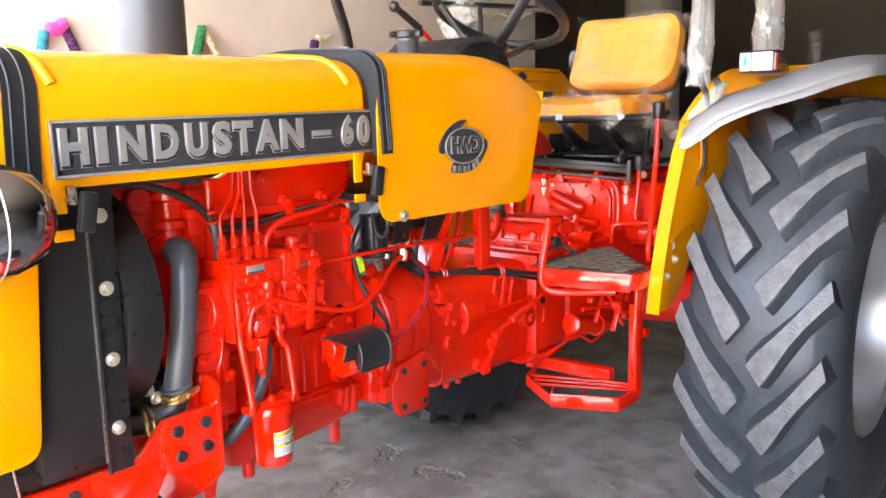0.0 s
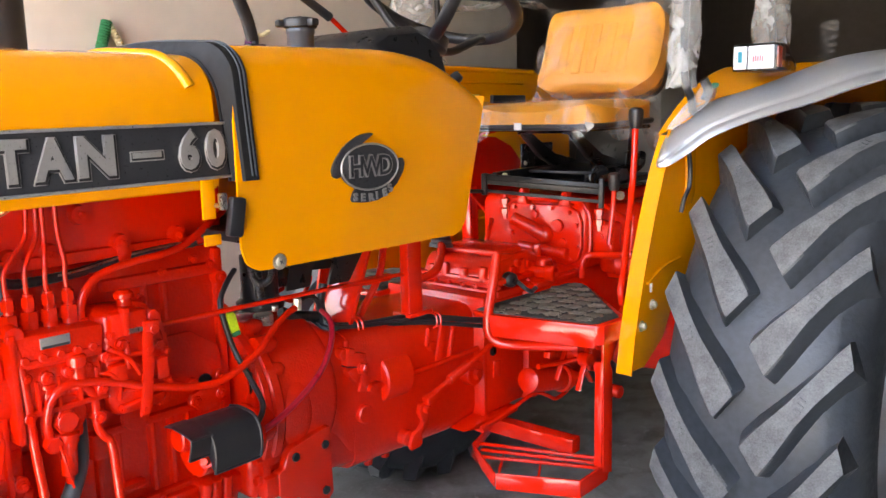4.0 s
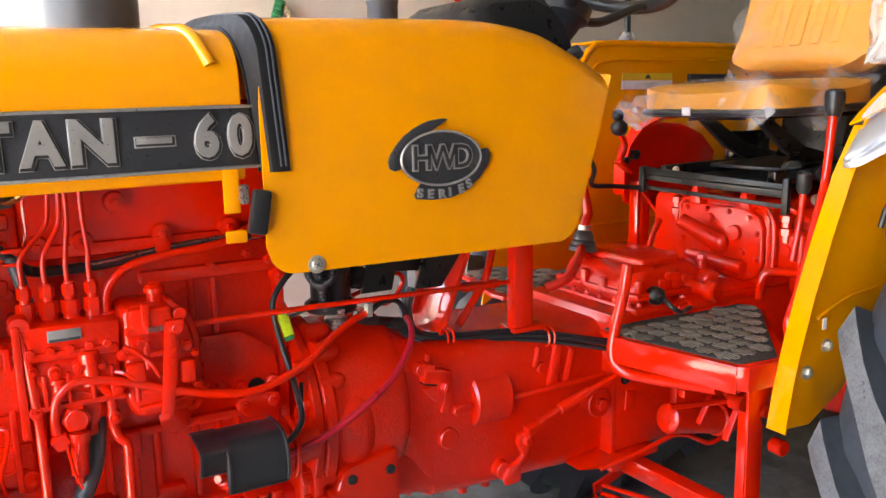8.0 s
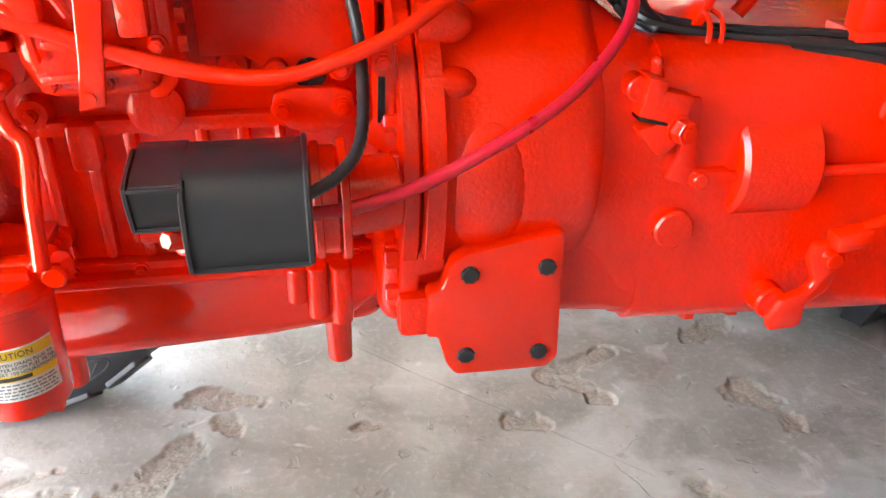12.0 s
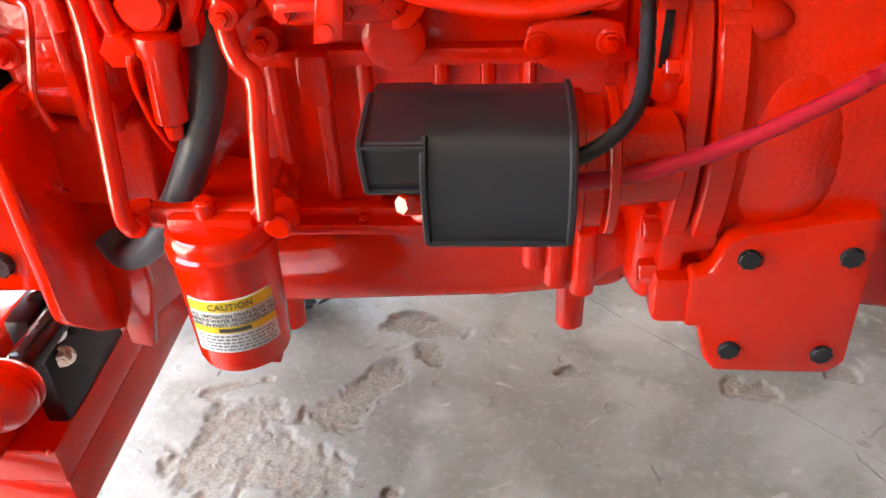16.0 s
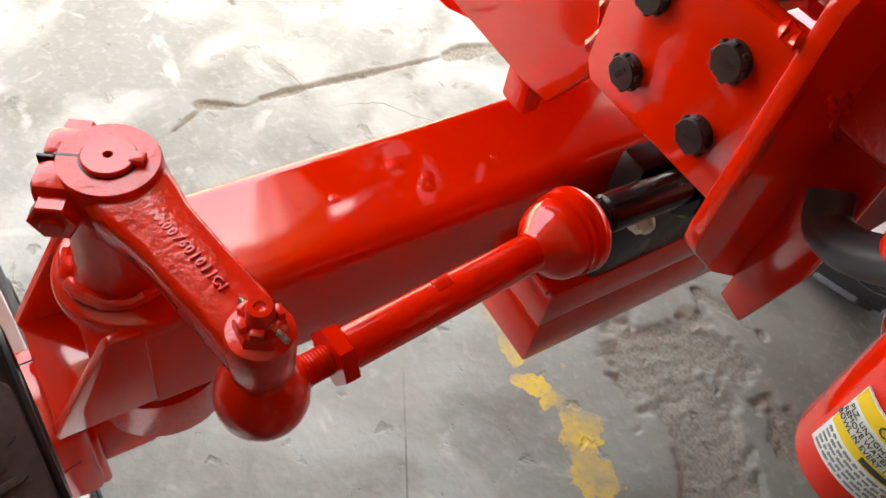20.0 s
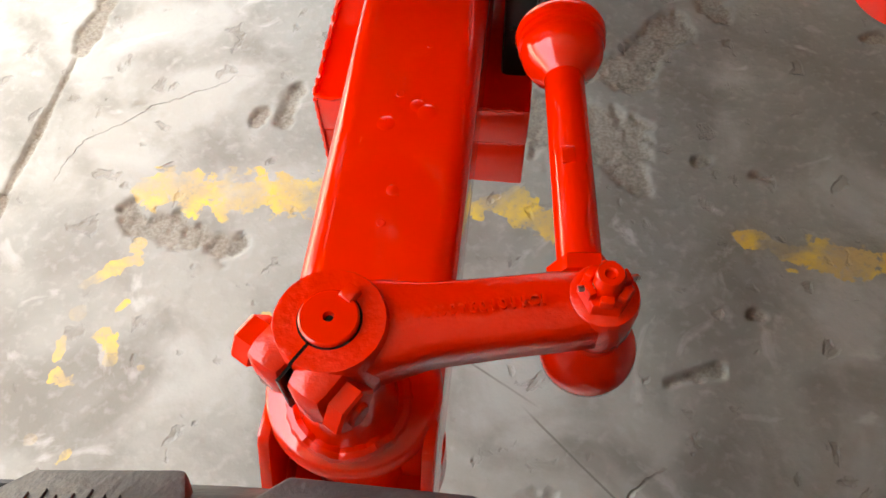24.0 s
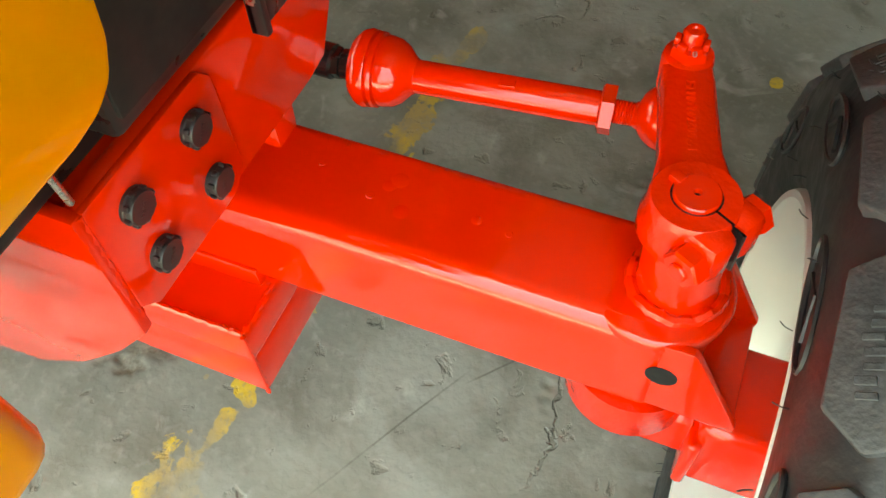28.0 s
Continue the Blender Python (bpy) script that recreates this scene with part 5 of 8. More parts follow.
part("timing_case", Shape().slab([(0.228, 0.812), (0.300, 0.812), (0.300, 0.745), (0.270, 0.762), (0.236, 0.790)], -0.215, 0.06, "y", 0.008, 3), CAST, engine)
part("front_joint", Shape().box((0.252, -0.140, 1.140), (0.085, 0.09, 0.115), 0.012, seg=3).cyl((0.236, -0.182, 1.160), (0.236, -0.205, 1.160), 0.013), CAST, engine)

# ---- injection pump ----
pump = part("injection_pump", Shape().slab([(0.286, 1.165), (0.432, 1.160), (0.428, 1.105), (0.284, 1.108)], -0.300, -0.20, "y", 0.006).lathe([(0, 0), (0.052, 0), (0.055, 0.006), (0.055, 0.135), (0.05, 0.14), (0, 0.14)], (0.286, -0.245, 1.075), (1, 0, 0), 28), CAST, tractor, "red fuel injection pump with four delivery pipes")
pump.location = (0.003, 0.042, -0.013)
part("pump_flange", Shape().slab([(0.278, 1.17), (0.290, 1.17), (0.292, 0.99), (0.278, 0.99)], -0.305, -0.19, "y", 0.004), CAST, pump)
part("pump_front_hub", Shape().cyl((0.245, -0.245, 1.065), (0.285, -0.245, 1.065), 0.048), CAST, pump)
part("deck_edge", Shape().box((0.358, -0.297, 1.118), (0.135, 0.014, 0.012), 0.004), CAST, pump)
for x in (0.300, 0.328, 0.356, 0.384, 0.410):
    part("deck_screw", Shape().cyl((x, -0.298, 1.125), (x, -0.307, 1.125), 0.007, seg=12), CAST, pump)
part("maker_plate", Shape().box((0.350, -0.302, 1.147), (0.048, 0.003, 0.018), 0.001), CHROME_TRIM, pump, "blank metal maker's plate")
part("plate_bar", Shape().box((0.350, -0.304, 1.1405), (0.044, 0.002, 0.004)), INK, pump)
for i, (x, dx) in enumerate(((0.303, 0.046), (0.335, 0.030), (0.367, 0.008), (0.400, -0.003))):
    valve = part("delivery_valve", Shape().cyl((x, -0.250, 1.160), (x, -0.250, 1.172), 0.0125).hexa((x, -0.250, 1.170), (0, 0, 1), 0.025, 0.022).cyl((x, -0.250, 1.190), (x, -0.250, 1.200), 0.008).hexa((x, -0.250, 1.199), (0, 0, 1), 0.019, 0.018).cyl((x, -0.250, 1.215), (x, -0.250, 1.222), 0.0075), RED, pump)
    part("delivery_pipe", Shape().tube([(x, -0.250, 1.21), (x - 0.002, -0.250, 1.24), (x, -0.250, 1.262), (x + dx * 0.35, -0.246, 1.283), (x + dx * 0.85, -0.240, 1.308), (x + dx, -0.238, 1.340), (x + dx * 1.05, -0.236, 1.40), (x + dx, -0.20, 1.44)], 0.0042, 10), RED, pump)
gov = part("governor", Shape().slab([(0.432, 1.165), (0.445, 1.176), (0.510, 1.172), (0.536, 1.148), (0.548, 1.11), (0.548, 1.00), (0.535, 0.985), (0.445, 0.985), (0.430, 1.02)], -0.295, -0.19, "y", 0.014, 3), CAST, pump)
part("governor_rim", Shape().slab([(0.505, 1.178), (0.516, 1.178), (0.545, 1.148), (0.557, 1.11), (0.557, 0.995), (0.545, 0.980), (0.53, 0.980), (0.53, 1.12)], -0.286, -0.20, "y", 0.004), CAST, gov)
part("governor_cap", Shape().box((0.478, -0.292, 1.150), (0.070, 0.025, 0.044), 0.008), CAST, gov)
part("governor_rib", Shape().box((0.470, -0.300, 1.155), (0.014, 0.02, 0.05), 0.004), CAST, gov)
part("bushing", Shape().cyl((0.525, -0.285, 1.155), (0.525, -0.302, 1.155), 0.011), CAST, gov)
for x, z in ((0.445, 1.135), (0.545, 1.03), (0.545, 1.085), (0.50, 1.00), (0.455, 1.00), (0.520, 1.125)):
    place("bolt", BOLT_S, gov, (x, -0.295, z))
for z in (1.085, 1.045, 1.02):
    part("side_stud", Shape().cyl((0.55, -0.255, z), (0.566, -0.255, z), 0.007).hexa((0.556, -0.255, z), (1, 0, 0), 0.013, 0.008), CAST, gov)
part("stop_screw", Shape().cyl((0.425, -0.305, 1.098), (0.515, -0.305, 1.093), 0.005).cyl((0.468, -0.305, 1.118), (0.468, -0.305, 1.072), 0.0055), CAST, gov)
part("spring", Shape().tube([(0.470 + 0.0006 * i, -0.31 + 0.004 * math.sin(i * 1.2), 1.138 + 0.004 * math.cos(i * 1.2)) for i in range(72)], 0.0011, 5, 1), STEEL, gov)
lever = part("control_lever", Shape().slab([(0.497, 1.148), (0.512, 1.150), (0.514, 1.09), (0.500, 0.985), (0.478, 0.982), (0.484, 1.02)], -0.316, -0.309, "y", 0.002), RED, gov)
for z, x in ((1.10, 0.505), (1.082, 0.503), (0.992, 0.488)):
    part("lever_hole", Shape().lathe([(0.003, 0), (0.006, 0), (0.006, 0.002), (0.003, 0.002)], (x, -0.3165, z), (0, -1, 0), 14), RED, lever)
part("lever_end", Shape().cyl((0.516, -0.318, 1.135), (0.516, -0.300, 1.135), 0.009).box((0.513, -0.31, 1.14), (0.03, 0.014, 0.02), 0.004), RED, lever)
# pump clutter
for i, (x, z) in enumerate(((0.300, 1.095), (0.332, 1.090), (0.366, 1.092), (0.398, 1.090), (0.300, 1.030), (0.420, 1.050), (0.432, 1.100), (0.412, 1.000))):
    part("pump_boss", Shape().cyl((x, -0.27, z), (x, -0.302 - 0.003 * (i % 3), z), 0.010 + 0.001 * (i % 2), seg=14), CAST, pump)
    place("bolt", BOLT_S, pump, (x, -0.302 - 0.003 * (i % 3), z), (0, -1, 0), 25 * i).scale = (0.8, 0.8, 0.8)
for x in (0.316, 0.350, 0.384, 0.414):
    part("pump_rib", Shape().box((x, -0.296, 1.062), (0.007, 0.016, 0.052), 0.003), CAST, pump)
part("pump_step", Shape().box((0.362, -0.288, 1.034), (0.14, 0.03, 0.010), 0.003), CAST, pump)
part("pump_foot", Shape().slab([(0.295, 0.995), (0.430, 0.995), (0.440, 1.025), (0.290, 1.025)], -0.280, -0.19, "y", 0.006), CAST, pump)
part("pump_link", Shape().tube([(0.432, -0.312, 1.118), (0.450, -0.316, 1.105), (0.470, -0.316, 1.086), (0.484, -0.314, 1.06)], 0.0042, 8), RED, pump)
part("pump_link", Shape().tube([(0.418, -0.300, 1.075), (0.435, -0.310, 1.070), (0.448, -0.308, 1.05), (0.450, -0.30, 1.02)], 0.0038, 8), RED, pump)
part("stop_box", Shape().box((0.448, -0.302, 1.068), (0.030, 0.022, 0.034), 0.006), CAST, gov)
part("stop_box", Shape().box((0.530, -0.300, 1.058), (0.026, 0.022, 0.040), 0.006), CAST, gov)
part("governor_fin", Shape().box((0.492, -0.300, 1.030), (0.072, 0.014, 0.008), 0.003, (0, 8, 0)), CAST, gov)
part("governor_fin", Shape().box((0.490, -0.300, 1.008), (0.080, 0.014, 0.008), 0.003, (0, -4, 0)), CAST, gov)
part("governor_tower", Shape().lathe([(0, 0), (0.013, 0), (0.013, 0.02), (0.017, 0.022), (0.017, 0.030), (0.010, 0.036), (0, 0.036)], (0.495, -0.255, 1.165), (0, 0, 1), 16), CAST, gov)
place("bolt", BOLT_M, gov, (0.462, -0.296, 1.115))
place("bolt", BOLT_M, gov, (0.532, -0.292, 1.10))
for x, z, w, h in ((0.665, 0.785, 0.04, 0.03), (0.50, 0.80, 0.05, 0.02), (0.44, 0.90, 0.03, 0.05)):
    part("block_lug", Shape().box((x, EY - 0.002, z), (w, 0.03, h), 0.007), CAST, engine)
for x, z in ((0.345, 0.80), (0.395, 0.80), (0.40, 0.935), (0.59, 0.975), (0.70, 0.80), (0.72, 1.10), (0.72, 1.17)):
    part("block_boss", Shape().lathe([(0, 0), (0.017, 0), (0.014, 0.016), (0, 0.016)], (x, EY + 0.006, z), (0, -1, 0), 16), CAST, engine)
    place("bolt", BOLT_S, engine, (x, EY - 0.009, z))
# lift pump, strainer, plugs below
lift = part("lift_pump", Shape().cyl((0.360, -0.295, 1.018), (0.360, -0.20, 1.018), 0.036).box((0.352, -0.265, 1.00), (0.075, 0.06, 0.06), 0.012), CAST, pump)
part("hex_plug", Shape().hexa((0.355, -0.288, 1.010), (0, -1, 0), 0.040, 0.018).cyl((0.355, -0.30, 1.010), (0.355, -0.311, 1.010), 0.0175), RED, lift)
part("hand_primer", Shape().lathe([(0, 0), (0.013, 0), (0.013, 0.035), (0.016, 0.037), (0.016, 0.052), (0.012, 0.056), (0, 0.056)], (0.382, -0.30, 1.062), (0, 0, 1), 20), RED, lift)
part("fuel_strainer", Shape().lathe([(0, 0), (0.006, 0.002), (0.008, 0.014), (0.013, 0.018), (0.014, 0.07), (0.017, 0.074), (0.017, 0.088), (0, 0.09)], (0.352, -0.300, 0.900), (0.06, 0, 1), 20), RED, lift)
part("strainer_bail", Shape().tube([(0.337, -0.302, 0.985), (0.339, -0.318, 0.96), (0.345, -0.318, 0.925), (0.353, -0.312, 0.897)], 0.0024, 6), RED, lift)
part("banjo", Shape().hexa((0.330, -0.292, 0.978), (0, -1, 0), 0.026, 0.02), RED, lift)
part("small_cap", Shape().cyl((0.335, -0.29, 1.045), (0.335, -0.29, 1.085), 0.011).cyl((0.335, -0.29, 1.07), (0.335, -0.29, 1.078), 0.015), RED, lift)
part("copper_union", Shape().cyl((0.427, -0.25, 1.012), (0.445, -0.25, 1.012), 0.010), STEEL, lift)
# pipes; they lean back with the pump towards the top
def leaned(points):
    out = []
    for x, y, z in points:
        k = min(1.0, max(0.0, (z - 0.84) / 0.15))
        out.append((x + 0.003 * k, y + 0.042 * k, z - 0.013 * k))
    return out


pipe = part("feed_pipe", Shape().tube(leaned([(0.290, -0.292, 1.160), (0.296, -0.296, 1.105), (0.300, -0.297, 1.05), (0.303, -0.295, 0.985), (0.305, -0.290, 0.90), (0.306, -0.285, 0.835), (0.310, -0.283, 0.817)]), 0.0078, 12), RED, tractor, "bent red fuel pipe")
part("pipe_banjo", Shape().lathe([(0, 0), (0.015, 0), (0.015, 0.022), (0.011, 0.026), (0, 0.026)], (0.292, -0.258, 1.154), (0, 1, 0.15), 18), RED, pipe)
pipe = part("return_hose", Shape().tube(leaned([(0.328, -0.298, 0.985), (0.324, -0.304, 1.015), (0.332, -0.307, 1.052), (0.358, -0.309, 1.071), (0.395, -0.309, 1.068), (0.445, -0.308, 1.053), (0.502, -0.308, 1.031), (0.56, -0.308, 1.013), (0.610, -0.308, 1.003), (0.655, -0.306, 1.003), (0.705, -0.300, 1.016), (0.755, -0.290, 1.036), (0.800, -0.270, 1.060), (0.850, -0.252, 1.082), (0.888, -0.245, 1.092)]), 0.0072, 12), RED, tractor, "long red return hose")
part("hose_end", Shape().hexa((0.891, -0.203, 1.072), (0, -0.1, 1), 0.016, 0.026), PALE_ZINC, pipe)
part("suction_pipe", Shape().tube(leaned([(0.366, -0.292, 1.060), (0.390, -0.294, 1.058), (0.408, -0.295, 1.035), (0.409, -0.294, 0.985), (0.416, -0.292, 0.962), (0.427, -0.291, 0.945), (0.426, -0.289, 0.89), (0.425, -0.286, 0.83)]), 0.0078, 12), RED, tractor, "bent red fuel pipe")
pipe = part("overflow_hose", Shape().tube(leaned([(0.419, -0.250, 1.160), (0.420, -0.250, 1.185), (0.432, -0.249, 1.212), (0.465, -0.247, 1.235), (0.518, -0.244, 1.245), (0.585, -0.240, 1.251), (0.635, -0.232, 1.260), (0.70, -0.215, 1.29), (0.76, -0.18, 1.31)]), 0.0072, 12), RED, tractor, "thin red overflow hose")
part("hose_nut", Shape().hexa((0.422, -0.208, 1.137), (0, 0, 1), 0.022, 0.014).lathe([(0, 0), (0.015, 0), (0.015, 0.014), (0, 0.016)], (0.422, -0.208, 1.127), (0, 0, 1), 18), RED, pipe)
# fuel filter
FX, FY, FZ = 0.374, -0.261, 0.009
filt = part("fuel_filter", Shape().lathe([(0, 0.0), (0.036, 0), (0.041, 0.003), (0.0425, 0.008), (0.0455, 0.115), (0.0475, 0.117), (0.0475, 0.124), (0.045, 0.127), (0.045, 0.138), (0.042, 0.142), (0.02, 0.146), (0, 0.147)], (FX, FY, 0.664 + FZ), (0, 0, 1), 40), RED, tractor, "red canister fuel filter with a warning sticker")
part("filter_head", Shape().box((FX, FY, 0.815), (0.075, 0.04, 0.022), 0.006).cyl((FX - 0.055, FY, 0.818), (FX + 0.055, FY, 0.818), 0.0115).cyl((FX + 0.045, FY - 0.012, 0.820), (FX + 0.045, FY + 0.02, 0.820), 0.013), CAST, filt)
part("head_bolt", Shape().cyl((FX - 0.004, FY - 0.010, 0.812), (FX - 0.004, FY - 0.010, 0.838), 0.009).hexa((FX - 0.004, FY - 0.010, 0.828), (0, 0, 1), 0.014, 0.012), RED, filt)
for x in (FX - 0.064, FX + 0.058):
    part("union_nut", Shape().hexa((x, FY - 0.004, 0.812), (0, 0, 1), 0.024, 0.018).cyl((x, FY + 0.012, 0.818), (x, FY - 0.022, 0.818), 0.011), RED, filt)
part("drain_cock", Shape().box((FX + 0.028, FY - 0.012, 0.662 + FZ), (0.015, 0.012, 0.012), 0.002), RED, filt)
part("filter_stay", Shape().box((FX + 0.005, FY + 0.05, 0.812), (0.06, 0.10, 0.012), 0.003), RED, filt)


def sticker(a0, a1, z0, z1, r, mat, name, n=14):
    """A strip of paper round the canister."""
    s = Shape()
    s.loft([[(FX + r * math.cos(a), FY + r * math.sin(a), z0 + FZ), (FX + r * math.cos(a), FY + r * math.sin(a), z1 + FZ), (FX + (r - 0.0012) * math.cos(a), FY + (r - 0.0012) * math.sin(a), z1 + FZ), (FX + (r - 0.0012) * math.cos(a), FY + (r - 0.0012) * math.sin(a), z0 + FZ)] for a in [radians(a0 + (a1 - a0) * i / n) for i in range(n + 1)]])
    return part(name, s, mat, filt)


sticker(-124, -26, 0.6945, 0.7515, 0.0465, LABEL_WHITE, "sticker")
sticker(-123, -27, 0.7400, 0.7505, 0.0470, LABEL_YELLOW, "sticker_band")
sticker(-123, -27, 0.7165, 0.7235, 0.0470, LABEL_YELLOW, "sticker_band")


def curved_text(text, z, size, mid, wide=1.0):
    """Printed words bent round the canister."""
    ob = lettering("print", text, size, 0.0002, INK, filt, (0, 0, 0))
    r = 0.0473
    for v in ob.data.vertices:
        a = radians(mid) + v.co.x * wide / r
        v.co = Vector((FX + (r + v.co.z) * math.cos(a), FY + (r + v.co.z) * math.sin(a), z + FZ + v.co.y))
    ob.matrix_local = Matrix.Identity(4)


curved_text("CAUTION", 0.7450, 0.0088, -75)
for words, z in (("PLZ. UNTIGHTEN DRAIN PLUG TO", 0.7355), ("REMOVE WATER FROM FUEL FILTER", 0.7307), ("BOWL IN EVERY 100 HOURS/MONTH", 0.7259)):
    curved_text(words, z, 0.0050, -75, 0.98)
rng = random.Random(4)
for z in (0.7128, 0.7091, 0.7054, 0.7017, 0.6980):
    a = -120.0
    while a < -33:
        b = min(a + rng.uniform(3, 9), -31)
        sticker(a, b, z - 0.0006, z + 0.0006, 0.0470, PRINT, "print_bar", 3)
        for k in range(int((b - a) / 2.2)):
            if rng.random() < 0.6:
                c = a + 1 + 2.2 * k
                sticker(c, c + 0.6, z - 0.0014, z + 0.0011, 0.0470, PRINT, "print_bar", 1)
        a = b + 1.6
sticker(-92, -58, 0.7180, 0.7220, 0.0474, INK, "print_bar", 6)

# hoses on the radiator side
hose = part("radiator_hose", Shape().tube([(0.218, -0.170, 1.184), (0.207, -0.210, 1.184), (0.190, -0.238, 1.155), (0.178, -0.250, 1.10), (0.168, -0.252, 1.03), (0.158, -0.248, 0.96), (0.150, -0.240, 0.905)], 0.0275, 20), HOSE, tractor, "thick grey rubber radiator hose")
part("hose_lip", Shape().tube([(0.220, -0.160, 1.184), (0.214, -0.188, 1.185)], 0.0305, 18, 0), HOSE, hose)
for z, c in ((0.915, HOSE), (0.902, BRASS), (0.893, BRASS)):
    part("hose_clamp", Shape().tube([(0.150 + 0.030 * math.cos(a), -0.240 + 0.030 * math.sin(a), z + 0.006 * math.cos(a)) for a in [i * math.pi / 10 for i in range(20)]], 0.0042, 8, 1, closed=True), c, hose)
part("clamp_screw", Shape().cyl((0.155, -0.276, 0.900), (0.182, -0.264, 0.905), 0.006).hexa((0.182, -0.264, 0.905), (1, 0.4, 0), 0.012, 0.006), BRASS, hose)
elbow = part("bottom_elbow", Shape().tube([(0.150, -0.240, 0.91), (0.146, -0.236, 0.875), (0.125, -0.228, 0.858), (0.085, -0.215, 0.852), (0.02, -0.20, 0.852)], 0.026, 18), BLACK, tractor, "black rubber elbow hose with brass clamps")
for x, y in ((0.092, -0.217), (0.078, -0.213)):
    part("hose_clamp", Shape().tube([(x, y + 0.029 * math.cos(a), 0.853 + 0.029 * math.sin(a)) for a in [i * math.pi / 10 for i in range(20)]], 0.004, 8, 1, closed=True), BRASS, elbow)
    part("clamp_screw", Shape().cyl((x, y - 0.026, 0.86), (x, y - 0.034, 0.83), 0.005), BRASS, elbow)
for x, z in ((0.118, 0.893), (0.10, 0.915)):
    place("bolt", BOLT_Z, elbow, (x, -0.215, z))
part("elbow_plate", Shape().box((0.085, -0.195, 0.895), (0.11, 0.02, 0.05), 0.004), SATIN_BLACK, elbow)
part("drain_hose", Shape().tube([(0.392, -0.215, 1.000), (0.388, -0.232, 0.955), (0.378, -0.243, 0.905), (0.350, -0.247, 0.845), (0.318, -0.243, 0.795), (0.285, -0.235, 0.762), (0.26, -0.225, 0.752), (0.245, -0.215, 0.765)], 0.0145, 16), HOSE, tractor, "grey rubber breather hose")
part("top_hose", Shape().tube([(0.30, -0.12, 1.33), (0.24, -0.135, 1.355), (0.16, -0.15, 1.362), (0.05, -0.16, 1.355)], 0.030, 16), HOSE, tractor, "dark rubber top hose")
part("air_pipe", Shape().cyl((0.315, -0.175, 1.385), (0.255, -0.205, 1.42), 0.055, seg=28), SATIN_BLACK, tractor, "black air inlet pipe")
part("air_clamp", Shape().cyl((0.322, -0.172, 1.381), (0.314, -0.176, 1.386), 0.058, seg=28), BRASS, tractor)
loom = part("wiring_loom", Shape().tube([(0.06, -0.235, 1.345), (0.13, -0.245, 1.335), (0.20, -0.245, 1.312), (0.262, -0.240, 1.275), (0.298, -0.232, 1.238), (0.322, -0.222, 1.222), (0.372, -0.215, 1.219), (0.431, -0.214, 1.222), (0.500, -0.214, 1.232), (0.575, -0.214, 1.240), (0.66, -0.21, 1.244), (0.78, -0.18, 1.25)], 0.0085, 10, 10, 0.06), BLACK, tractor, "black corrugated wiring loom")
loom.location = (0.004, 0.048, 0.0)
part("loom_branch", Shape().tube([(0.29, -0.235, 1.25), (0.300, -0.238, 1.21), (0.308, -0.230, 1.16), (0.312, -0.215, 1.09)], 0.010, 10), HOSE, loom)
part("loom_clip", Shape().box((0.292, -0.238, 1.262), (0.030, 0.024, 0.007), 0.002).box((0.292, -0.238, 1.240), (0.030, 0.024, 0.006), 0.002), RED, loom)
part("loom_tab", Shape().slab([(0.505, 1.262), (0.530, 1.258), (0.535, 1.245), (0.527, 1.228), (0.512, 1.222), (0.508, 1.238)], -0.228, -0.224, "y", 0.0015), RED, loom)
part("bare_sleeve", Shape().tube([(0.40, -0.2235, 1.224), (0.45, -0.2225, 1.229), (0.505, -0.2225, 1.238), (0.575, -0.2225, 1.246), (0.66, -0.2195, 1.250)], 0.0022, 6, 6), STEEL, loom)
# starter with its rubber cover
starter = part("starter_motor", Shape().cyl((0.570, -0.280, 0.878), (0.69, -0.280, 0.878), 0.050, seg=28).cyl((0.545, -0.272, 0.905), (0.62, -0.272, 0.905), 0.024), CAST, tractor, "red starter motor under a black rubber cover")
part("starter_nose", Shape().cyl((0.69, -0.280, 0.878), (0.742, -0.270, 0.878), 0.036).box((0.705, -0.29, 0.872), (0.05, 0.03, 0.035), 0.006), CAST, starter)
part("starter_cap", Shape().cyl((0.575, -0.325, 0.868), (0.558, -0.345, 0.880), 0.013).cyl((0.560, -0.343, 0.879), (0.548, -0.352, 0.884), 0.008), CAST, starter)
part("starter_flange", Shape().cyl((0.666, -0.280, 0.878), (0.674, -0.280, 0.878), 0.054, seg=28).cyl((0.690, -0.280, 0.878), (0.698, -0.280, 0.878), 0.056, seg=28), CAST, starter)
part("terminal", Shape().hexa((0.552, -0.350, 0.884), (-0.6, -0.7, 0.2), 0.013, 0.008), RED, starter)


def cover_sheet(x0, x1, prof, t=0.0035):
    inner = [(y + t, z - t) for y, z in prof]
    s = Shape()
    s.loft([[(x, y, z) for y, z in prof + inner[::-1]] for x in (x0, x1)])
    return s


COVER_PROFILE = [(-0.272, 0.937), (-0.300, 0.942), (-0.335, 0.940), (-0.351, 0.935), (-0.361, 0.925), (-0.367, 0.910), (-0.369, 0.893), (-0.367, 0.875), (-0.362, 0.859)]
TONGUE_PROFILE = [(-0.272, 0.939), (-0.302, 0.943), (-0.340, 0.939), (-0.357, 0.935), (-0.360, 0.931), (-0.357, 0.915), (-0.349, 0.893)]
cov = part("rubber_cover", cover_sheet(0.564, 0.661, COVER_PROFILE), BLACK, starter)
part("cover_tongue", cover_sheet(0.524, 0.5645, TONGUE_PROFILE), BLACK, cov)
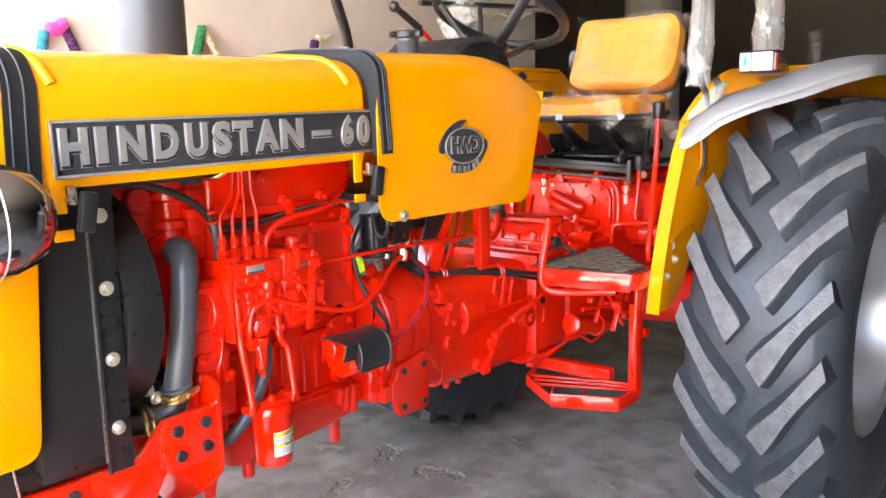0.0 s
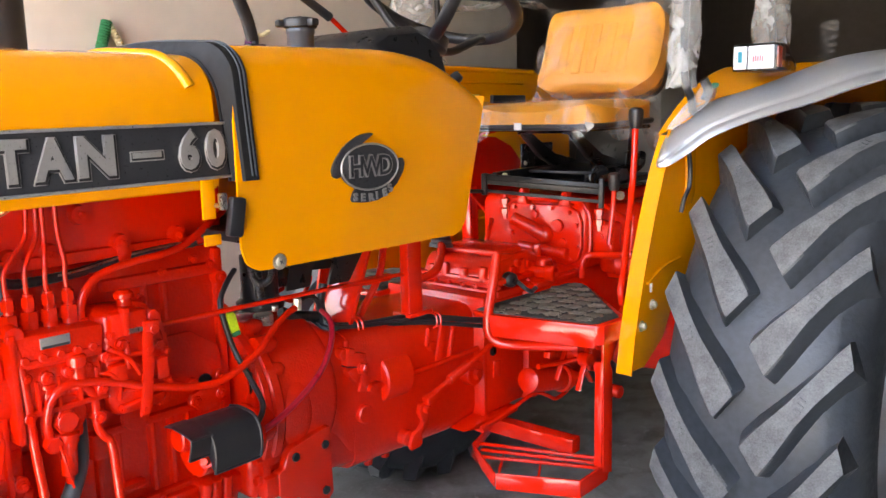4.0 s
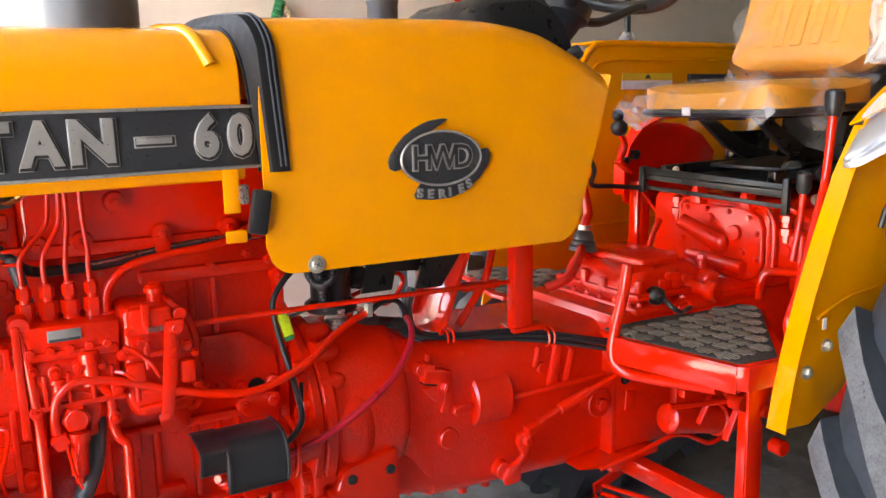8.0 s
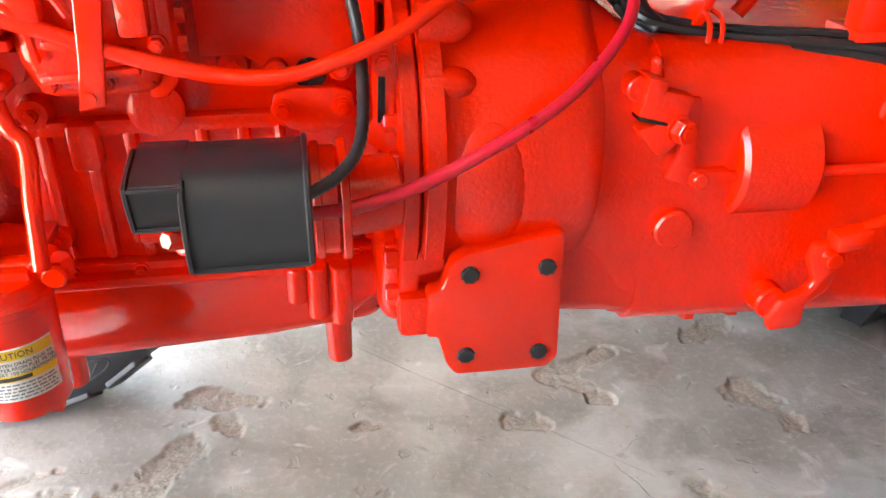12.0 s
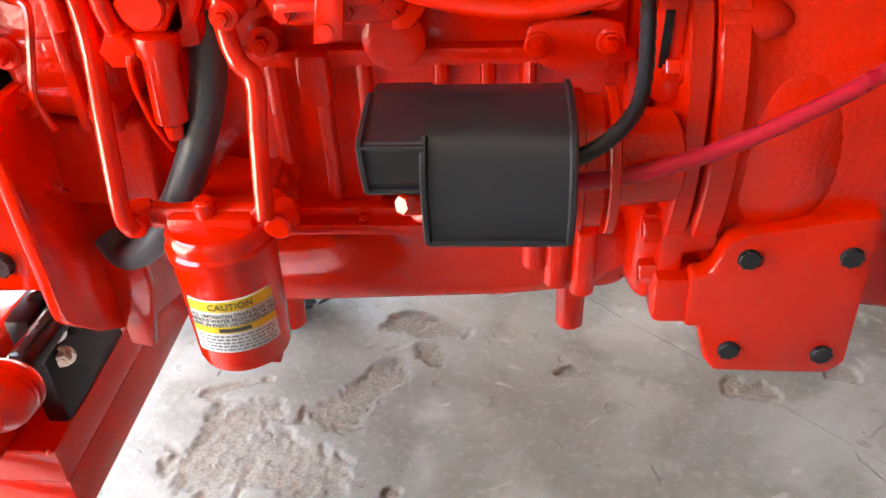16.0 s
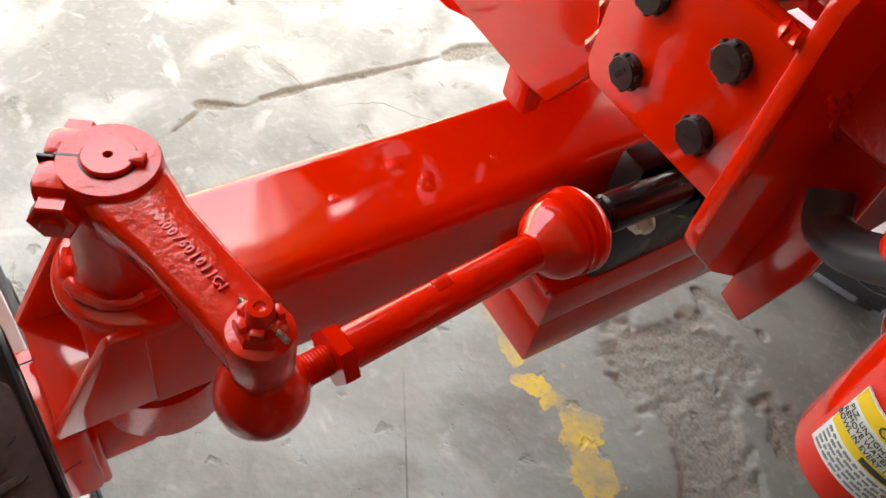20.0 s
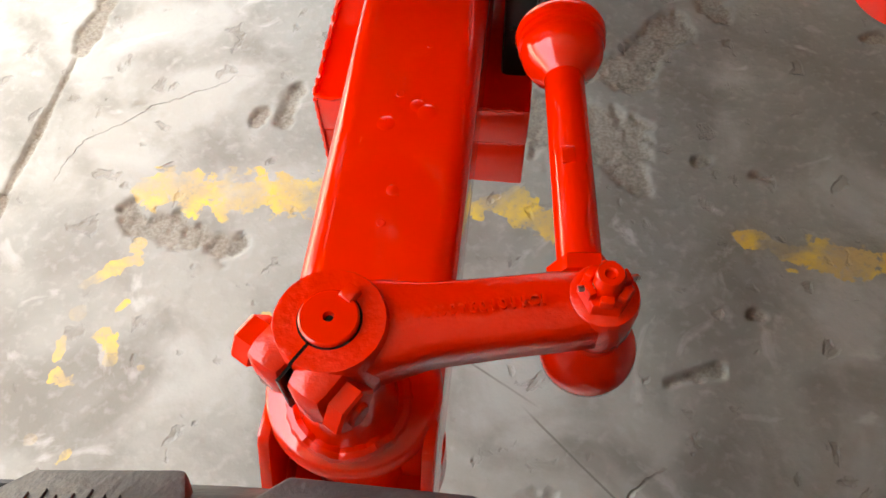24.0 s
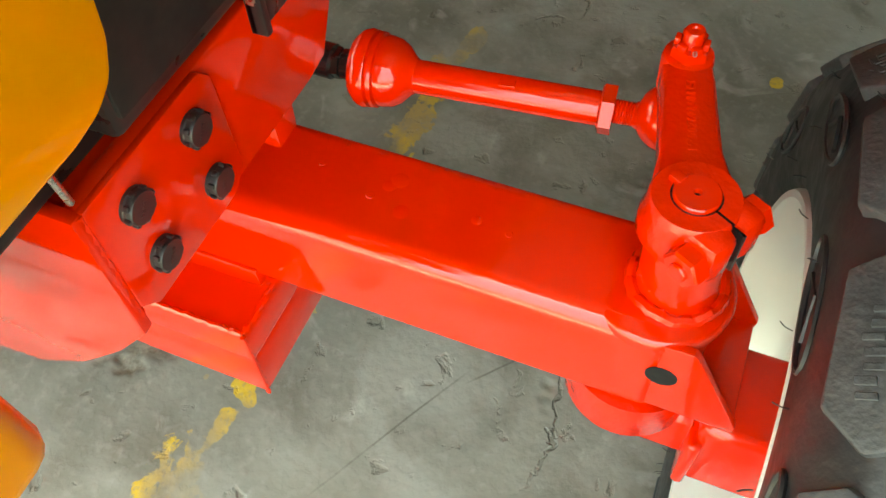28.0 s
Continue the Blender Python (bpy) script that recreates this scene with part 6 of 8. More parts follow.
part("cover_rim", Shape().tube([(0.662, y - 0.001, z + 0.001) for y, z in COVER_PROFILE], 0.0028, 6, 2).tube([(0.565, -0.362, 0.859), (0.661, -0.362, 0.859)], 0.0028, 6, 0).tube([(0.565, y, z) for y, z in COVER_PROFILE[3:]], 0.0028, 6, 2), BLACK, cov)
part("tongue_rim", Shape().tube([(0.5235, y, z) for y, z in TONGUE_PROFILE[1:]], 0.0026, 6, 2).tube([(0.523, -0.349, 0.893), (0.566, -0.349, 0.893)], 0.0026, 6, 0).tube([(0.523, -0.360, 0.932), (0.566, -0.360, 0.932)], 0.0022, 6, 0), BLACK, cov)
part("cover_side", Shape().slab([(-0.345, 0.934), (-0.362, 0.915), (-0.366, 0.89), (-0.361, 0.862), (-0.335, 0.885)], 0.5635, 0.5655, "x"), BLACK, cov)
part("battery_cable", Shape().tube([(0.640, -0.335, 0.892), (0.661, -0.335, 0.891), (0.697, -0.325, 0.889), (0.738, -0.315, 0.894), (0.779, -0.308, 0.906), (0.821, -0.300, 0.923), (0.865, -0.288, 0.942), (0.907, -0.268, 0.961), (0.949, -0.240, 0.988), (0.976, -0.215, 1.010), (0.990, -0.190, 1.030), (0.998, -0.155, 1.042)], 0.0062, 12), WIRE_RED, tractor, "crimson battery cable")
loom2 = part("starter_loom", Shape().tube([(0.636, -0.390, 0.922), (0.654, -0.390, 0.925), (0.682, -0.380, 0.937), (0.703, -0.355, 0.955), (0.711, -0.305, 0.992), (0.710, -0.265, 1.035), (0.700, -0.252, 1.09), (0.698, -0.243, 1.135), (0.722, -0.232, 1.168), (0.755, -0.215, 1.19)], 0.0056, 10, 12, 0.07), BLACK, tractor, "black corrugated starter loom")
loom2.location = (0.006, 0.045, -0.012)
part("plug_tag", Shape().box((0.718, -0.252, 1.088), (0.020, 0.010, 0.042), 0.003, (0, -14, 0)).box((0.712, -0.253, 1.106), (0.016, 0.010, 0.016), 0.003), GREEN_TAG, loom2, "lime yellow plastic plug")
part("tag_green", Shape().box((0.722, -0.2535, 1.068), (0.018, 0.0105, 0.010), 0.002, (0, -14, 0)), GREEN_WOOL, loom2)
part("throttle_rod", Shape().tube([(0.536, -0.222, 1.112), (0.70, -0.220, 1.111), (0.95, -0.215, 1.106), (1.22, -0.205, 1.098)], 0.0052, 10), RED, tractor, "thin red throttle rod")
part("rod_end", Shape().hexa((0.530, -0.223, 1.112), (1, 0.02, 0), 0.013, 0.03), RED, tractor)
cable = part("stop_cable", Shape().tube([(0.655, -0.137, 1.063), (0.71, -0.139, 1.068), (0.77, -0.140, 1.080), (0.82, -0.140, 1.096), (0.865, -0.135, 1.118), (0.92, -0.12, 1.155)], 0.0035, 8), HOSE, tractor, "grey stop cable with steel ferrule")
part("ferrule", Shape().cyl((0.630, -0.137, 1.061), (0.657, -0.137, 1.063), 0.0052).hexa((0.643, -0.137, 1.062), (1, 0, 0.05), 0.014, 0.005), STEEL, cable)
part("cable_tip", Shape().cyl((0.610, -0.137, 1.060), (0.630, -0.137, 1.061), 0.006), BLACK, cable)

# ---- transmission ----
GBY = -0.232
bell = part("bell_housing", Shape().lathe([(0, 0), (0.184, 0), (0.189, 0.004), (0.189, 0.022), (0.184, 0.027), (0.179, 0.034), (0.180, 0.06), (0.181, 0.160), (0.177, 0.174), (0.168, 0.184), (0, 0.184)], (0.7705, CY, 0.875), (1, 0, 0), 64), CAST, tractor, "red clutch bell housing")
part("engine_flange", Shape().lathe([(0, 0), (0.184, 0), (0.188, 0.003), (0.188, 0.017), (0.184, 0.020), (0, 0.020)], (0.7490, CY, 0.875), (1, 0, 0), 64), CAST, bell)
for y, z, r in ((-0.206, 1.017, 0.020), (-0.228, 0.964, 0.017), (-0.160, 1.046, 0.018)):
    part("bolt_boss", Shape().lathe([(0, 0), (r, 0), (r, 0.034), (r * 0.8, 0.046), (r * 0.45, 0.053), (0, 0.055)], (0.772, y, z), (1, 0, 0), 24), CAST, bell)
part("bell_skirt", Shape().slab([(0.728, 0.80), (1.06, 0.80), (1.06, 0.674), (0.925, 0.690), (0.728, 0.694)], CY - 0.150, CY + 0.150, "y", 0.024, 4), CAST, bell)
part("starter_dome", Shape().ball((0.838, -0.222, 0.868), 0.064, (0.95, 0.72, 1.3), 28), CAST, bell)
for a in (-160, -140, -118, -95, -70, -45, -20, 5):
    y, z = CY + 0.170 * math.cos(radians(a + 230)), 0.875 + 0.170 * math.sin(radians(a + 230))
    place("bolt", BOLT_M, bell, (0.748, y, z), (-1, 0, 0))
part("slot_bracket", Shape().slab([(0.727, 1.006), (0.731, 1.012), (0.744, 1.012), (0.748, 1.006), (0.748, 0.935), (0.757, 0.914), (0.754, 0.886), (0.742, 0.886), (0.738, 0.902), (0.722, 0.914), (0.721, 0.926), (0.727, 0.938)], -0.240, -0.233, "y", 0.0015), RED, bell)
part("bracket_slot", Shape().box((0.735, -0.2405, 0.956), (0.007, 0.003, 0.044), 0.001, (0, 2, 0)), GLOSS_BLACK, bell)
place("bolt", BOLT_S, bell, (0.737, -0.240, 0.992))
place("bolt", BOLT_M, bell, (0.748, -0.240, 0.898))
for z in (0.786, 0.742):
    part("flange_bolt", Shape().hexa((0.748, -0.236, z), (-1, 0, 0), 0.020, 0.014), RED, bell)
part("flange_foot", Shape().slab([(0.748, 0.80), (0.796, 0.80), (0.796, 0.772), (0.770, 0.766), (0.766, 0.700), (0.748, 0.704)], -0.246, -0.200, "y", 0.005), CAST, bell)
bracket = part("mount_bracket", Shape().slab([(0.800, 0.790), (0.815, 0.799), (0.895, 0.814), (0.917, 0.816), (0.921, 0.66), (0.908, 0.646), (0.806, 0.648), (0.796, 0.662), (0.786, 0.700), (0.774, 0.70), (0.774, 0.755), (0.79, 0.76)], -0.264, -0.240, "y", 0.005), SHEET_RED, tractor, "red mounting bracket with four black bolts")
part("bracket_neck", Shape().box((0.770, -0.235, 0.725), (0.05, 0.05, 0.05), 0.008), CAST, bracket)
for x, z in ((0.818, 0.776), (0.899, 0.778), (0.816, 0.676), (0.897, 0.672)):
    place("bolt_cap", CAP, bracket, (x, -0.2640, z), (0, -1, 0), 900 * x).scale = (0.78, 0.78, 0.6)
part("bell_top_stay", Shape().cyl((0.850, -0.135, 1.03), (0.850, -0.135, 1.062), 0.022).hexa((0.850, -0.135, 1.066), (0, 0, 1), 0.018, 0.012), STEEL, bell)
# gearbox loft, narrow at the bell, wider behind
secs = []
for x, hw, hh, cz, n in ((0.935, 0.167, 0.171, 0.872, 2.1), (0.952, 0.163, 0.169, 0.866, 2.5), (0.967, 0.159, 0.168, 0.856, 3.0), (0.983, 0.156, 0.168, 0.842, 3.8), (1.0, 0.153, 0.168, 0.830, 5.5), (1.02, 0.152, 0.166, 0.826, 6.5)):
    secs.append([(x, CY + hw * abs(math.cos(a)) ** (2 / n) * (1 if math.cos(a) > 0 else -1), cz + hh * abs(math.sin(a)) ** (2 / n) * (1 if math.sin(a) > 0 else -1)) for a in [2 * math.pi * i / 64 for i in range(64)]])
part("bell_neck", Shape().loft(secs), CAST, bell, "", 60)
secs = []
for x, hw, top, low in ((1.015, 0.152, 0.992, 0.660), (1.20, 0.155, 0.985, 0.652), (1.36, 0.155, 0.982, 0.645), (1.47, 0.150, 0.980, 0.655)):
    r = 0.045
    ring = []
    for cy, cz, a0 in ((hw - r, top - r, 0), (-hw + r, top - r, 90), (-hw + r, low + r, 180), (hw - r, low + r, 270)):
        for i in range(5):
            a = radians(a0 + 22.5 * i)
            ring.append((x, CY + cy + r * math.cos(a), cz + r * math.sin(a)))
    secs.append(ring)
gearbox = part("gearbox", Shape().loft(secs), CAST, tractor, "red cast gearbox housing", 50)
part("side_boss", Shape().cyl((1.106, GBY + 0.036, 0.858), (1.198, GBY + 0.036, 0.857), 0.063, seg=48, bevel=0.005), CAST, gearbox)
part("filler_plug", Shape().lathe([(0, 0), (0.030, 0), (0.030, 0.006), (0.0225, 0.008), (0.0225, 0.018), (0.020, 0.021), (0, 0.021)], (1.045, GBY + 0.008, 0.797), (0, -1, 0), 28), CAST, gearbox)
for x, z, w, h in ((1.32, 0.905, 0.03, 0.10), (1.36, 0.90, 0.02, 0.09), (1.27, 0.93, 0.015, 0.05)):
    part("casting_rib", Shape().box((x, GBY + 0.004, z), (w, 0.03, h), 0.009, (0, 14, 0)), CAST, gearbox)
for x, z in ((1.282, 0.905), (1.365, 0.945), (0.985, 0.955)):
    part("small_boss", Shape().cyl((x, GBY + 0.02, z), (x, GBY - 0.012, z), 0.013), CAST, gearbox)
for x in (1.00, 1.08, 1.16, 1.24, 1.32, 1.40):
    place("bolt", BOLT_S, gearbox, (x, CY - 0.06, 0.652 if x < 1.3 else 0.648), (0, 0, -1))
for x, y in ((1.13, -0.15), (1.19, -0.15)):
    part("bottom_plug", Shape().cyl((x, y, 0.665), (x, y, 0.628), 0.018, 0.014).hexa((x, y, 0.630), (0, 0, -1), 0.02, 0.012), CAST, gearbox)
clamp = part("clutch_lever", Shape().box((1.003, -0.265, 0.950), (0.052, 0.046, 0.032), 0.004, (0, 14, 0)), CAST, tractor, "red clutch lever with clamp and rod")
clamp.location = (0.010, 0.038, -0.012)
part("clamp_jaw", Shape().slab([(0.975, 0.928), (1.028, 0.941), (1.034, 0.922), (1.016, 0.906), (1.004, 0.895), (0.990, 0.908)], -0.288, -0.244, "y", 0.004), CAST, clamp)
part("clamp_ear", Shape().box((0.990, -0.270, 0.971), (0.022, 0.040, 0.016), 0.004, (0, 14, 0)), CAST, clamp)
part("lever_shank", Shape().slab([(1.030, 0.955), (1.044, 0.955), (1.050, 0.875), (1.040, 0.860), (1.018, 0.868), (1.026, 0.890)], -0.279, -0.270, "y", 0.003), RED, clamp)
place("bolt", BOLT_L, clamp, (1.019, -0.288, 0.927), (0.2, -1, 0)).scale = (0.85, 0.85, 0.85)
part("clamp_gap", Shape().box((0.996, -0.268, 0.9345), (0.044, 0.040, 0.003), 0.0, (0, 14, 0)), GLOSS_BLACK, clamp)
part("lever_fork", Shape().box((1.066, -0.275, 0.868), (0.042, 0.022, 0.018), 0.004).cyl((1.052, -0.29, 0.868), (1.052, -0.26, 0.868), 0.009), RED, clamp)
part("clutch_rod", Shape().tube([(1.08, -0.276, 0.866), (1.25, -0.282, 0.868), (1.44, -0.290, 0.876)], 0.0068, 10, 0), RED, clamp)
part("grease_nipple", Shape().cyl((0.998, -0.262, 0.972), (0.997, -0.264, 0.988), 0.006).ball((0.997, -0.264, 0.989), 0.006), CAST, clamp)
brake = part("brake_lever", Shape().slab([(1.166, 0.672), (1.200, 0.674), (1.206, 0.680), (1.204, 0.704), (1.228, 0.720), (1.233, 0.746), (1.240, 0.758), (1.236, 0.772), (1.216, 0.784), (1.200, 0.780), (1.196, 0.760), (1.209, 0.733), (1.200, 0.722), (1.175, 0.712), (1.162, 0.690)], -0.272, -0.258, "y", 0.004), RED, tractor, "red brake lever and rod")
part("brake_boss", Shape().cyl((1.172, -0.22, 0.700), (1.172, -0.258, 0.700), 0.020), CAST, brake)
part("brake_pin", Shape().cyl((1.217, -0.25, 0.766), (1.217, -0.285, 0.766), 0.010), RED, brake)
part("brake_fork", Shape().box((1.236, -0.274, 0.790), (0.044, 0.024, 0.022), 0.005, (0, -10, 0)), RED, brake)
part("brake_rod", Shape().tube([(1.245, -0.275, 0.800), (1.34, -0.282, 0.833), (1.455, -0.29, 0.875)], 0.007, 10, 0).cyl((1.300, -0.279, 0.819), (1.375, -0.285, 0.846), 0.0125), RED, brake)
rear = part("rear_housing", Shape().box((1.56, CY, 0.83), (0.20, 0.36, 0.33), 0.02).box((2.06, CY, 0.83), (0.82, 0.40, 0.36), 0.04), CAST, tractor, "red rear axle housing")
part("flange_joint", Shape().box((1.475, CY, 0.825), (0.018, 0.36, 0.345), 0.006), CAST, rear)
part("foot_bracket", Shape().slab([(1.36, 0.660), (1.47, 0.640), (1.60, 0.648), (1.60, 0.665), (1.47, 0.668)], -0.275, -0.10, "y", 0.003), SHEET_RED, rear)
part("shaft_boss", Shape().cyl((1.43, -0.22, 0.80), (1.43, -0.262, 0.80), 0.034).hexa((1.43, -0.262, 0.80), (0, -1, 0), 0.026, 0.012), CAST, rear)
part("drain_eye", Shape().lathe([(0.006, 0), (0.012, 0), (0.012, 0.004), (0.006, 0.004)], (1.50, CY - 0.183, 0.845), (0, -1, 0), 18), GLOSS_BLACK, rear)
part("badge_relief", Shape().box((1.52, CY - 0.182, 0.79), (0.03, 0.006, 0.045), 0.002, (0, 6, 0)), CAST, rear)
for y0, y1 in ((-0.26, -0.70), (CY + 0.20, CY + 0.58)):
    part("axle_trumpet", Shape().cyl((2.24, y0, 0.742), (2.24, y1, 0.742), 0.12, 0.085, 28), CAST, rear)
brk2 = part("brake_cylinder", Shape().lathe([(0, 0), (0.026, 0), (0.034, 0.006), (0.034, 0.16), (0.040, 0.165), (0.040, 0.185), (0.028, 0.19), (0.028, 0.225), (0.018, 0.23), (0.018, 0.26), (0, 0.26)], (1.565, -0.33, 0.758), (1, -0.02, -0.22), 24), CAST, tractor, "red brake shaft tube")
part("brake_link", Shape().tube([(1.40, -0.30, 0.665), (1.50, -0.32, 0.690), (1.60, -0.33, 0.712), (1.66, -0.33, 0.690), (1.71, -0.33, 0.665), (1.77, -0.33, 0.672)], 0.006, 10), RED, brk2)
part("cross_link", Shape().box((1.62, -0.46, 0.835), (0.008, 0.016, 0.22), 0.003, (0, -38, 0)), RED, brk2)
part("cross_link", Shape().box((1.64, -0.475, 0.84), (0.008, 0.016, 0.20), 0.003, (0, 28, 0)), RED, brk2)
part("cross_link", Shape().box((1.60, -0.43, 0.85), (0.008, 0.014, 0.16), 0.003, (0, 30, 0)), RED, brk2)
part("pull_rod", Shape().tube([(1.46, -0.44, 0.845), (1.56, -0.45, 0.835), (1.64, -0.46, 0.83)], 0.007, 8), RED, brk2)
part("pedal_foot", Shape().box((1.50, -0.43, 0.905), (0.026, 0.05, 0.05), 0.006).box((1.50, -0.45, 0.872), (0.036, 0.02, 0.018), 0.004), RED, brk2)
part("rear_link", Shape().box((1.79, -0.40, 0.79), (0.05, 0.03, 0.09), 0.008, (0, 10, 0)).cyl((1.79, -0.38, 0.76), (1.79, -0.43, 0.76), 0.018).cyl((1.80, -0.38, 0.82), (1.80, -0.43, 0.82), 0.016), CAST, brk2)
for p in ((1.62, -0.48, 0.835), (1.695, -0.53, 0.735), (1.74, -0.37, 0.80)):
    part("link_knuckle", Shape().cyl((p[0], p[1] + 0.015, p[2]), (p[0], p[1] - 0.018, p[2]), 0.018), RED, brk2)
# gear cover and hydraulic housing
gtop = part("gear_cover", Shape().slab([(1.555, 0.985), (1.556, 1.032), (1.568, 1.060), (1.590, 1.082), (1.740, 1.088), (1.768, 1.076), (1.785, 1.050), (1.79, 0.985)], -0.225, CY + 0.12, "y", 0.014, 3), CAST, tractor, "red gear lever cover")
part("cover_flange", Shape().box((1.67, CY - 0.015, 0.992), (0.275, 0.33, 0.022), 0.007), CAST, gtop)
part("cover_step", Shape().box((1.672, CY - 0.015, 1.022), (0.250, 0.305, 0.016), 0.005), CAST, gtop)
part("cover_crown", Shape().slab([(1.600, -0.205), (1.715, -0.208), (1.745, -0.175), (1.75, 0.02), (1.60, 0.02)], 1.082, 1.102, "z", 0.007, 3), CAST, gtop)
for i in range(6):
    place("bolt", BOLT_S, gtop, (1.555 + 0.046 * i, -0.243, 1.003), (0, -0.2, 1), 20 * i)
    place("bolt", BOLT_S, gtop, (1.543, -0.225 + 0.050 * i, 1.003), (-0.2, 0, 1), 35 * i)
for i, (x, w, h) in enumerate(((1.575, 0.022, 0.045), (1.645, 0.028, 0.04), (1.69, 0.024, 0.055), (1.74, 0.028, 0.04))):
    part("cover_fin", Shape().box((x, -0.224, 1.015 + h / 2), (w, 0.020, h), 0.008, (0, 4 * (i % 3) - 4, 0)), CAST, gtop)
for i, (y, h) in enumerate(((-0.19, 0.05), (-0.12, 0.04), (-0.05, 0.05), (0.0, 0.04))):
    part("cover_fin", Shape().box((1.556, y, 1.012 + h / 2), (0.018, 0.026, h), 0.007), CAST, gtop)
for x, z in ((1.665, 1.060), (1.715, 1.050)):
    part("cover_boss", Shape().cyl((x, -0.21, z), (x, -0.236, z), 0.012), CAST, gtop)
part("rear_lump", Shape().box((1.790, -0.205, 1.025), (0.055, 0.10, 0.070), 0.018, seg=3).cyl((1.795, -0.205, 1.05), (1.795, -0.205, 1.085), 0.014).hexa((1.795, -0.205, 1.083), (0, 0, 1), 0.022, 0.012), CAST, gtop)
part("breather", Shape().lathe([(0, 0), (0.014, 0), (0.021, 0.006), (0.022, 0.026), (0.016, 0.034), (0.009, 0.036), (0.008, 0.045), (0, 0.045)], (1.612, -0.226, 1.024), (-0.25, -1, -0.1), 20), BLACK, gtop)
part("breather_wire", Shape().tube([(1.610, -0.264, 1.022), (1.612, -0.29, 1.005), (1.63, -0.30, 0.992), (1.66, -0.285, 0.988), (1.70, -0.27, 0.990), (1.74, -0.25, 0.995)], 0.006, 8), BLACK, gtop)
part("selector_shaft", Shape().lathe([(0, 0), (0.017, 0), (0.017, 0.05), (0.024, 0.054), (0.025, 0.075), (0.020, 0.08), (0.010, 0.08), (0.009, 0.07), (0, 0.07)], (1.735, -0.225, 1.027), (0.15, -1, -0.05), 20), CAST, gtop)
part("gear_lever", Shape().tube([(1.60, -0.015, 1.075), (1.580, -0.02, 1.085), (1.571, -0.02, 1.10), (1.580, -0.02, 1.17), (1.588, -0.02, 1.20), (1.575, 0.0, 1.30), (1.555, 0.01, 1.42)], 0.012, 12), RED, gtop)
part("lever_boot", Shape().lathe([(0, 0), (0.036, 0), (0.034, 0.010), (0.029, 0.014), (0.031, 0.022), (0.025, 0.028), (0.026, 0.036), (0.018, 0.052), (0, 0.052)], (1.573, -0.02, 1.10), (0.1, 0, 1), 20), HOSE, gtop)
part("boot_clamp", Shape().lathe([(0, 0), (0.018, 0), (0.018, 0.012), (0, 0.012)], (1.579, -0.02, 1.152), (0.1, 0, 1), 18), STEEL, gtop)
part("selector_rod", Shape().tube([(1.43, -0.06, 1.03), (1.47, -0.09, 1.055), (1.53, -0.06, 1.10), (1.56, -0.03, 1.11)], 0.012, 10), RED, gtop)
hyd = part("hydraulic_cover", Shape().slab([(1.945, 1.0), (1.945, 1.195), (1.965, 1.222), (2.45, 1.235), (2.45, 1.0)], -0.285, 0.12, "y", 0.02, 3).slab([(2.02, 0.98), (2.02, 1.17), (2.05, 1.20), (2.45, 1.20), (2.45, 0.98)], -0.41, -0.28, "y", 0.02, 3), CAST, tractor, "red hydraulic lift housing")
PLATE = [(-0.008, 1.196), (-0.222, 1.200), (-0.262, 1.182), (-0.276, 1.150), (-0.276, 1.065), (-0.262, 1.030), (-0.225, 1.012), (-0.045, 1.035), (-0.012, 1.075), (-0.002, 1.13)]
plate2 = part("side_cover", Shape().slab(PLATE, 1.928, 1.948, "x", 0.006, 3), CAST, hyd)
part("cover_rim", Shape().tube([(1.940, y * 1.07 - 0.005, 1.11 + (z - 1.11) * 1.12) for y, z in PLATE], 0.007, 8, 3, closed=True), CAST, hyd)
for y, z in ((-0.03, 1.185), (-0.10, 1.187), (-0.17, 1.187), (-0.235, 1.178), (-0.262, 1.14), (-0.262, 1.075), (-0.235, 1.032), (-0.15, 1.035), (-0.07, 1.05), (-0.02, 1.10)):
    place("bolt", BOLT_S, plate2, (1.928, y, z), (-1, 0, 0))
part("control_tube", Shape().cyl((1.875, -0.055, 1.157), (1.915, -0.150, 1.105), 0.020, 0.024).ball((1.915, -0.152, 1.104), 0.028, (0.8, 1, 1)), CAST, plate2)
part("control_tube", Shape().cyl((1.905, -0.06, 1.065), (1.915, -0.235, 1.050), 0.015, 0.018), CAST, plate2)
part("cover_boss", Shape().cyl((1.93, -0.195, 1.135), (1.915, -0.195, 1.135), 0.020), CAST, plate2)
for y, z in ((-0.215, 1.085), (-0.11, 1.165)):
    part("cover_boss", Shape().cyl((1.93, y, z), (1.917, y, z), 0.012), CAST, plate2)
for y in (-0.055, -0.215):
    part("lifting_horn", Shape().slab([(y - 0.024, 1.195), (y - 0.008, 1.245), (y + 0.008, 1.245), (y + 0.024, 1.195)], 1.925, 1.96, "x", 0.006), CAST, hyd)
for x, y, z in ((1.945, 0.025, 1.195), (1.955, -0.322, 1.180)):
    part("pipe_union", Shape().lathe([(0, 0), (0.010, 0), (0.010, 0.016), (0.017, 0.018), (0.017, 0.034), (0.011, 0.037), (0.011, 0.048), (0.016, 0.050), (0.016, 0.066), (0.009, 0.070), (0.008, 0.085), (0, 0.085)], (x, y, z - 0.055), (0, 0, 1), 6), RED, hyd)
part("valve_block", Shape().box((1.985, -0.332, 1.095), (0.055, 0.075, 0.115), 0.012, seg=3), CAST, hyd)
part("valve_port", Shape().lathe([(0.007, 0), (0.013, 0), (0.013, 0.006), (0.007, 0.006)], (1.957, -0.325, 1.105), (-1, 0, 0), 16), CAST, hyd)
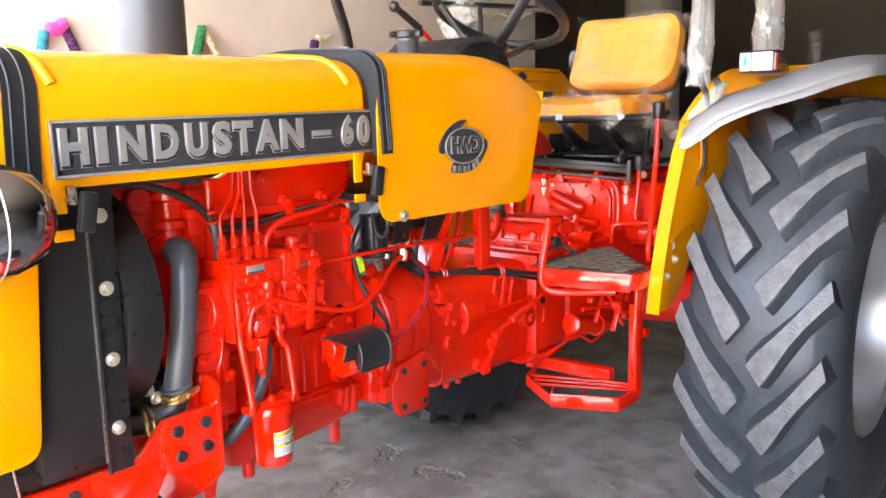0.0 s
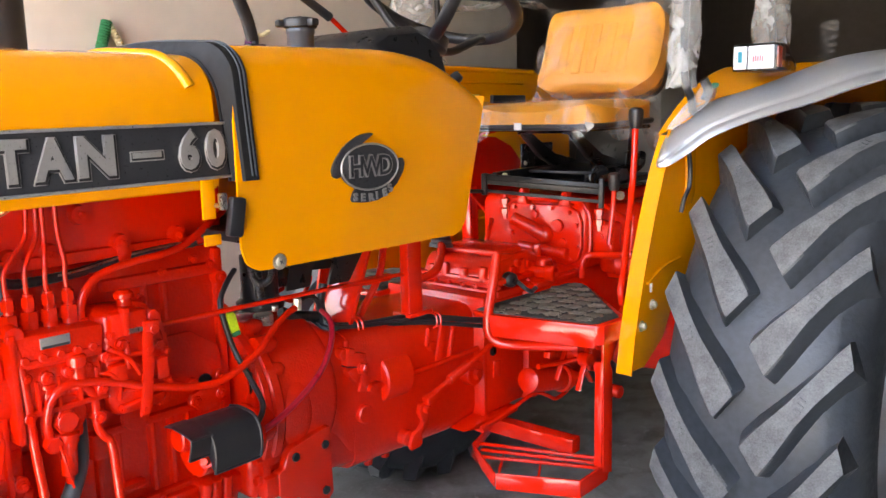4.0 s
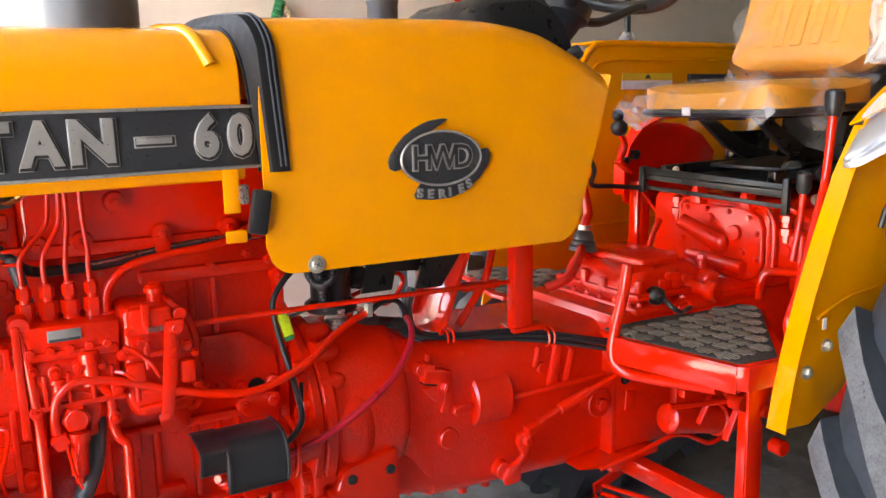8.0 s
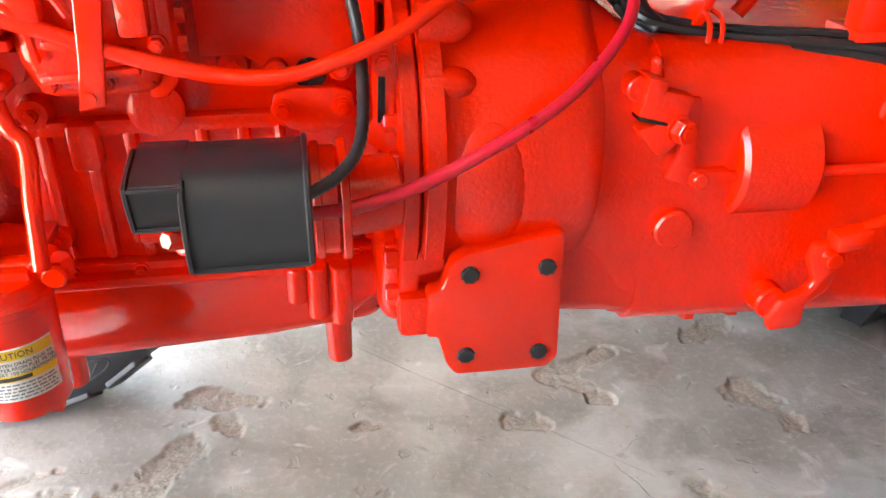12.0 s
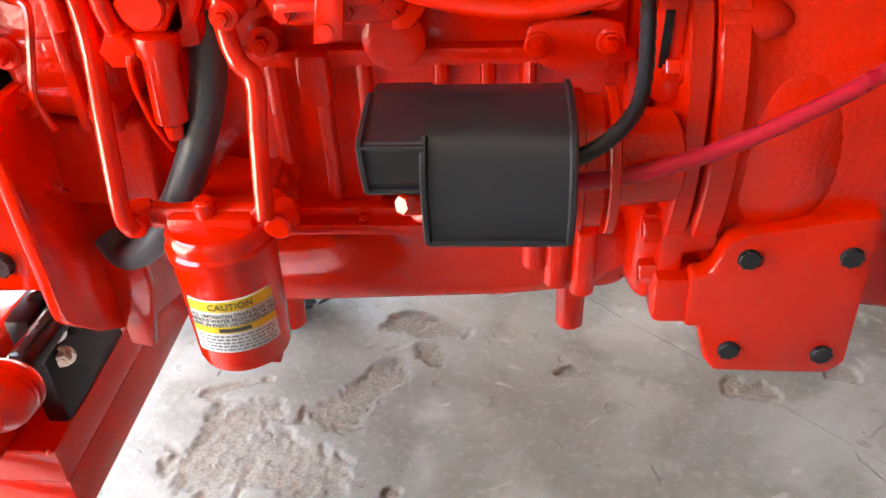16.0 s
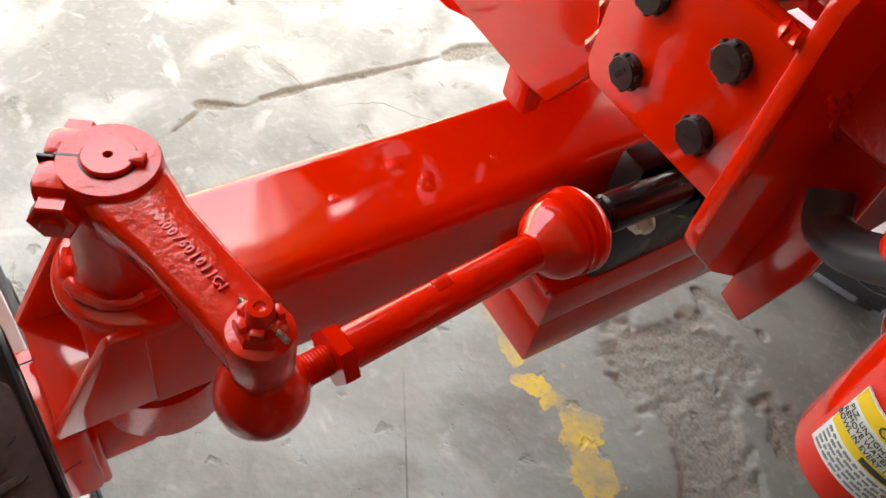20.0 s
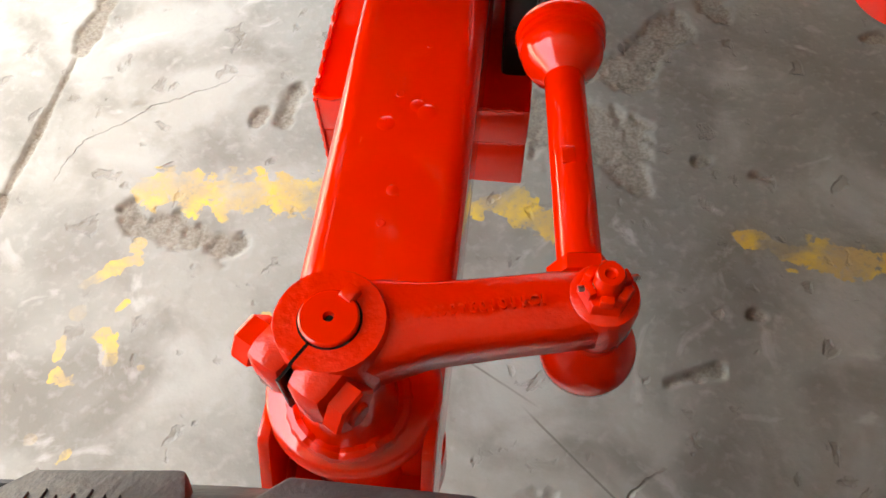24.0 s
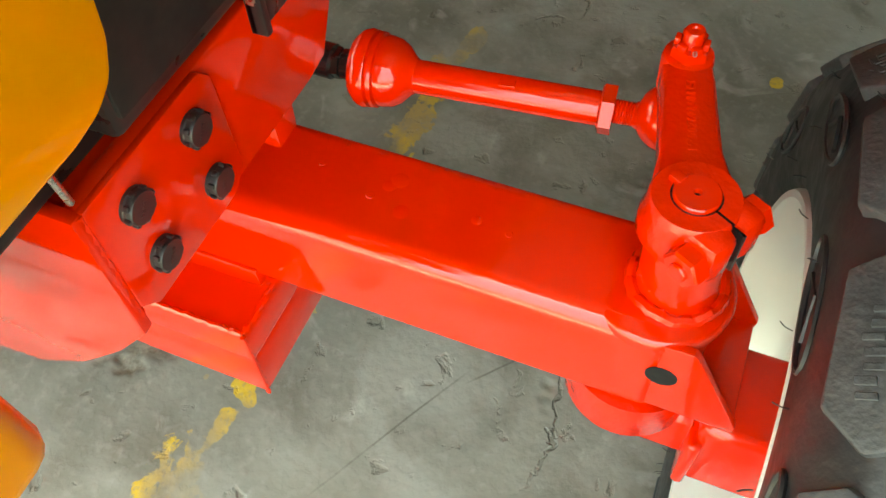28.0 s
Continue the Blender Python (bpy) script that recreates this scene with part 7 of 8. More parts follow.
part("oil_pipe", Shape().tube([(1.905, 0.05, 1.14), (1.86, 0.03, 1.10), (1.83, 0.01, 1.06), (1.84, -0.02, 1.045), (1.90, -0.05, 1.042)], 0.009, 10), RED, hyd)
part("oil_pipe", Shape().tube([(1.955, -0.322, 1.21), (1.965, -0.34, 1.20), (2.0, -0.37, 1.17), (2.04, -0.39, 1.15)], 0.007, 10), RED, hyd)
part("oil_pipe", Shape().tube([(1.905, -0.295, 0.985), (1.905, -0.297, 1.03), (1.915, -0.305, 1.05), (1.925, -0.335, 1.057), (1.935, -0.40, 1.062), (1.945, -0.44, 1.066)], 0.010, 10), RED, hyd)
part("lift_side_case", Shape().box((2.20, CY - 0.25, 1.07), (0.24, 0.14, 0.24), 0.02), CAST, hyd)
part("lift_shaft", Shape().cyl((2.00, -0.36, 1.02), (2.02, -0.46, 1.02), 0.034), CAST, hyd)
part("case_roof", Shape().box((1.82, CY, 0.995), (0.26, 0.40, 0.02), 0.006), CAST, hyd)
# pedal post, wiring bundle
post = part("pedal_post", Shape().box((1.248, -0.205, 1.14), (0.050, 0.030, 0.31), 0.004).box((1.262, -0.195, 0.992), (0.085, 0.06, 0.012), 0.003), RED, tractor, "red upright pedal post")
part("foot_plate", Shape().slab([(1.10, 1.20), (1.06, 1.02), (1.115, 0.995), (1.215, 1.20)], CY + 0.02, CY + 0.03, "y", 0.003).box((1.10, CY - 0.03, 1.08), (0.012, 0.14, 0.19), 0.003, (0, 22, 0)), RED, tractor, "red sloping heel plate")
part("pedal_strut", Shape().box((1.18, -0.15, 1.085), (0.09, 0.02, 0.018), 0.003).tube([(1.13, -0.14, 1.0), (1.19, -0.15, 1.09), (1.22, -0.14, 1.16)], 0.009, 8), RED, post)
bundle = part("cable_bundle", Shape().tube([(0.99, -0.125, 1.022), (1.005, -0.140, 1.007), (1.025, -0.158, 0.997), (1.08, -0.178, 0.990), (1.15, -0.192, 0.986), (1.25, -0.210, 0.977), (1.33, -0.226, 0.966), (1.40, -0.248, 0.951), (1.47, -0.270, 0.94)], 0.0072, 10, 14, 0.06), BLACK, tractor, "bundle of black cables along the gearbox")
for k, (dy, dz) in enumerate(((-0.009, 0.007), (0.003, 0.011), (-0.010, -0.005))):
    part("cable", Shape().tube([(0.995, -0.125 + dy, 1.016 + dz), (1.02, -0.160 + dy, 0.995 + dz), (1.10, -0.184 + dy, 0.984 + dz), (1.22, -0.208 + dy, 0.976 + dz + 0.004 * math.sin(k)), (1.32, -0.230 + dy, 0.962 + dz), (1.40, -0.254 + dy, 0.944 + dz), (1.48, -0.275 + dy, 0.925 + dz)], 0.0054, 8, 14, 0.05), BLACK, bundle)
for x, y, z in ((1.070, -0.198, 0.991), (1.300, -0.240, 0.966)):
    for k in (0, 0.014):
        part("cable_clip", Shape().tube([(x + k, y + 0.033, z - 0.020), (x + k - 0.002, y + 0.002, z - 0.014), (x + k, y - 0.003, z + 0.002), (x + k + 0.001, y + 0.006, z + 0.018), (x + k + 0.002, y + 0.030, z + 0.021)], 0.0030, 6, 4), RED, bundle)
# steering unit under the tank cover
unit = part("steering_unit", Shape().lathe([(0, 0), (0.030, 0), (0.050, 0.006), (0.052, 0.02), (0.040, 0.03), (0.040, 0.12), (0, 0.12)], (0.838, -0.145, 1.075), (0, 0, 1), 24), SATIN_BLACK, tractor, "black steering unit and brackets under the tank")
part("unit_block", Shape().box((0.865, -0.13, 1.145), (0.085, 0.06, 0.045), 0.006, (0, 14, 0)), GLOSS_BLACK, unit)
part("unit_bolt", Shape().hexa((0.838, -0.19, 1.080), (0, -0.3, 1), 0.016, 0.012), STEEL, unit)
part("tank_bracket", Shape().slab([(0.925, 1.225), (0.995, 1.225), (0.965, 1.105), (0.898, 1.105)], -0.160, -0.150, "y", 0.002), SATIN_BLACK, unit)
part("tank_bracket", Shape().slab([(1.055, 1.225), (1.165, 1.225), (1.075, 1.100), (1.012, 1.102)], -0.170, -0.160, "y", 0.002), SATIN_BLACK, unit)
part("cross_strap", Shape().box((1.00, -0.14, 1.150), (0.16, 0.012, 0.026), 0.002, (0, 4, 0)), SATIN_BLACK, unit)
part("coil_hose", Shape().tube([(0.762, -0.22, 1.21), (0.765, -0.225, 1.17), (0.785, -0.225, 1.150), (0.812, -0.222, 1.162), (0.818, -0.22, 1.215)], 0.0068, 10, 14, 0.10), BLACK, unit)
part("down_hose", Shape().tube([(0.800, -0.19, 1.19), (0.803, -0.19, 1.14), (0.815, -0.18, 1.09)], 0.010, 10, 14, 0.08), BLACK, unit)
part("loom_trunk", Shape().tube([(0.885, -0.15, 1.060), (0.925, -0.15, 1.044), (0.975, -0.145, 1.032), (1.01, -0.14, 1.024)], 0.0115, 12, 14, 0.06), BLACK, unit)
part("loom_loop", Shape().tube([(0.905, -0.155, 1.053), (0.935, -0.155, 1.078), (0.975, -0.15, 1.080), (0.995, -0.15, 1.056), (1.00, -0.15, 1.014), (1.02, -0.165, 0.992)], 0.006, 8), BLACK, unit)
part("loom_drop", Shape().tube([(1.02, -0.14, 1.10), (1.008, -0.14, 1.056), (1.012, -0.15, 1.014), (1.03, -0.17, 0.994)], 0.0105, 10), BLACK, unit)
part("return_pipe", Shape().tube([(0.90, -0.10, 1.088), (0.95, -0.10, 1.105), (1.00, -0.10, 1.125), (1.03, -0.08, 1.10), (1.00, -0.07, 1.055), (0.95, -0.07, 1.068)], 0.005, 8), RED, unit)
part("tank_floor", Shape().box((1.0, CY, 1.262), (0.62, 0.50, 0.02), 0.004), SATIN_BLACK, tractor, "black tray under the tank")
part("hood_stay", Shape().box((0.40, CY + 0.09, 1.46), (0.95, 0.26, 0.015), 0.004), SATIN_BLACK, tractor)
for x, z in ((0.628, 1.318), (-0.075, 1.318)):
    latch = part("latch", Shape().box((x + 0.010, -0.366, z - 0.005), (0.030, 0.018, 0.070), 0.005, (0, 10, 0)), BLACK, tractor, "black rubber bonnet latch")
    part("latch_bracket", Shape().box((x - 0.024, -0.336, z + 0.03), (0.026, 0.006, 0.075), 0.002).box((x - 0.020, -0.336, z - 0.045), (0.034, 0.006, 0.020), 0.002), YELLOW, latch)
    part("latch_hook", Shape().box((x - 0.012, -0.362, z + 0.024), (0.014, 0.012, 0.030), 0.003).cyl((x - 0.012, -0.362, z + 0.016), (x - 0.012, -0.34, z + 0.016), 0.004), STEEL, latch)

# ---- footboard, step, levers ----
FB = [(1.412, -0.318), (1.475, -0.590), (1.490, -0.606), (1.585, -0.612), (1.605, -0.604), (1.865, -0.345), (1.865, -0.255), (1.425, -0.255)]
platform = part("footboard", Shape().slab(FB, 0.962, 0.972, "z", 0.002), RED, tractor, "red footboard with patterned rubber mat")
part("board_skirt", Shape().slab([(1.405, -0.316), (1.470, -0.598), (1.482, -0.594), (1.418, -0.314)], 0.918, 0.974, "z", 0.002), RED, platform)
part("board_skirt", Shape().slab([(1.472, -0.596), (1.486, -0.614), (1.588, -0.620), (1.590, -0.610), (1.490, -0.603)], 0.925, 0.974, "z", 0.002), RED, platform)
part("rubber_mat", Shape().slab([(1.432, -0.325), (1.488, -0.578), (1.498, -0.590), (1.585, -0.598), (1.855, -0.340), (1.855, -0.262), (1.436, -0.262)], 0.972, 0.976, "z", 0.001), MAT_DARK, platform)


def in_poly(x, y, poly):
    c = False
    for (x1, y1), (x2, y2) in zip(poly, poly[1:] + poly[:1]):
        if (y1 > y) != (y2 > y) and x < (x2 - x1) * (y - y1) / (y2 - y1) + x1:
            c = not c
    return c


def mat_tile(flip):
    """A ribbed pad of the mat with notched corners."""
    s = Shape()
    for i in range(4):
        c = (-0.0135 + 0.009 * i)
        s.box((c, 0, 0.0015) if not flip else (0, c, 0.0015), (0.006, 0.038, 0.004) if not flip else (0.038, 0.006, 0.004), 0.0012, seg=1)
    for a, b in ((-1, 0), (1, 0), (0, 1), (0, -1)):
        s.box((0.021 * a, 0.021 * b, 0.0012), (0.007, 0.012, 0.003) if a else (0.012, 0.007, 0.003), 0.001, seg=1)
    return mesh_of("mat_pad", s, MATBOARD, 60)


PADS = [mat_tile(0), mat_tile(1)]
MAT = [(1.445, -0.330), (1.497, -0.572), (1.582, -0.585), (1.845, -0.338), (1.845, -0.270), (1.446, -0.270)]
for i in range(10):
    for j in range(9):
        x, y = 1.452 + 0.048 * i + 0.004 * (j % 2), -0.592 + 0.046 * j
        if in_poly(x, y, MAT):
            ob = new("mat_pad", PADS[(i + j) % 2])
            ob.parent = platform
            ob.matrix_local = pose(x, y, 0.976, 0, 0, 2 * math.sin(7 * i + 3 * j))
            if (3 * i + 5 * j) % 11 == 4:
                part("mat_stud", Shape().lathe([(0, 0), (0.016, 0), (0.014, 0.006), (0, 0.0065)], (x + 0.022, y + 0.021, 0.9755), (0, 0, 1), 18), MATBOARD, platform)
rail = part("foot_rail", Shape().tube([(1.446, -0.322, 1.128), (1.436, -0.319, 1.06), (1.418, -0.316, 0.985), (1.412, -0.318, 0.930), (1.420, -0.340, 0.902), (1.436, -0.385, 0.898), (1.455, -0.46, 0.905), (1.475, -0.55, 0.915)], 0.0125, 14, 8), RED, tractor, "bent red foot guard rail")
part("rail_tongue", Shape().slab([(1.445, 1.128), (1.515, 1.118), (1.520, 1.112), (1.445, 1.106)], -0.326, -0.318, "y", 0.002), RED, rail)
part("step_hanger", Shape().slab([(1.500, 0.935), (1.570, 0.925), (1.566, 0.905), (1.536, 0.868), (1.548, 0.845), (1.552, 0.575), (1.508, 0.590), (1.503, 0.86)], -0.604, -0.597, "y", 0.002).box((1.5055, -0.590, 0.735), (0.006, 0.022, 0.28), 0.002), RED, tractor, "red hanger of the lower step")
STEP = [(1.580, -0.200), (1.420, -0.255), (1.312, -0.410), (1.405, -0.598), (1.535, -0.600), (1.600, -0.530)]
step = part("step", Shape().slab([(1.312, -0.413), (1.320, -0.418), (1.411, -0.594), (1.540, -0.594), (1.536, -0.602), (1.403, -0.602)], 0.560, 0.604, "z", 0.002), RED, tractor, "red slatted boarding step")
for (x0, y0), (x1, y1), h in ((STEP[1], STEP[2], 0.036), (STEP[0], STEP[1], 0.026), (STEP[4], STEP[5], 0.030)):
    part("step_rim", Shape().box(((x0 + x1) / 2, (y0 + y1) / 2, 0.604 - h / 2), (math.hypot(x1 - x0, y1 - y0) + 0.004, 0.006, h), 0.0015, (0, 0, math.degrees(math.atan2(y1 - y0, x1 - x0)))), RED, step)
for (x0, y0), (x1, y1) in (((1.440, -0.262), (1.566, -0.592)), ((1.376, -0.320), (1.505, -0.592)), ((1.410, -0.290), (1.535, -0.592))):
    part("step_slat", Shape().box(((x0 + x1) / 2, (y0 + y1) / 2, 0.600), (math.hypot(x1 - x0, y1 - y0), 0.012, 0.007), 0.0015, (0, 0, math.degrees(math.atan2(y1 - y0, x1 - x0)))), RED, step)
for (x0, y0), (x1, y1) in (((1.366, -0.505), (1.475, -0.440)), ((1.345, -0.40), (1.425, -0.355))):
    part("step_cross", Shape().box(((x0 + x1) / 2, (y0 + y1) / 2, 0.592), (math.hypot(x1 - x0, y1 - y0), 0.006, 0.014), 0.001, (0, 0, math.degrees(math.atan2(y1 - y0, x1 - x0)))), RED, step)
arm_bar = part("step_arm", Shape().box((1.560, -0.34, 0.612), (0.042, 0.30, 0.042), 0.004, (0, 0, 2)), RED, step)
part("arm_clamp", Shape().box((1.540, -0.215, 0.628), (0.09, 0.035, 0.055), 0.006), RED, arm_bar)
for x in (1.515, 1.565):
    place("bolt", BOLT_S, arm_bar, (x, -0.215, 0.657), (0, 0, 1))

lever = part("position_lever", Shape().tube([(1.884, -0.476, 1.440), (1.876, -0.478, 1.36), (1.862, -0.482, 1.285), (1.82, -0.498, 1.22), (1.76, -0.522, 1.14), (1.705, -0.545, 1.07), (1.676, -0.556, 1.045), (1.662, -0.560, 1.02), (1.668, -0.562, 0.985)], 0.0095, 12), RED, tractor, "red bent hand lever with black knob")
part("lever_knob", Shape().lathe([(0, 0), (0.014, 0), (0.019, 0.012), (0.0215, 0.042), (0.0205, 0.052), (0.014, 0.058), (0, 0.059)], (1.884, -0.476, 1.432), (0.05, 0, 1), 20), BLACK, lever)
lever2 = part("draft_lever", Shape().tube([(1.905, -0.40, 1.27), (1.90, -0.40, 1.20), (1.88, -0.40, 1.10)], 0.008, 10), RED, tractor, "short red hand lever with black knob")
part("lever_knob", Shape().lathe([(0, 0), (0.012, 0), (0.017, 0.012), (0.018, 0.045), (0.012, 0.052), (0, 0.053)], (1.905, -0.40, 1.255), (0, 0, 1), 18), BLACK, lever2)
place("bolt", BOLT_Z, lever2, (2.005, -0.365, 1.230), (-0.7, -0.7, 0))

# black quadrant bar
bar = part("cross_bar", Shape().tube([(1.745, -0.050, 1.285), (1.882, -0.368, 1.262)], 0.004, 6, 0), SATIN_BLACK, tractor, "black channel bar across the hydraulic cover")
a, b = Vector((1.745, -0.050, 1.272)), Vector((1.884, -0.371, 1.247))
q = math.degrees(math.atan2(b.y - a.y, b.x - a.x))
for dz, w in ((0.014, 0.032), (-0.022, 0.010)):
    part("bar_flat", Shape().box((a + b) / 2 + Vector((0, 0, dz)), ((b - a).length, 0.006, w), 0.001, (0, 4.9, q)), SATIN_BLACK, bar)
for p, h in ((a, 0.065), (b, 0.085)):
    part("bar_end", Shape().box(p, (0.014, 0.03, h), 0.002, (0, 0, q)), SATIN_BLACK, bar)
part("cable_to_bar", Shape().tube([(1.56, -0.02, 1.43), (1.55, -0.03, 1.38), (1.58, -0.05, 1.31), (1.60, -0.02, 1.265), (1.66, -0.03, 1.258), (1.745, -0.055, 1.250)], 0.006, 8), BLACK, bar)

# ---- seat ----
def cushion(w, d, h, puff, n=18):
    """A padded block: rounded, bellied on top."""
    s = Shape()
    t = bmesh.new()
    bmesh.ops.create_cube(t, size=1)
    bmesh.ops.subdivide_edges(t, edges=t.edges[:], cuts=n, use_grid_fill=True)
    for v in t.verts:
        x, y, z = v.co * 2
        k = 5.0
        m = (abs(x) ** k + abs(y) ** k) ** (1 / k)
        big = max(abs(x), abs(y), 1e-6)
        x, y = x * big / max(m, 1e-6), y * big / max(m, 1e-6)
        edge = max(0, 1 - max(abs(x), abs(y)) ** 6) ** 0.5
        zz = z * (0.55 + 0.45 * edge) + (puff * edge if z > 0 else 0)
        v.co = Vector((x * w / 2, y * d / 2, zz * h / 2))
    return s._take(t)


seat = part("seat_cushion", cushion(0.42, 0.45, 0.075, 0.25), VINYL, tractor, "ochre vinyl seat cushion in clear plastic film")
seat.matrix_local = pose(2.02, -0.155, 1.470, 0, -2, 0)
part("cushion_edge", Shape().tube([(0.21 * max(-1, min(1, 1.25 * math.cos(a))), 0.225 * max(-1, min(1, 1.25 * math.sin(a))), -0.024) for a in [i * math.pi / 16 for i in range(32)]], 0.009, 8, 2, closed=True), BLACK, seat)
part("white_tag", Shape().box((-0.222, 0.02, -0.020), (0.004, 0.026, 0.021), 0.001), PAPER, seat)
film = shell("plastic_film", lambda u, v: (
    (0.228 + 0.012 * math.sin(9 * v + 5 * u) + (0.034 * v ** 3 if u < 0.5 else 0)) * (u * 2 - 1), (0.240 + 0.014 * math.sin(11 * u + 3)) * (v * 2 - 1),
    0.050 + 0.006 * math.sin(13 * u + 7 * v) - 0.115 * (1 + 0.9 * max(0, u - 0.35) * max(0, 1 - 2.2 * v)) * max(0, max(abs(u * 2 - 1), abs(v * 2 - 1)) - 0.86) / 0.14 * (0.55 + 0.45 * math.sin(6 * u + 9 * (1 - v)) ** 2)), 40, 40, FILM, seat, 0, "crinkled clear plastic film")
back = part("seat_back", cushion(0.30, 0.44, 0.09, 0.35), VINYL, tractor, "ochre vinyl backrest in clear plastic film")
back.matrix_local = pose(2.245, -0.163, 1.672, 0, -69, 0)
for i in range(-2, 3):
    part("stitch_channel", Shape().box((-0.01, i * 0.055, 0.057 - 0.001 * abs(i)), (0.17, 0.036, 0.014), 0.006, seg=3), VINYL, back)
part("stitch_border", Shape().tube([(0.10 * max(-1, min(1, 1.2 * math.cos(a))) - 0.01, 0.155 * max(-1, min(1, 1.2 * math.sin(a))), 0.049) for a in [i * math.pi / 16 for i in range(32)]], 0.005, 8, 2, closed=True), VINYL, back)
part("back_shell", cushion(0.30, 0.44, 0.05, 0.0).move(Matrix.Translation((0, 0, -0.035))), BLACK, back)
for y in (-0.09, 0.09):
    part("back_bracket", Shape().box((-0.20, y, -0.03), (0.14, 0.05, 0.012), 0.003), SATIN_BLACK, back)
film_back = shell("plastic_film", lambda u, v: (
    (0.168 + 0.012 * math.sin(9 * v + 5 * u)) * (u * 2 - 1) - 0.006, (0.234 + 0.014 * math.sin(11 * u + 3)) * (v * 2 - 1) - (0.03 * max(0, u - 0.85) / 0.15 if v < 0.2 else 0),
    0.073 + 0.006 * math.sin(13 * u + 9 * v) - 0.10 * max(0, max(abs(u * 2 - 1), abs(v * 2 - 1)) - 0.86) / 0.14 * (0.5 + 0.5 * math.sin(6 * u + 9 * (1 - v)) ** 2)), 40, 40, FILM, back, 0, "crinkled clear plastic film")
for ob in (film, film_back):
    ob.data.materials.append(MILKY)
    wide, deep = max(abs(v.co.x) for v in ob.data.vertices), max(abs(v.co.y) for v in ob.data.vertices)
    for f in ob.data.polygons:
        f.material_index = 1 if max(abs(f.center.x) / wide, abs(f.center.y) / deep) > 0.89 + 0.05 * math.sin(40 * f.center.x + 55 * f.center.y) else 0
base = part("seat_suspension", Shape().box((2.16, -0.15, 1.262), (0.44, 0.30, 0.020), 0.004), SATIN_BLACK, tractor, "black folding seat suspension")
part("base_plate", Shape().box((2.20, -0.13, 1.300), (0.34, 0.24, 0.010), 0.003, (0, -3, 0)), BLACK, base)
part("base_rail", Shape().box((2.10, -0.285, 1.288), (0.40, 0.022, 0.036), 0.004, (0, -2, 8)), GLOSS_BLACK, base)
part("base_rail", Shape().box((2.06, 0.0, 1.285), (0.36, 0.022, 0.034), 0.004, (0, -2, -6)), SATIN_BLACK, base)
part("hinge_tube", Shape().cyl((2.00, -0.30, 1.300), (2.14, -0.20, 1.320), 0.020).cyl((1.98, -0.31, 1.298), (2.0, -0.295, 1.30), 0.026), GLOSS_BLACK, base)
part("swivel_pipe", Shape().tube([(1.96, -0.30, 1.280), (2.00, -0.33, 1.292), (2.08, -0.35, 1.300), (2.16, -0.345, 1.315), (2.22, -0.32, 1.34)], 0.016, 10), GLOSS_BLACK, base)
part("cushion_stay", Shape().tube([(1.835, -0.11, 1.428), (1.86, -0.13, 1.430), (1.95, -0.19, 1.428)], 0.011, 10), GLOSS_BLACK, base)
part("cushion_arm", Shape().slab([(1.94, 1.440), (1.98, 1.440), (2.16, 1.345), (2.30, 1.315), (2.30, 1.275), (2.20, 1.285), (2.08, 1.335)], -0.215, -0.195, "y", 0.003), SATIN_BLACK, base)
part("cushion_arm", Shape().slab([(1.94, 1.440), (1.98, 1.440), (2.16, 1.345), (2.30, 1.315), (2.30, 1.275), (2.20, 1.285), (2.08, 1.335)], -0.03, -0.01, "y", 0.003), SATIN_BLACK, base)
part("cushion_pan", Shape().box((2.03, -0.155, 1.432), (0.37, 0.40, 0.012), 0.004), GLOSS_BLACK, base)
part("back_post", Shape().box((2.285, -0.15, 1.40), (0.035, 0.20, 0.26), 0.006, (0, 10, 0)), SATIN_BLACK, base)
part("height_knob", Shape().lathe([(0, 0), (0.016, 0), (0.020, 0.008), (0.018, 0.03), (0, 0.034)], (2.03, -0.345, 1.29), (-0.5, -0.8, 0.1), 18), BLACK, base)
for x, y in ((1.935, -0.295), (1.90, -0.01)):
    place("bolt", BOLT_Z, base, (x, y, 1.285), (-1, -0.4, 0.2)).scale = (0.7, 0.7, 0.7)

# ---- dash, steering wheel, fuel cap ----
secs = []
for x, hw, top, low in ((1.10, 0.13, 1.628, 1.58), (1.12, 0.15, 1.655, 1.58), (1.16, 0.16, 1.680, 1.58), (1.25, 0.168, 1.690, 1.58), (1.29, 0.170, 1.676, 1.575), (1.322, 0.172, 1.642, 1.57), (1.338, 0.172, 1.612, 1.56)):
    secs.append([(x, CY + hw * c * (1 if z else 1.05), top if z == 1 else (top - 0.018 if z == 0.5 else low)) for c, z in ((-1, 0), (-1, 0.5), (-0.86, 1), (0.86, 1), (1, 0.5), (1, 0))])
dash = part("dashboard_cowl", Shape().loft(secs), SATIN_BLACK, tractor, "black plastic dashboard cowl")
part("switch", Shape().lathe([(0, 0), (0.014, 0), (0.014, 0.020), (0.011, 0.026), (0, 0.027)], (1.288, CY - 0.235, 1.558), (0.6, -0.5, 0.6), 18), BLACK, dash)
SW = Vector((1.505, CY - 0.01, 1.780))
SWM = Matrix.Translation(SW) @ Matrix.Rotation(radians(24), 4, "Y")
wheel = part("steering_wheel", Shape().tube([(0.215 * math.cos(a), 0.215 * math.sin(a), 0) for a in [i * math.pi / 24 for i in range(48)]], 0.0165, 14, 1, closed=True), BLACK, tractor, "black steering wheel")
wheel.matrix_local = SWM
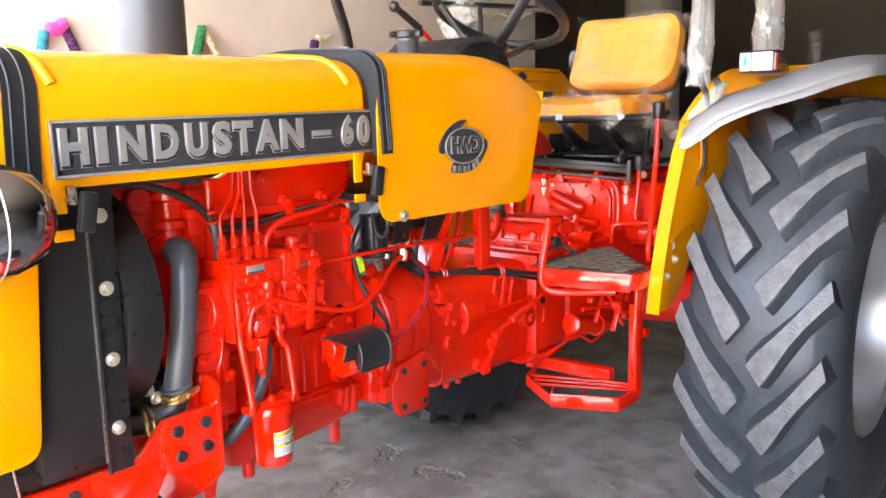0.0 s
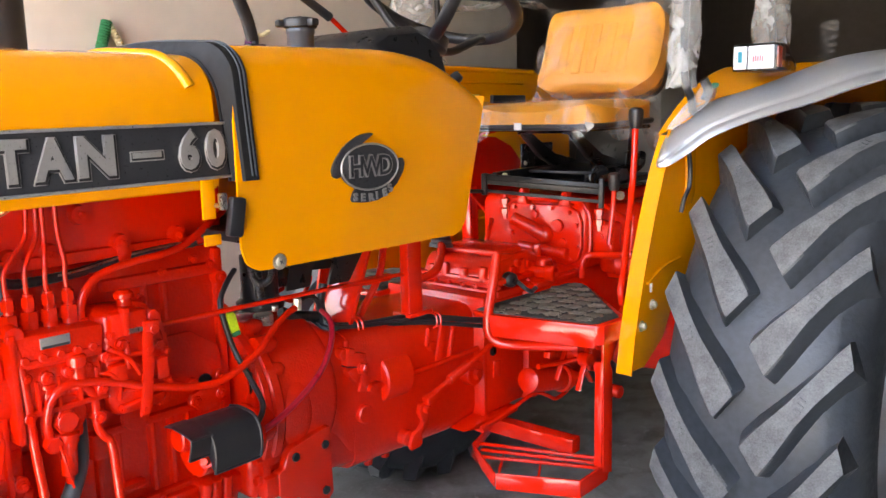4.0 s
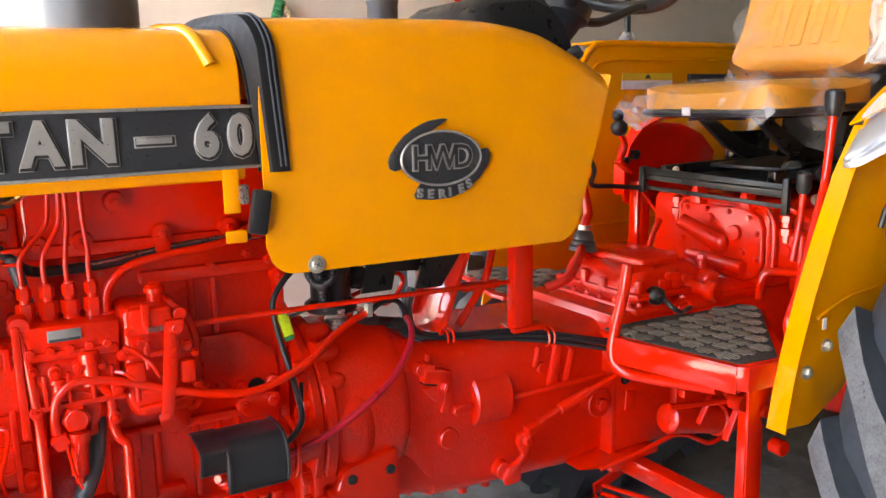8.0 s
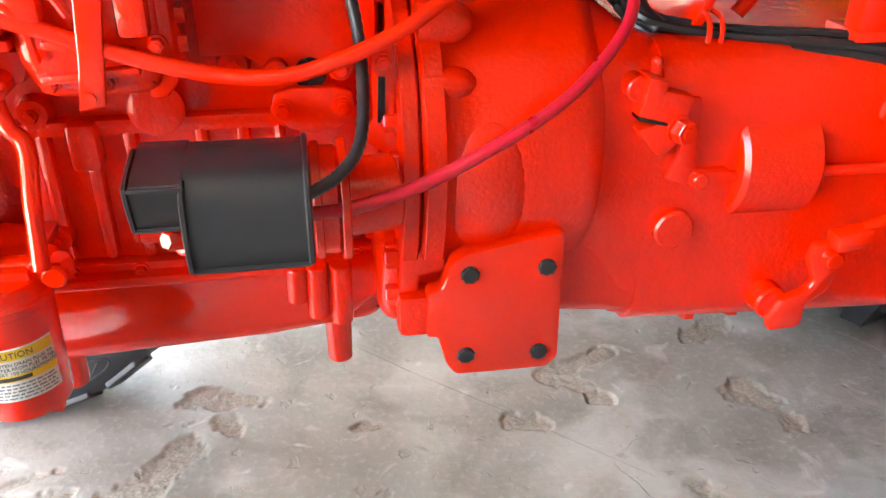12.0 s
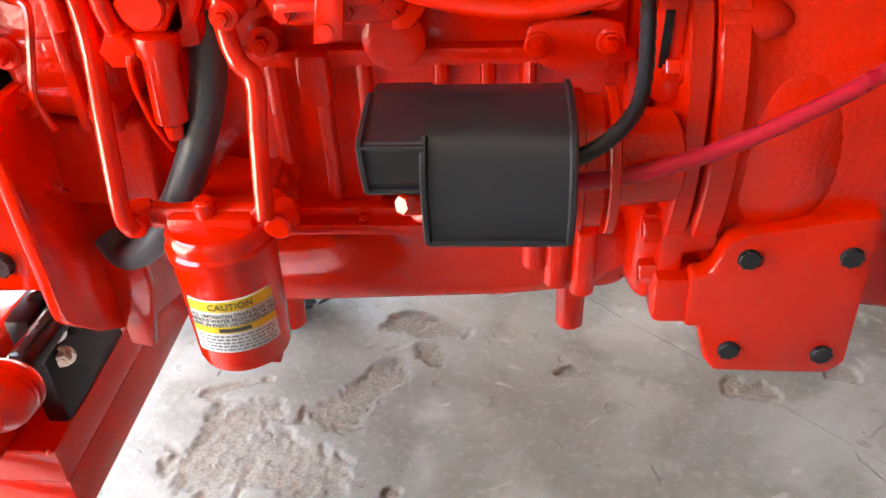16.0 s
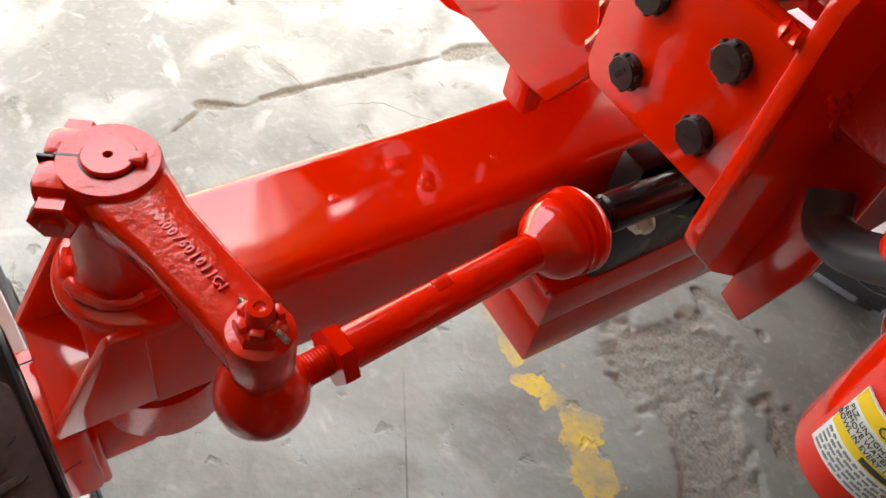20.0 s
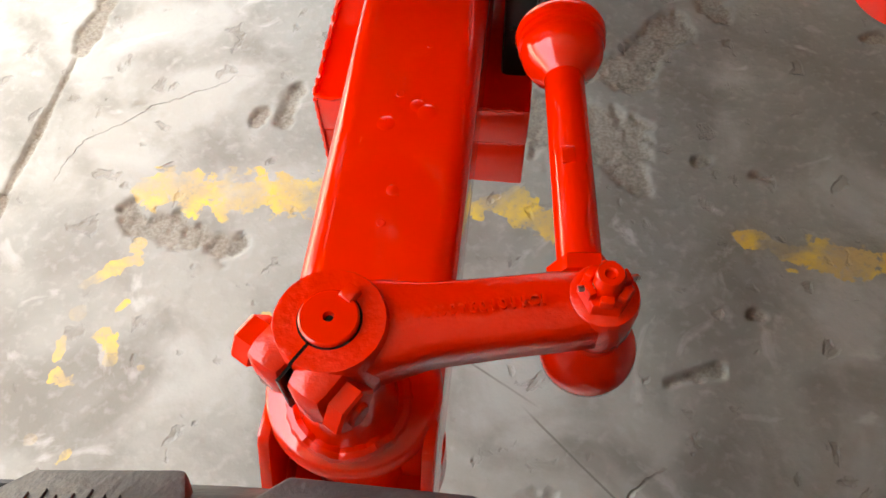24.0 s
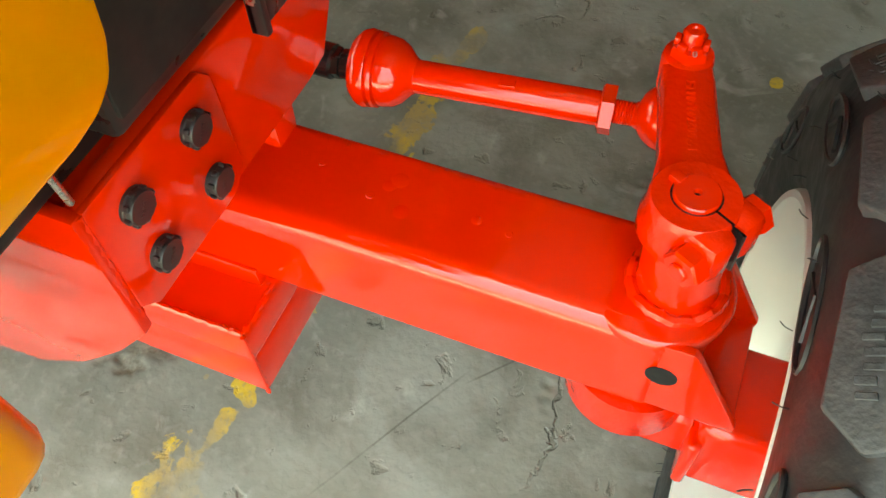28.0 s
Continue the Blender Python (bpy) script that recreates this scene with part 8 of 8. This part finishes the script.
part("wheel_hub", Shape().lathe([(0, -0.07), (0.03, -0.07), (0.042, -0.03), (0.055, -0.02), (0.055, 0.01), (0, 0.02)], (0, 0, -0.112), (0, 0, 1), 24), BLACK, wheel)
for a in (-120, 0, 120):
    c, s_ = math.cos(radians(a)), math.sin(radians(a))
    part("wheel_spoke", Shape().tube([(0.03 * c, 0.03 * s_, -0.124), (0.095 * c, 0.095 * s_, -0.098), (0.155 * c, 0.155 * s_, -0.045), (0.192 * c, 0.192 * s_, -0.012), (0.216 * c, 0.216 * s_, -0.002)], 0.018, 12, 5, flat=0.6), BLACK, wheel)
part("steering_column", Shape().cyl((SW - Vector((0.14, 0, 0.24))), SW - Vector((0.055, 0, 0.12)), 0.028, 0.024), BLACK, dash)
part("hand_throttle", Shape().tube([(1.21, CY + 0.03, 1.68), (1.15, CY + 0.03, 1.72), (1.06, CY + 0.03, 1.765)], 0.006, 10), RED, dash)
part("throttle_grip", Shape().cyl((1.155, CY + 0.03, 1.717), (1.055, CY + 0.03, 1.768), 0.011, 0.010).ball((1.045, CY + 0.03, 1.772), 0.016), BLACK, dash)
FC = (0.945, -0.192)
cap = part("fuel_filler", Shape().lathe([(0, 0), (0.0285, 0), (0.0285, 0.05), (0.030, 0.052), (0.030, 0.062), (0.0285, 0.064), (0.0285, 0.072), (0, 0.072)], (*FC, 1.605), (0, 0, 1), 28), HOSE, tractor, "black fuel filler neck with cap")
part("cap", Shape().lathe([(0, 0), (0.034, 0), (0.036, 0.002), (0.036, 0.016), (0.032, 0.020), (0, 0.020)], (*FC, 1.668), (0, 0, 1), 28), BLACK, cap)
for a in (30, 150, 270):
    part("cap_ear", Shape().box((FC[0] + 0.040 * math.cos(radians(a)), FC[1] + 0.040 * math.sin(radians(a)), 1.677), (0.022, 0.020, 0.016), 0.004, (0, 0, a)), BLACK, cap)
part("cap_disc", Shape().lathe([(0, 0), (0.022, 0), (0.019, 0.004), (0, 0.006)], (*FC, 1.687), (0, 0, 1), 24), STEEL, cap)
mirror = part("mirror_stalk", Shape().tube([(1.16, 0.27, 1.69), (1.14, 0.262, 1.74), (1.10, 0.25, 1.81), (1.06, 0.24, 1.90), (1.04, 0.23, 2.05)], 0.017, 10), BLACK, tractor, "black mirror stalk")
part("stalk_foot", Shape().box((1.165, 0.265, 1.672), (0.05, 0.03, 0.012), 0.003).cyl((1.165, 0.265, 1.66), (1.165, 0.265, 1.70), 0.009).tube([(1.165, 0.265, 1.67), (1.15, 0.23, 1.64), (1.13, 0.19, 1.60)], 0.008, 8), BLACK, mirror)
part("air_cleaner", Shape().lathe([(0, 0), (0.098, 0), (0.102, 0.01), (0.102, 0.80), (0.09, 0.83), (0, 0.84)], (0.515, 0.385, 1.30), (0, 0, 1), 40), HOSE, tractor, "dark grey upright air cleaner")
part("cleaner_bracket", Shape().box((0.515, 0.24, 1.36), (0.08, 0.20, 0.03), 0.005), SATIN_BLACK, tractor)

# ---- fenders ----
WX, WZ = 2.24, 0.742


def crown(y_in, y_out, r, a0, a1, name, label):
    return shell(name, lambda u, v: (WX + r * math.sin(radians(a0 + 32 * v + (a1 - a0 - 32 * v) * u)), y_in + (y_out - y_in) * v, WZ + r * math.cos(radians(a0 + 32 * v + (a1 - a0 - 32 * v) * u)) - 0.02 * max(0, v - 0.8) * 5), 60, 14, YELLOW, tractor, 0.005, label)


fender = crown(-0.632, -1.06, 0.862, -38, 75, "fender", "orange-yellow rear fender with silver lip")
prof = [(WX + 0.860 * math.sin(radians(a)), WZ + 0.860 * math.cos(radians(a))) for a in range(60, -39, -6)]
inner = part("fender_side", Shape().slab(prof + [(1.690, 1.33), (1.600, 1.10), (1.553, 0.93), (1.540, 0.85), (1.62, 0.845), (1.72, 0.90), (1.80, 1.02), (2.0, 0.95), (2.5, 0.95), (2.9, 1.1)], -0.652, -0.646, "y", 0.0015), YELLOW, fender)
strip = [(1.745, 1.42), (1.690, 1.33), (1.640, 1.21), (1.600, 1.10), (1.570, 1.0), (1.553, 0.93), (1.538, 0.845)]
part("front_flange", Shape().loft([[(x, -0.618, z), (x + 0.004, -0.618, z - 0.003), (x + 0.004, -0.660, z - 0.003), (x, -0.660, z)] for x, z in strip]), YELLOW, fender)
part("inner_tab", Shape().slab([(1.80, 1.45), (1.86, 1.45), (1.865, 1.27), (1.85, 1.24), (1.80, 1.24), (1.815, 1.30)], -0.664, -0.658, "y", 0.002), YELLOW, fender)
part("fender_crease", Shape().tube([(1.62, -0.656, 1.06), (1.70, -0.657, 1.09), (1.80, -0.656, 1.10)], 0.004, 6), YELLOW, fender)
for x, z in ((1.600, 0.955), (1.655, 1.0)):
    place("bolt", BOLT_Z, fender, (x, -0.652, z))
part("small_sticker", Shape().box((1.645, -0.6535, 1.045), (0.010, 0.002, 0.022)), LABEL_WHITE, fender)
part("fender_cable", Shape().tube([(1.80, -0.672, 1.43), (1.80, -0.672, 1.38), (1.812, -0.672, 1.33), (1.812, -0.67, 1.285), (1.795, -0.665, 1.255), (1.79, -0.66, 1.22)], 0.006, 8), BLACK, fender)
LOW = [(1.690, -0.640, 1.325), (1.700, -0.668, 1.338), (1.725, -0.705, 1.366), (1.752, -0.752, 1.405), (1.785, -0.845, 1.446), (1.83, -0.95, 1.480), (1.868, -1.04, 1.515), (1.92, -1.10, 1.535), (2.02, -1.13, 1.545), (2.3, -1.15, 1.555), (2.6, -1.15, 1.48)]
UPP = [(1.705, -0.632, 1.352), (1.735, -0.636, 1.395), (1.775, -0.652, 1.442), (1.822, -0.702, 1.484), (1.888, -0.800, 1.520), (1.95, -0.87, 1.553), (2.01, -0.95, 1.588), (2.07, -1.03, 1.604), (2.15, -1.07, 1.608), (2.35, -1.08, 1.605), (2.62, -1.08, 1.52)]


def glide(row, f):
    """A smooth point along a row of points."""
    i = min(int(f), len(row) - 2)
    k = f - i
    a, b, c, d = [Vector(row[min(max(n, 0), len(row) - 1)]) for n in (i - 1, i, i + 1, i + 2)]
    return 0.5 * (2 * b + (c - a) * k + (2 * a - 5 * b + 4 * c - d) * k * k + (3 * b - a - 3 * c + d) * k ** 3)


def lip_at(u, v):
    f = u * (len(LOW) - 1)
    a, b = glide(LOW, f), glide(UPP, f)
    if f < 1.1:
        wide = math.sqrt(max(0.0, 1 - (1 - f / 1.1) ** 2))
        m = a.lerp(b, 0.45)
        a, b = m.lerp(a, wide), m.lerp(b, wide)
    bulge = Vector((-0.55, -0.35, 0.75)) * (0.016 * math.sin(math.pi * v) ** 0.8 - 0.004 * math.exp(-((v - 0.2) / 0.05) ** 2))
    return tuple(a.lerp(b, v) + bulge + Vector((-0.006, -0.004, 0.010)))


shell("silver_lip", lip_at, 110, 24, SILVER, fender, 0.006, "silver painted fender lip")
far = crown(CY + 0.52, CY + 0.93, 0.862, -38, 75, "fender", "orange-yellow rear fender")
FY = 0.42
FAR = [(1.905, 1.30), (1.925, 1.55), (1.935, 1.595), (1.965, 1.630), (2.01, 1.646), (2.70, 1.648), (2.95, 1.50), (2.98, 0.95), (1.62, 0.90), (1.55, 0.86), (1.60, 1.10), (1.75, 1.24), (1.86, 1.27)]
part("fender_side", Shape().slab(FAR, FY, FY + 0.008, "y", 0.002), YELLOW, far)
part("fender_roll", Shape().tube([(1.912, FY + 0.006, 1.36), (1.922, FY + 0.006, 1.55), (1.940, FY + 0.006, 1.60), (1.975, FY + 0.006, 1.636), (2.02, FY + 0.006, 1.646), (2.35, FY + 0.006, 1.648), (2.68, FY + 0.006, 1.648)], 0.012, 10), YELLOW, far)
part("fender_shelf", Shape().box((2.33, FY + 0.06, 1.650), (0.70, 0.12, 0.008), 0.003), YELLOW, far)
part("fender_crease", Shape().tube([(1.95, FY - 0.001, 1.44), (1.965, FY - 0.001, 1.555), (2.02, FY - 0.001, 1.592), (2.2, FY - 0.001, 1.600), (2.6, FY - 0.001, 1.602)], 0.006, 8), YELLOW, far)
part("fender_crease", Shape().tube([(1.65, FY - 0.001, 1.065), (2.0, FY - 0.001, 1.075), (2.4, FY - 0.001, 1.07)], 0.006, 8), YELLOW, far)
part("warning_sticker", Shape().box((2.20, FY - 0.002, 1.545), (0.22, 0.002, 0.022)), LABEL_YELLOW, far)
part("sticker_text", Shape().box((2.20, FY - 0.002, 1.518), (0.22, 0.002, 0.028)), LABEL_WHITE, far)
part("sticker_sign", Shape().slab([(2.185, 1.538), (2.20, 1.553), (2.215, 1.538)], FY - 0.004, FY - 0.003, "y"), INK, far)
part("tool_box", Shape().box((2.49, FY - 0.008, 1.537), (0.22, 0.018, 0.032), 0.004), BLACK, far)
part("panel_hole", Shape().box((2.695, FY - 0.005, 1.305), (0.23, 0.012, 0.10), 0.006), GLOSS_BLACK, far)
for x in (2.60, 2.79):
    place("bolt", BOLT_Z, far, (x, FY - 0.011, 1.275)).scale = (0.7, 0.7, 0.7)
quad = part("brake_quadrant", Shape().slab([(1.92, 1.17), (1.90, 1.25), (1.925, 1.33), (1.975, 1.385), (2.05, 1.405), (2.14, 1.40), (2.23, 1.365), (2.29, 1.31), (2.27, 1.20), (2.2, 1.12)], 0.205, 0.220, "y", 0.006), RED, tractor, "red curved guard beside the far footboard")
part("guard_rim", Shape().loft([[(x, y, z), (x - 0.004, y, z + 0.006), (x - 0.004, y + 0.045, z + 0.006), (x, y + 0.045, z)] for x, y, z in ((1.885, 0.17, 1.20), (1.885, 0.17, 1.27), (1.905, 0.17, 1.335), (1.95, 0.17, 1.385), (2.02, 0.17, 1.412), (2.09, 0.17, 1.415))]), RED, quad)
part("guard_arm", Shape().box((1.87, 0.16, 1.285), (0.06, 0.03, 0.014), 0.004, (0, 35, 0)).tube([(1.85, 0.16, 1.30), (1.87, 0.16, 1.34), (1.85, 0.155, 1.38)], 0.009, 8), RED, quad)
part("guard_knob", Shape().ball((1.845, 0.155, 1.395), 0.024), BLACK, quad)
part("guard_knob", Shape().ball((1.835, 0.15, 1.43), 0.017), BLACK, quad)
part("guard_knob", Shape().cyl((1.925, 0.20, 1.315), (1.925, 0.165, 1.315), 0.014), BLACK, quad)
part("guard_stud", Shape().cyl((1.872, 0.17, 1.30), (1.872, 0.15, 1.30), 0.012), BLACK, quad)
part("guard_leg", Shape().box((1.925, 0.17, 1.12), (0.014, 0.036, 0.24), 0.003).box((1.962, 0.17, 1.12), (0.008, 0.036, 0.24), 0.003), RED, quad)
part("guard_rod", Shape().tube([(1.93, 0.16, 1.22), (1.96, 0.10, 1.14), (1.975, 0.08, 1.12)], 0.005, 8), RED, quad)
part("footboard_far", Shape().slab([(x, 2 * CY - y) for x, y in FB], 0.962, 0.972, "z", 0.002), RED, tractor, "red footboard with rubber mat")
part("rubber_mat", Shape().slab([(x, 2 * CY - y) for x, y in MAT], 0.972, 0.978, "z", 0.001), MAT_DARK, tractor)
far_board = part("mat_edge", Shape().box((1.55, CY + 0.17, 0.975), (0.3, 0.01, 0.012), 0.002), RED, tractor)
for i in range(10):
    for j in range(9):
        x, y = 1.452 + 0.048 * i, 2 * CY + 0.592 - 0.046 * j
        if in_poly(x, 2 * CY - y, MAT):
            ob = new("mat_pad", PADS[(i + j) % 2])
            ob.parent = far_board
            ob.matrix_local = pose(x, y, 0.978)

# fender lamp and the wrapped brackets
lamp = part("side_lamp", Shape().slab([(1.842, 1.572), (1.842, 1.634), (1.850, 1.638), (1.905, 1.638), (1.985, 1.590), (1.985, 1.572)], -0.868, -0.760, "y", 0.004), GLOSS_BLACK, fender, "black side lamp box with white and red lens")
part("clear_lens", Shape().box((1.838, -0.7815, 1.604), (0.008, 0.034, 0.056), 0.003), WHITE, lamp)
part("white_lens", Shape().box((1.838, -0.832, 1.604), (0.008, 0.064, 0.056), 0.003), WHITE, lamp)
for k in range(5):
    part("print_bar", Shape().box((1.8335, -0.815 - 0.0055 * k, 1.600 + 0.002 * (k % 2)), (0.001, 0.0025, 0.014)), WIRE_RED, lamp)
part("print_bar", Shape().box((1.8335, -0.782, 1.606), (0.001, 0.010, 0.026)), TEAL_WOOL, lamp)
part("lens_side", Shape().box((1.870, -0.868, 1.604), (0.05, 0.006, 0.050), 0.002), AMBER, lamp)
for y in (-0.770, -0.858):
    part("lens_screw", Shape().cyl((1.836, y, 1.604), (1.832, y, 1.604), 0.004, seg=12), STEEL, lamp)
part("round_sticker", Shape().lathe([(0, 0), (0.013, 0), (0.013, 0.001), (0, 0.001)], (1.805, -0.730, 1.492 + 0.047), (-0.55, 0, 0.83), 20), GREEN_WOOL, fender)


def wrapped(path, radii, name, parent, label):
    """A post inside a loose plastic bag."""
    s = Shape()
    P = [Vector(p) for p in path]
    secs, n = [], 20
    for i, (p, r) in enumerate(zip(P, radii)):
        secs.append([p + Vector((r * (1 + 0.22 * math.sin(5 * j + 2.1 * i)) * math.cos(2 * math.pi * j / n), r * (1 + 0.18 * math.cos(3 * j + 1.7 * i)) * math.sin(2 * math.pi * j / n), 0.004 * math.sin(3 * j))) for j in range(n)])
    s.loft(secs, cap=False)
    return part(name, s, MILKY, parent, label, 80)


stay = part("mirror_bracket", Shape().tube([(1.775, -0.690, 1.475), (1.770, -0.688, 1.51), (1.755, -0.680, 1.545), (1.765, -0.668, 1.62), (1.80, -0.655, 1.75), (1.85, -0.64, 1.95)], 0.010, 10).tube([(1.790, -0.715, 1.505), (1.795, -0.72, 1.53), (1.785, -0.712, 1.555)], 0.012, 8), BLACK, fender, "black bracket bagged in plastic film")
wrapped([(1.745, -0.672, 1.535), (1.752, -0.670, 1.57), (1.762, -0.668, 1.61), (1.775, -0.664, 1.66), (1.79, -0.660, 1.71), (1.80, -0.655, 1.76), (1.82, -0.648, 1.84), (1.85, -0.64, 1.96)], [0.036, 0.030, 0.034, 0.038, 0.036, 0.032, 0.030, 0.03], "plastic_bag", stay, "milky plastic bag")
wrapped([(1.795, -0.722, 1.540), (1.783, -0.715, 1.515), (1.765, -0.70, 1.490), (1.735, -0.672, 1.455), (1.722, -0.655, 1.435)], [0.020, 0.024, 0.022, 0.014, 0.008], "plastic_bag", stay, "milky plastic bag")
rear_stay = part("rear_lamp_post", Shape().tube([(2.28, -0.70, 1.60), (2.28, -0.70, 1.70), (2.30, -0.68, 1.85), (2.34, -0.66, 2.0)], 0.012, 10), BLACK, fender, "lamp post bagged in plastic film")
wrapped([(2.26, -0.70, 1.61), (2.27, -0.70, 1.66), (2.28, -0.695, 1.72), (2.30, -0.69, 1.80), (2.33, -0.67, 1.90), (2.36, -0.66, 2.0)], [0.05, 0.045, 0.05, 0.045, 0.05, 0.04], "plastic_bag", rear_stay, "milky plastic bag")
part("lamp_coil", Shape().tube([(2.40 + 0.022 * math.cos(i * 0.8), -0.82 + 0.022 * math.sin(i * 0.8), 1.60 + 0.0028 * i) for i in range(46)], 0.007, 6, 1), FILM, fender)
far_stay = part("far_lamp_post", Shape().tube([(2.20, CY + 0.60, 1.58), (2.20, CY + 0.60, 1.75), (2.19, CY + 0.60, 1.925)], 0.011, 10), BLACK, far, "black lamp post and bar bagged in plastic film")
part("lamp_bar", Shape().tube([(1.80, CY + 0.60, 1.900), (2.19, CY + 0.60, 1.925), (2.50, CY + 0.60, 1.940), (2.86, CY + 0.60, 1.955)], 0.012, 10), BLACK, far_stay)
wrapped([(2.195, CY + 0.60, 1.640), (2.20, CY + 0.60, 1.665), (2.20, CY + 0.60, 1.69)], [0.026, 0.036, 0.018], "plastic_bag", far_stay, "milky plastic bag")
wrapped([(2.06, CY + 0.60, 1.935), (2.05, CY + 0.60, 1.90), (2.04, CY + 0.60, 1.85), (2.02, CY + 0.60, 1.80), (2.00, CY + 0.60, 1.77)], [0.05, 0.075, 0.08, 0.06, 0.03], "plastic_bag", far_stay, "milky plastic bag")
wrapped([(2.27, CY + 0.60, 1.890), (2.34, CY + 0.60, 1.885), (2.42, CY + 0.60, 1.890), (2.52, CY + 0.60, 1.915), (2.64, CY + 0.60, 1.940), (2.78, CY + 0.60, 1.945), (2.88, CY + 0.60, 1.93)], [0.045, 0.07, 0.065, 0.05, 0.045, 0.055, 0.03], "plastic_bag", far_stay, "milky plastic bag")

# ---- garlands on the wall ----
def garland(x, z, legs):
    g = thing("garland", "woollen garland hung on the cream wall, " + " and ".join(c for c, *_ in legs), "garland", "garlands on the wall")
    mats = {"green": GREEN_WOOL, "cream": CREAM_WOOL, "pink": PINK_WOOL, "teal": TEAL_WOOL, "purple": PURPLE_WOOL, "red": RED_WOOL}
    for c, x0, z0, x1, z1, r in legs:
        n = 26
        part("woollen_strand", Shape().tube([(x + x0 + (x1 - x0) * i / n + 0.004 * math.sin(3.1 * i), WALL_Y - 0.022, z + z0 + (z1 - z0) * i / n - 0.012 * math.sin(math.pi * i / n)) for i in range(n + 1)], r, 10, 3, 0.10), mats[c], g)
    return g


garland(0.640, 1.80, (("pink", -0.03, -0.02, 0.03, 0.0, 0.022), ("teal", -0.04, -0.03, -0.11, -0.30, 0.018), ("purple", 0.03, -0.01, 0.16, -0.28, 0.017)))
garland(1.236, 1.825, (("green", 0.0, 0.0, -0.11, -0.32, 0.019), ("cream", 0.0, 0.0, 0.20, -0.34, 0.013)))
garland(1.86, 1.80, (("cream", -0.02, 0.02, 0.06, 0.03, 0.008), ("purple", -0.03, 0.0, -0.12, -0.30, 0.02), ("cream", 0.0, 0.02, 0.0, -0.05, 0.01)))
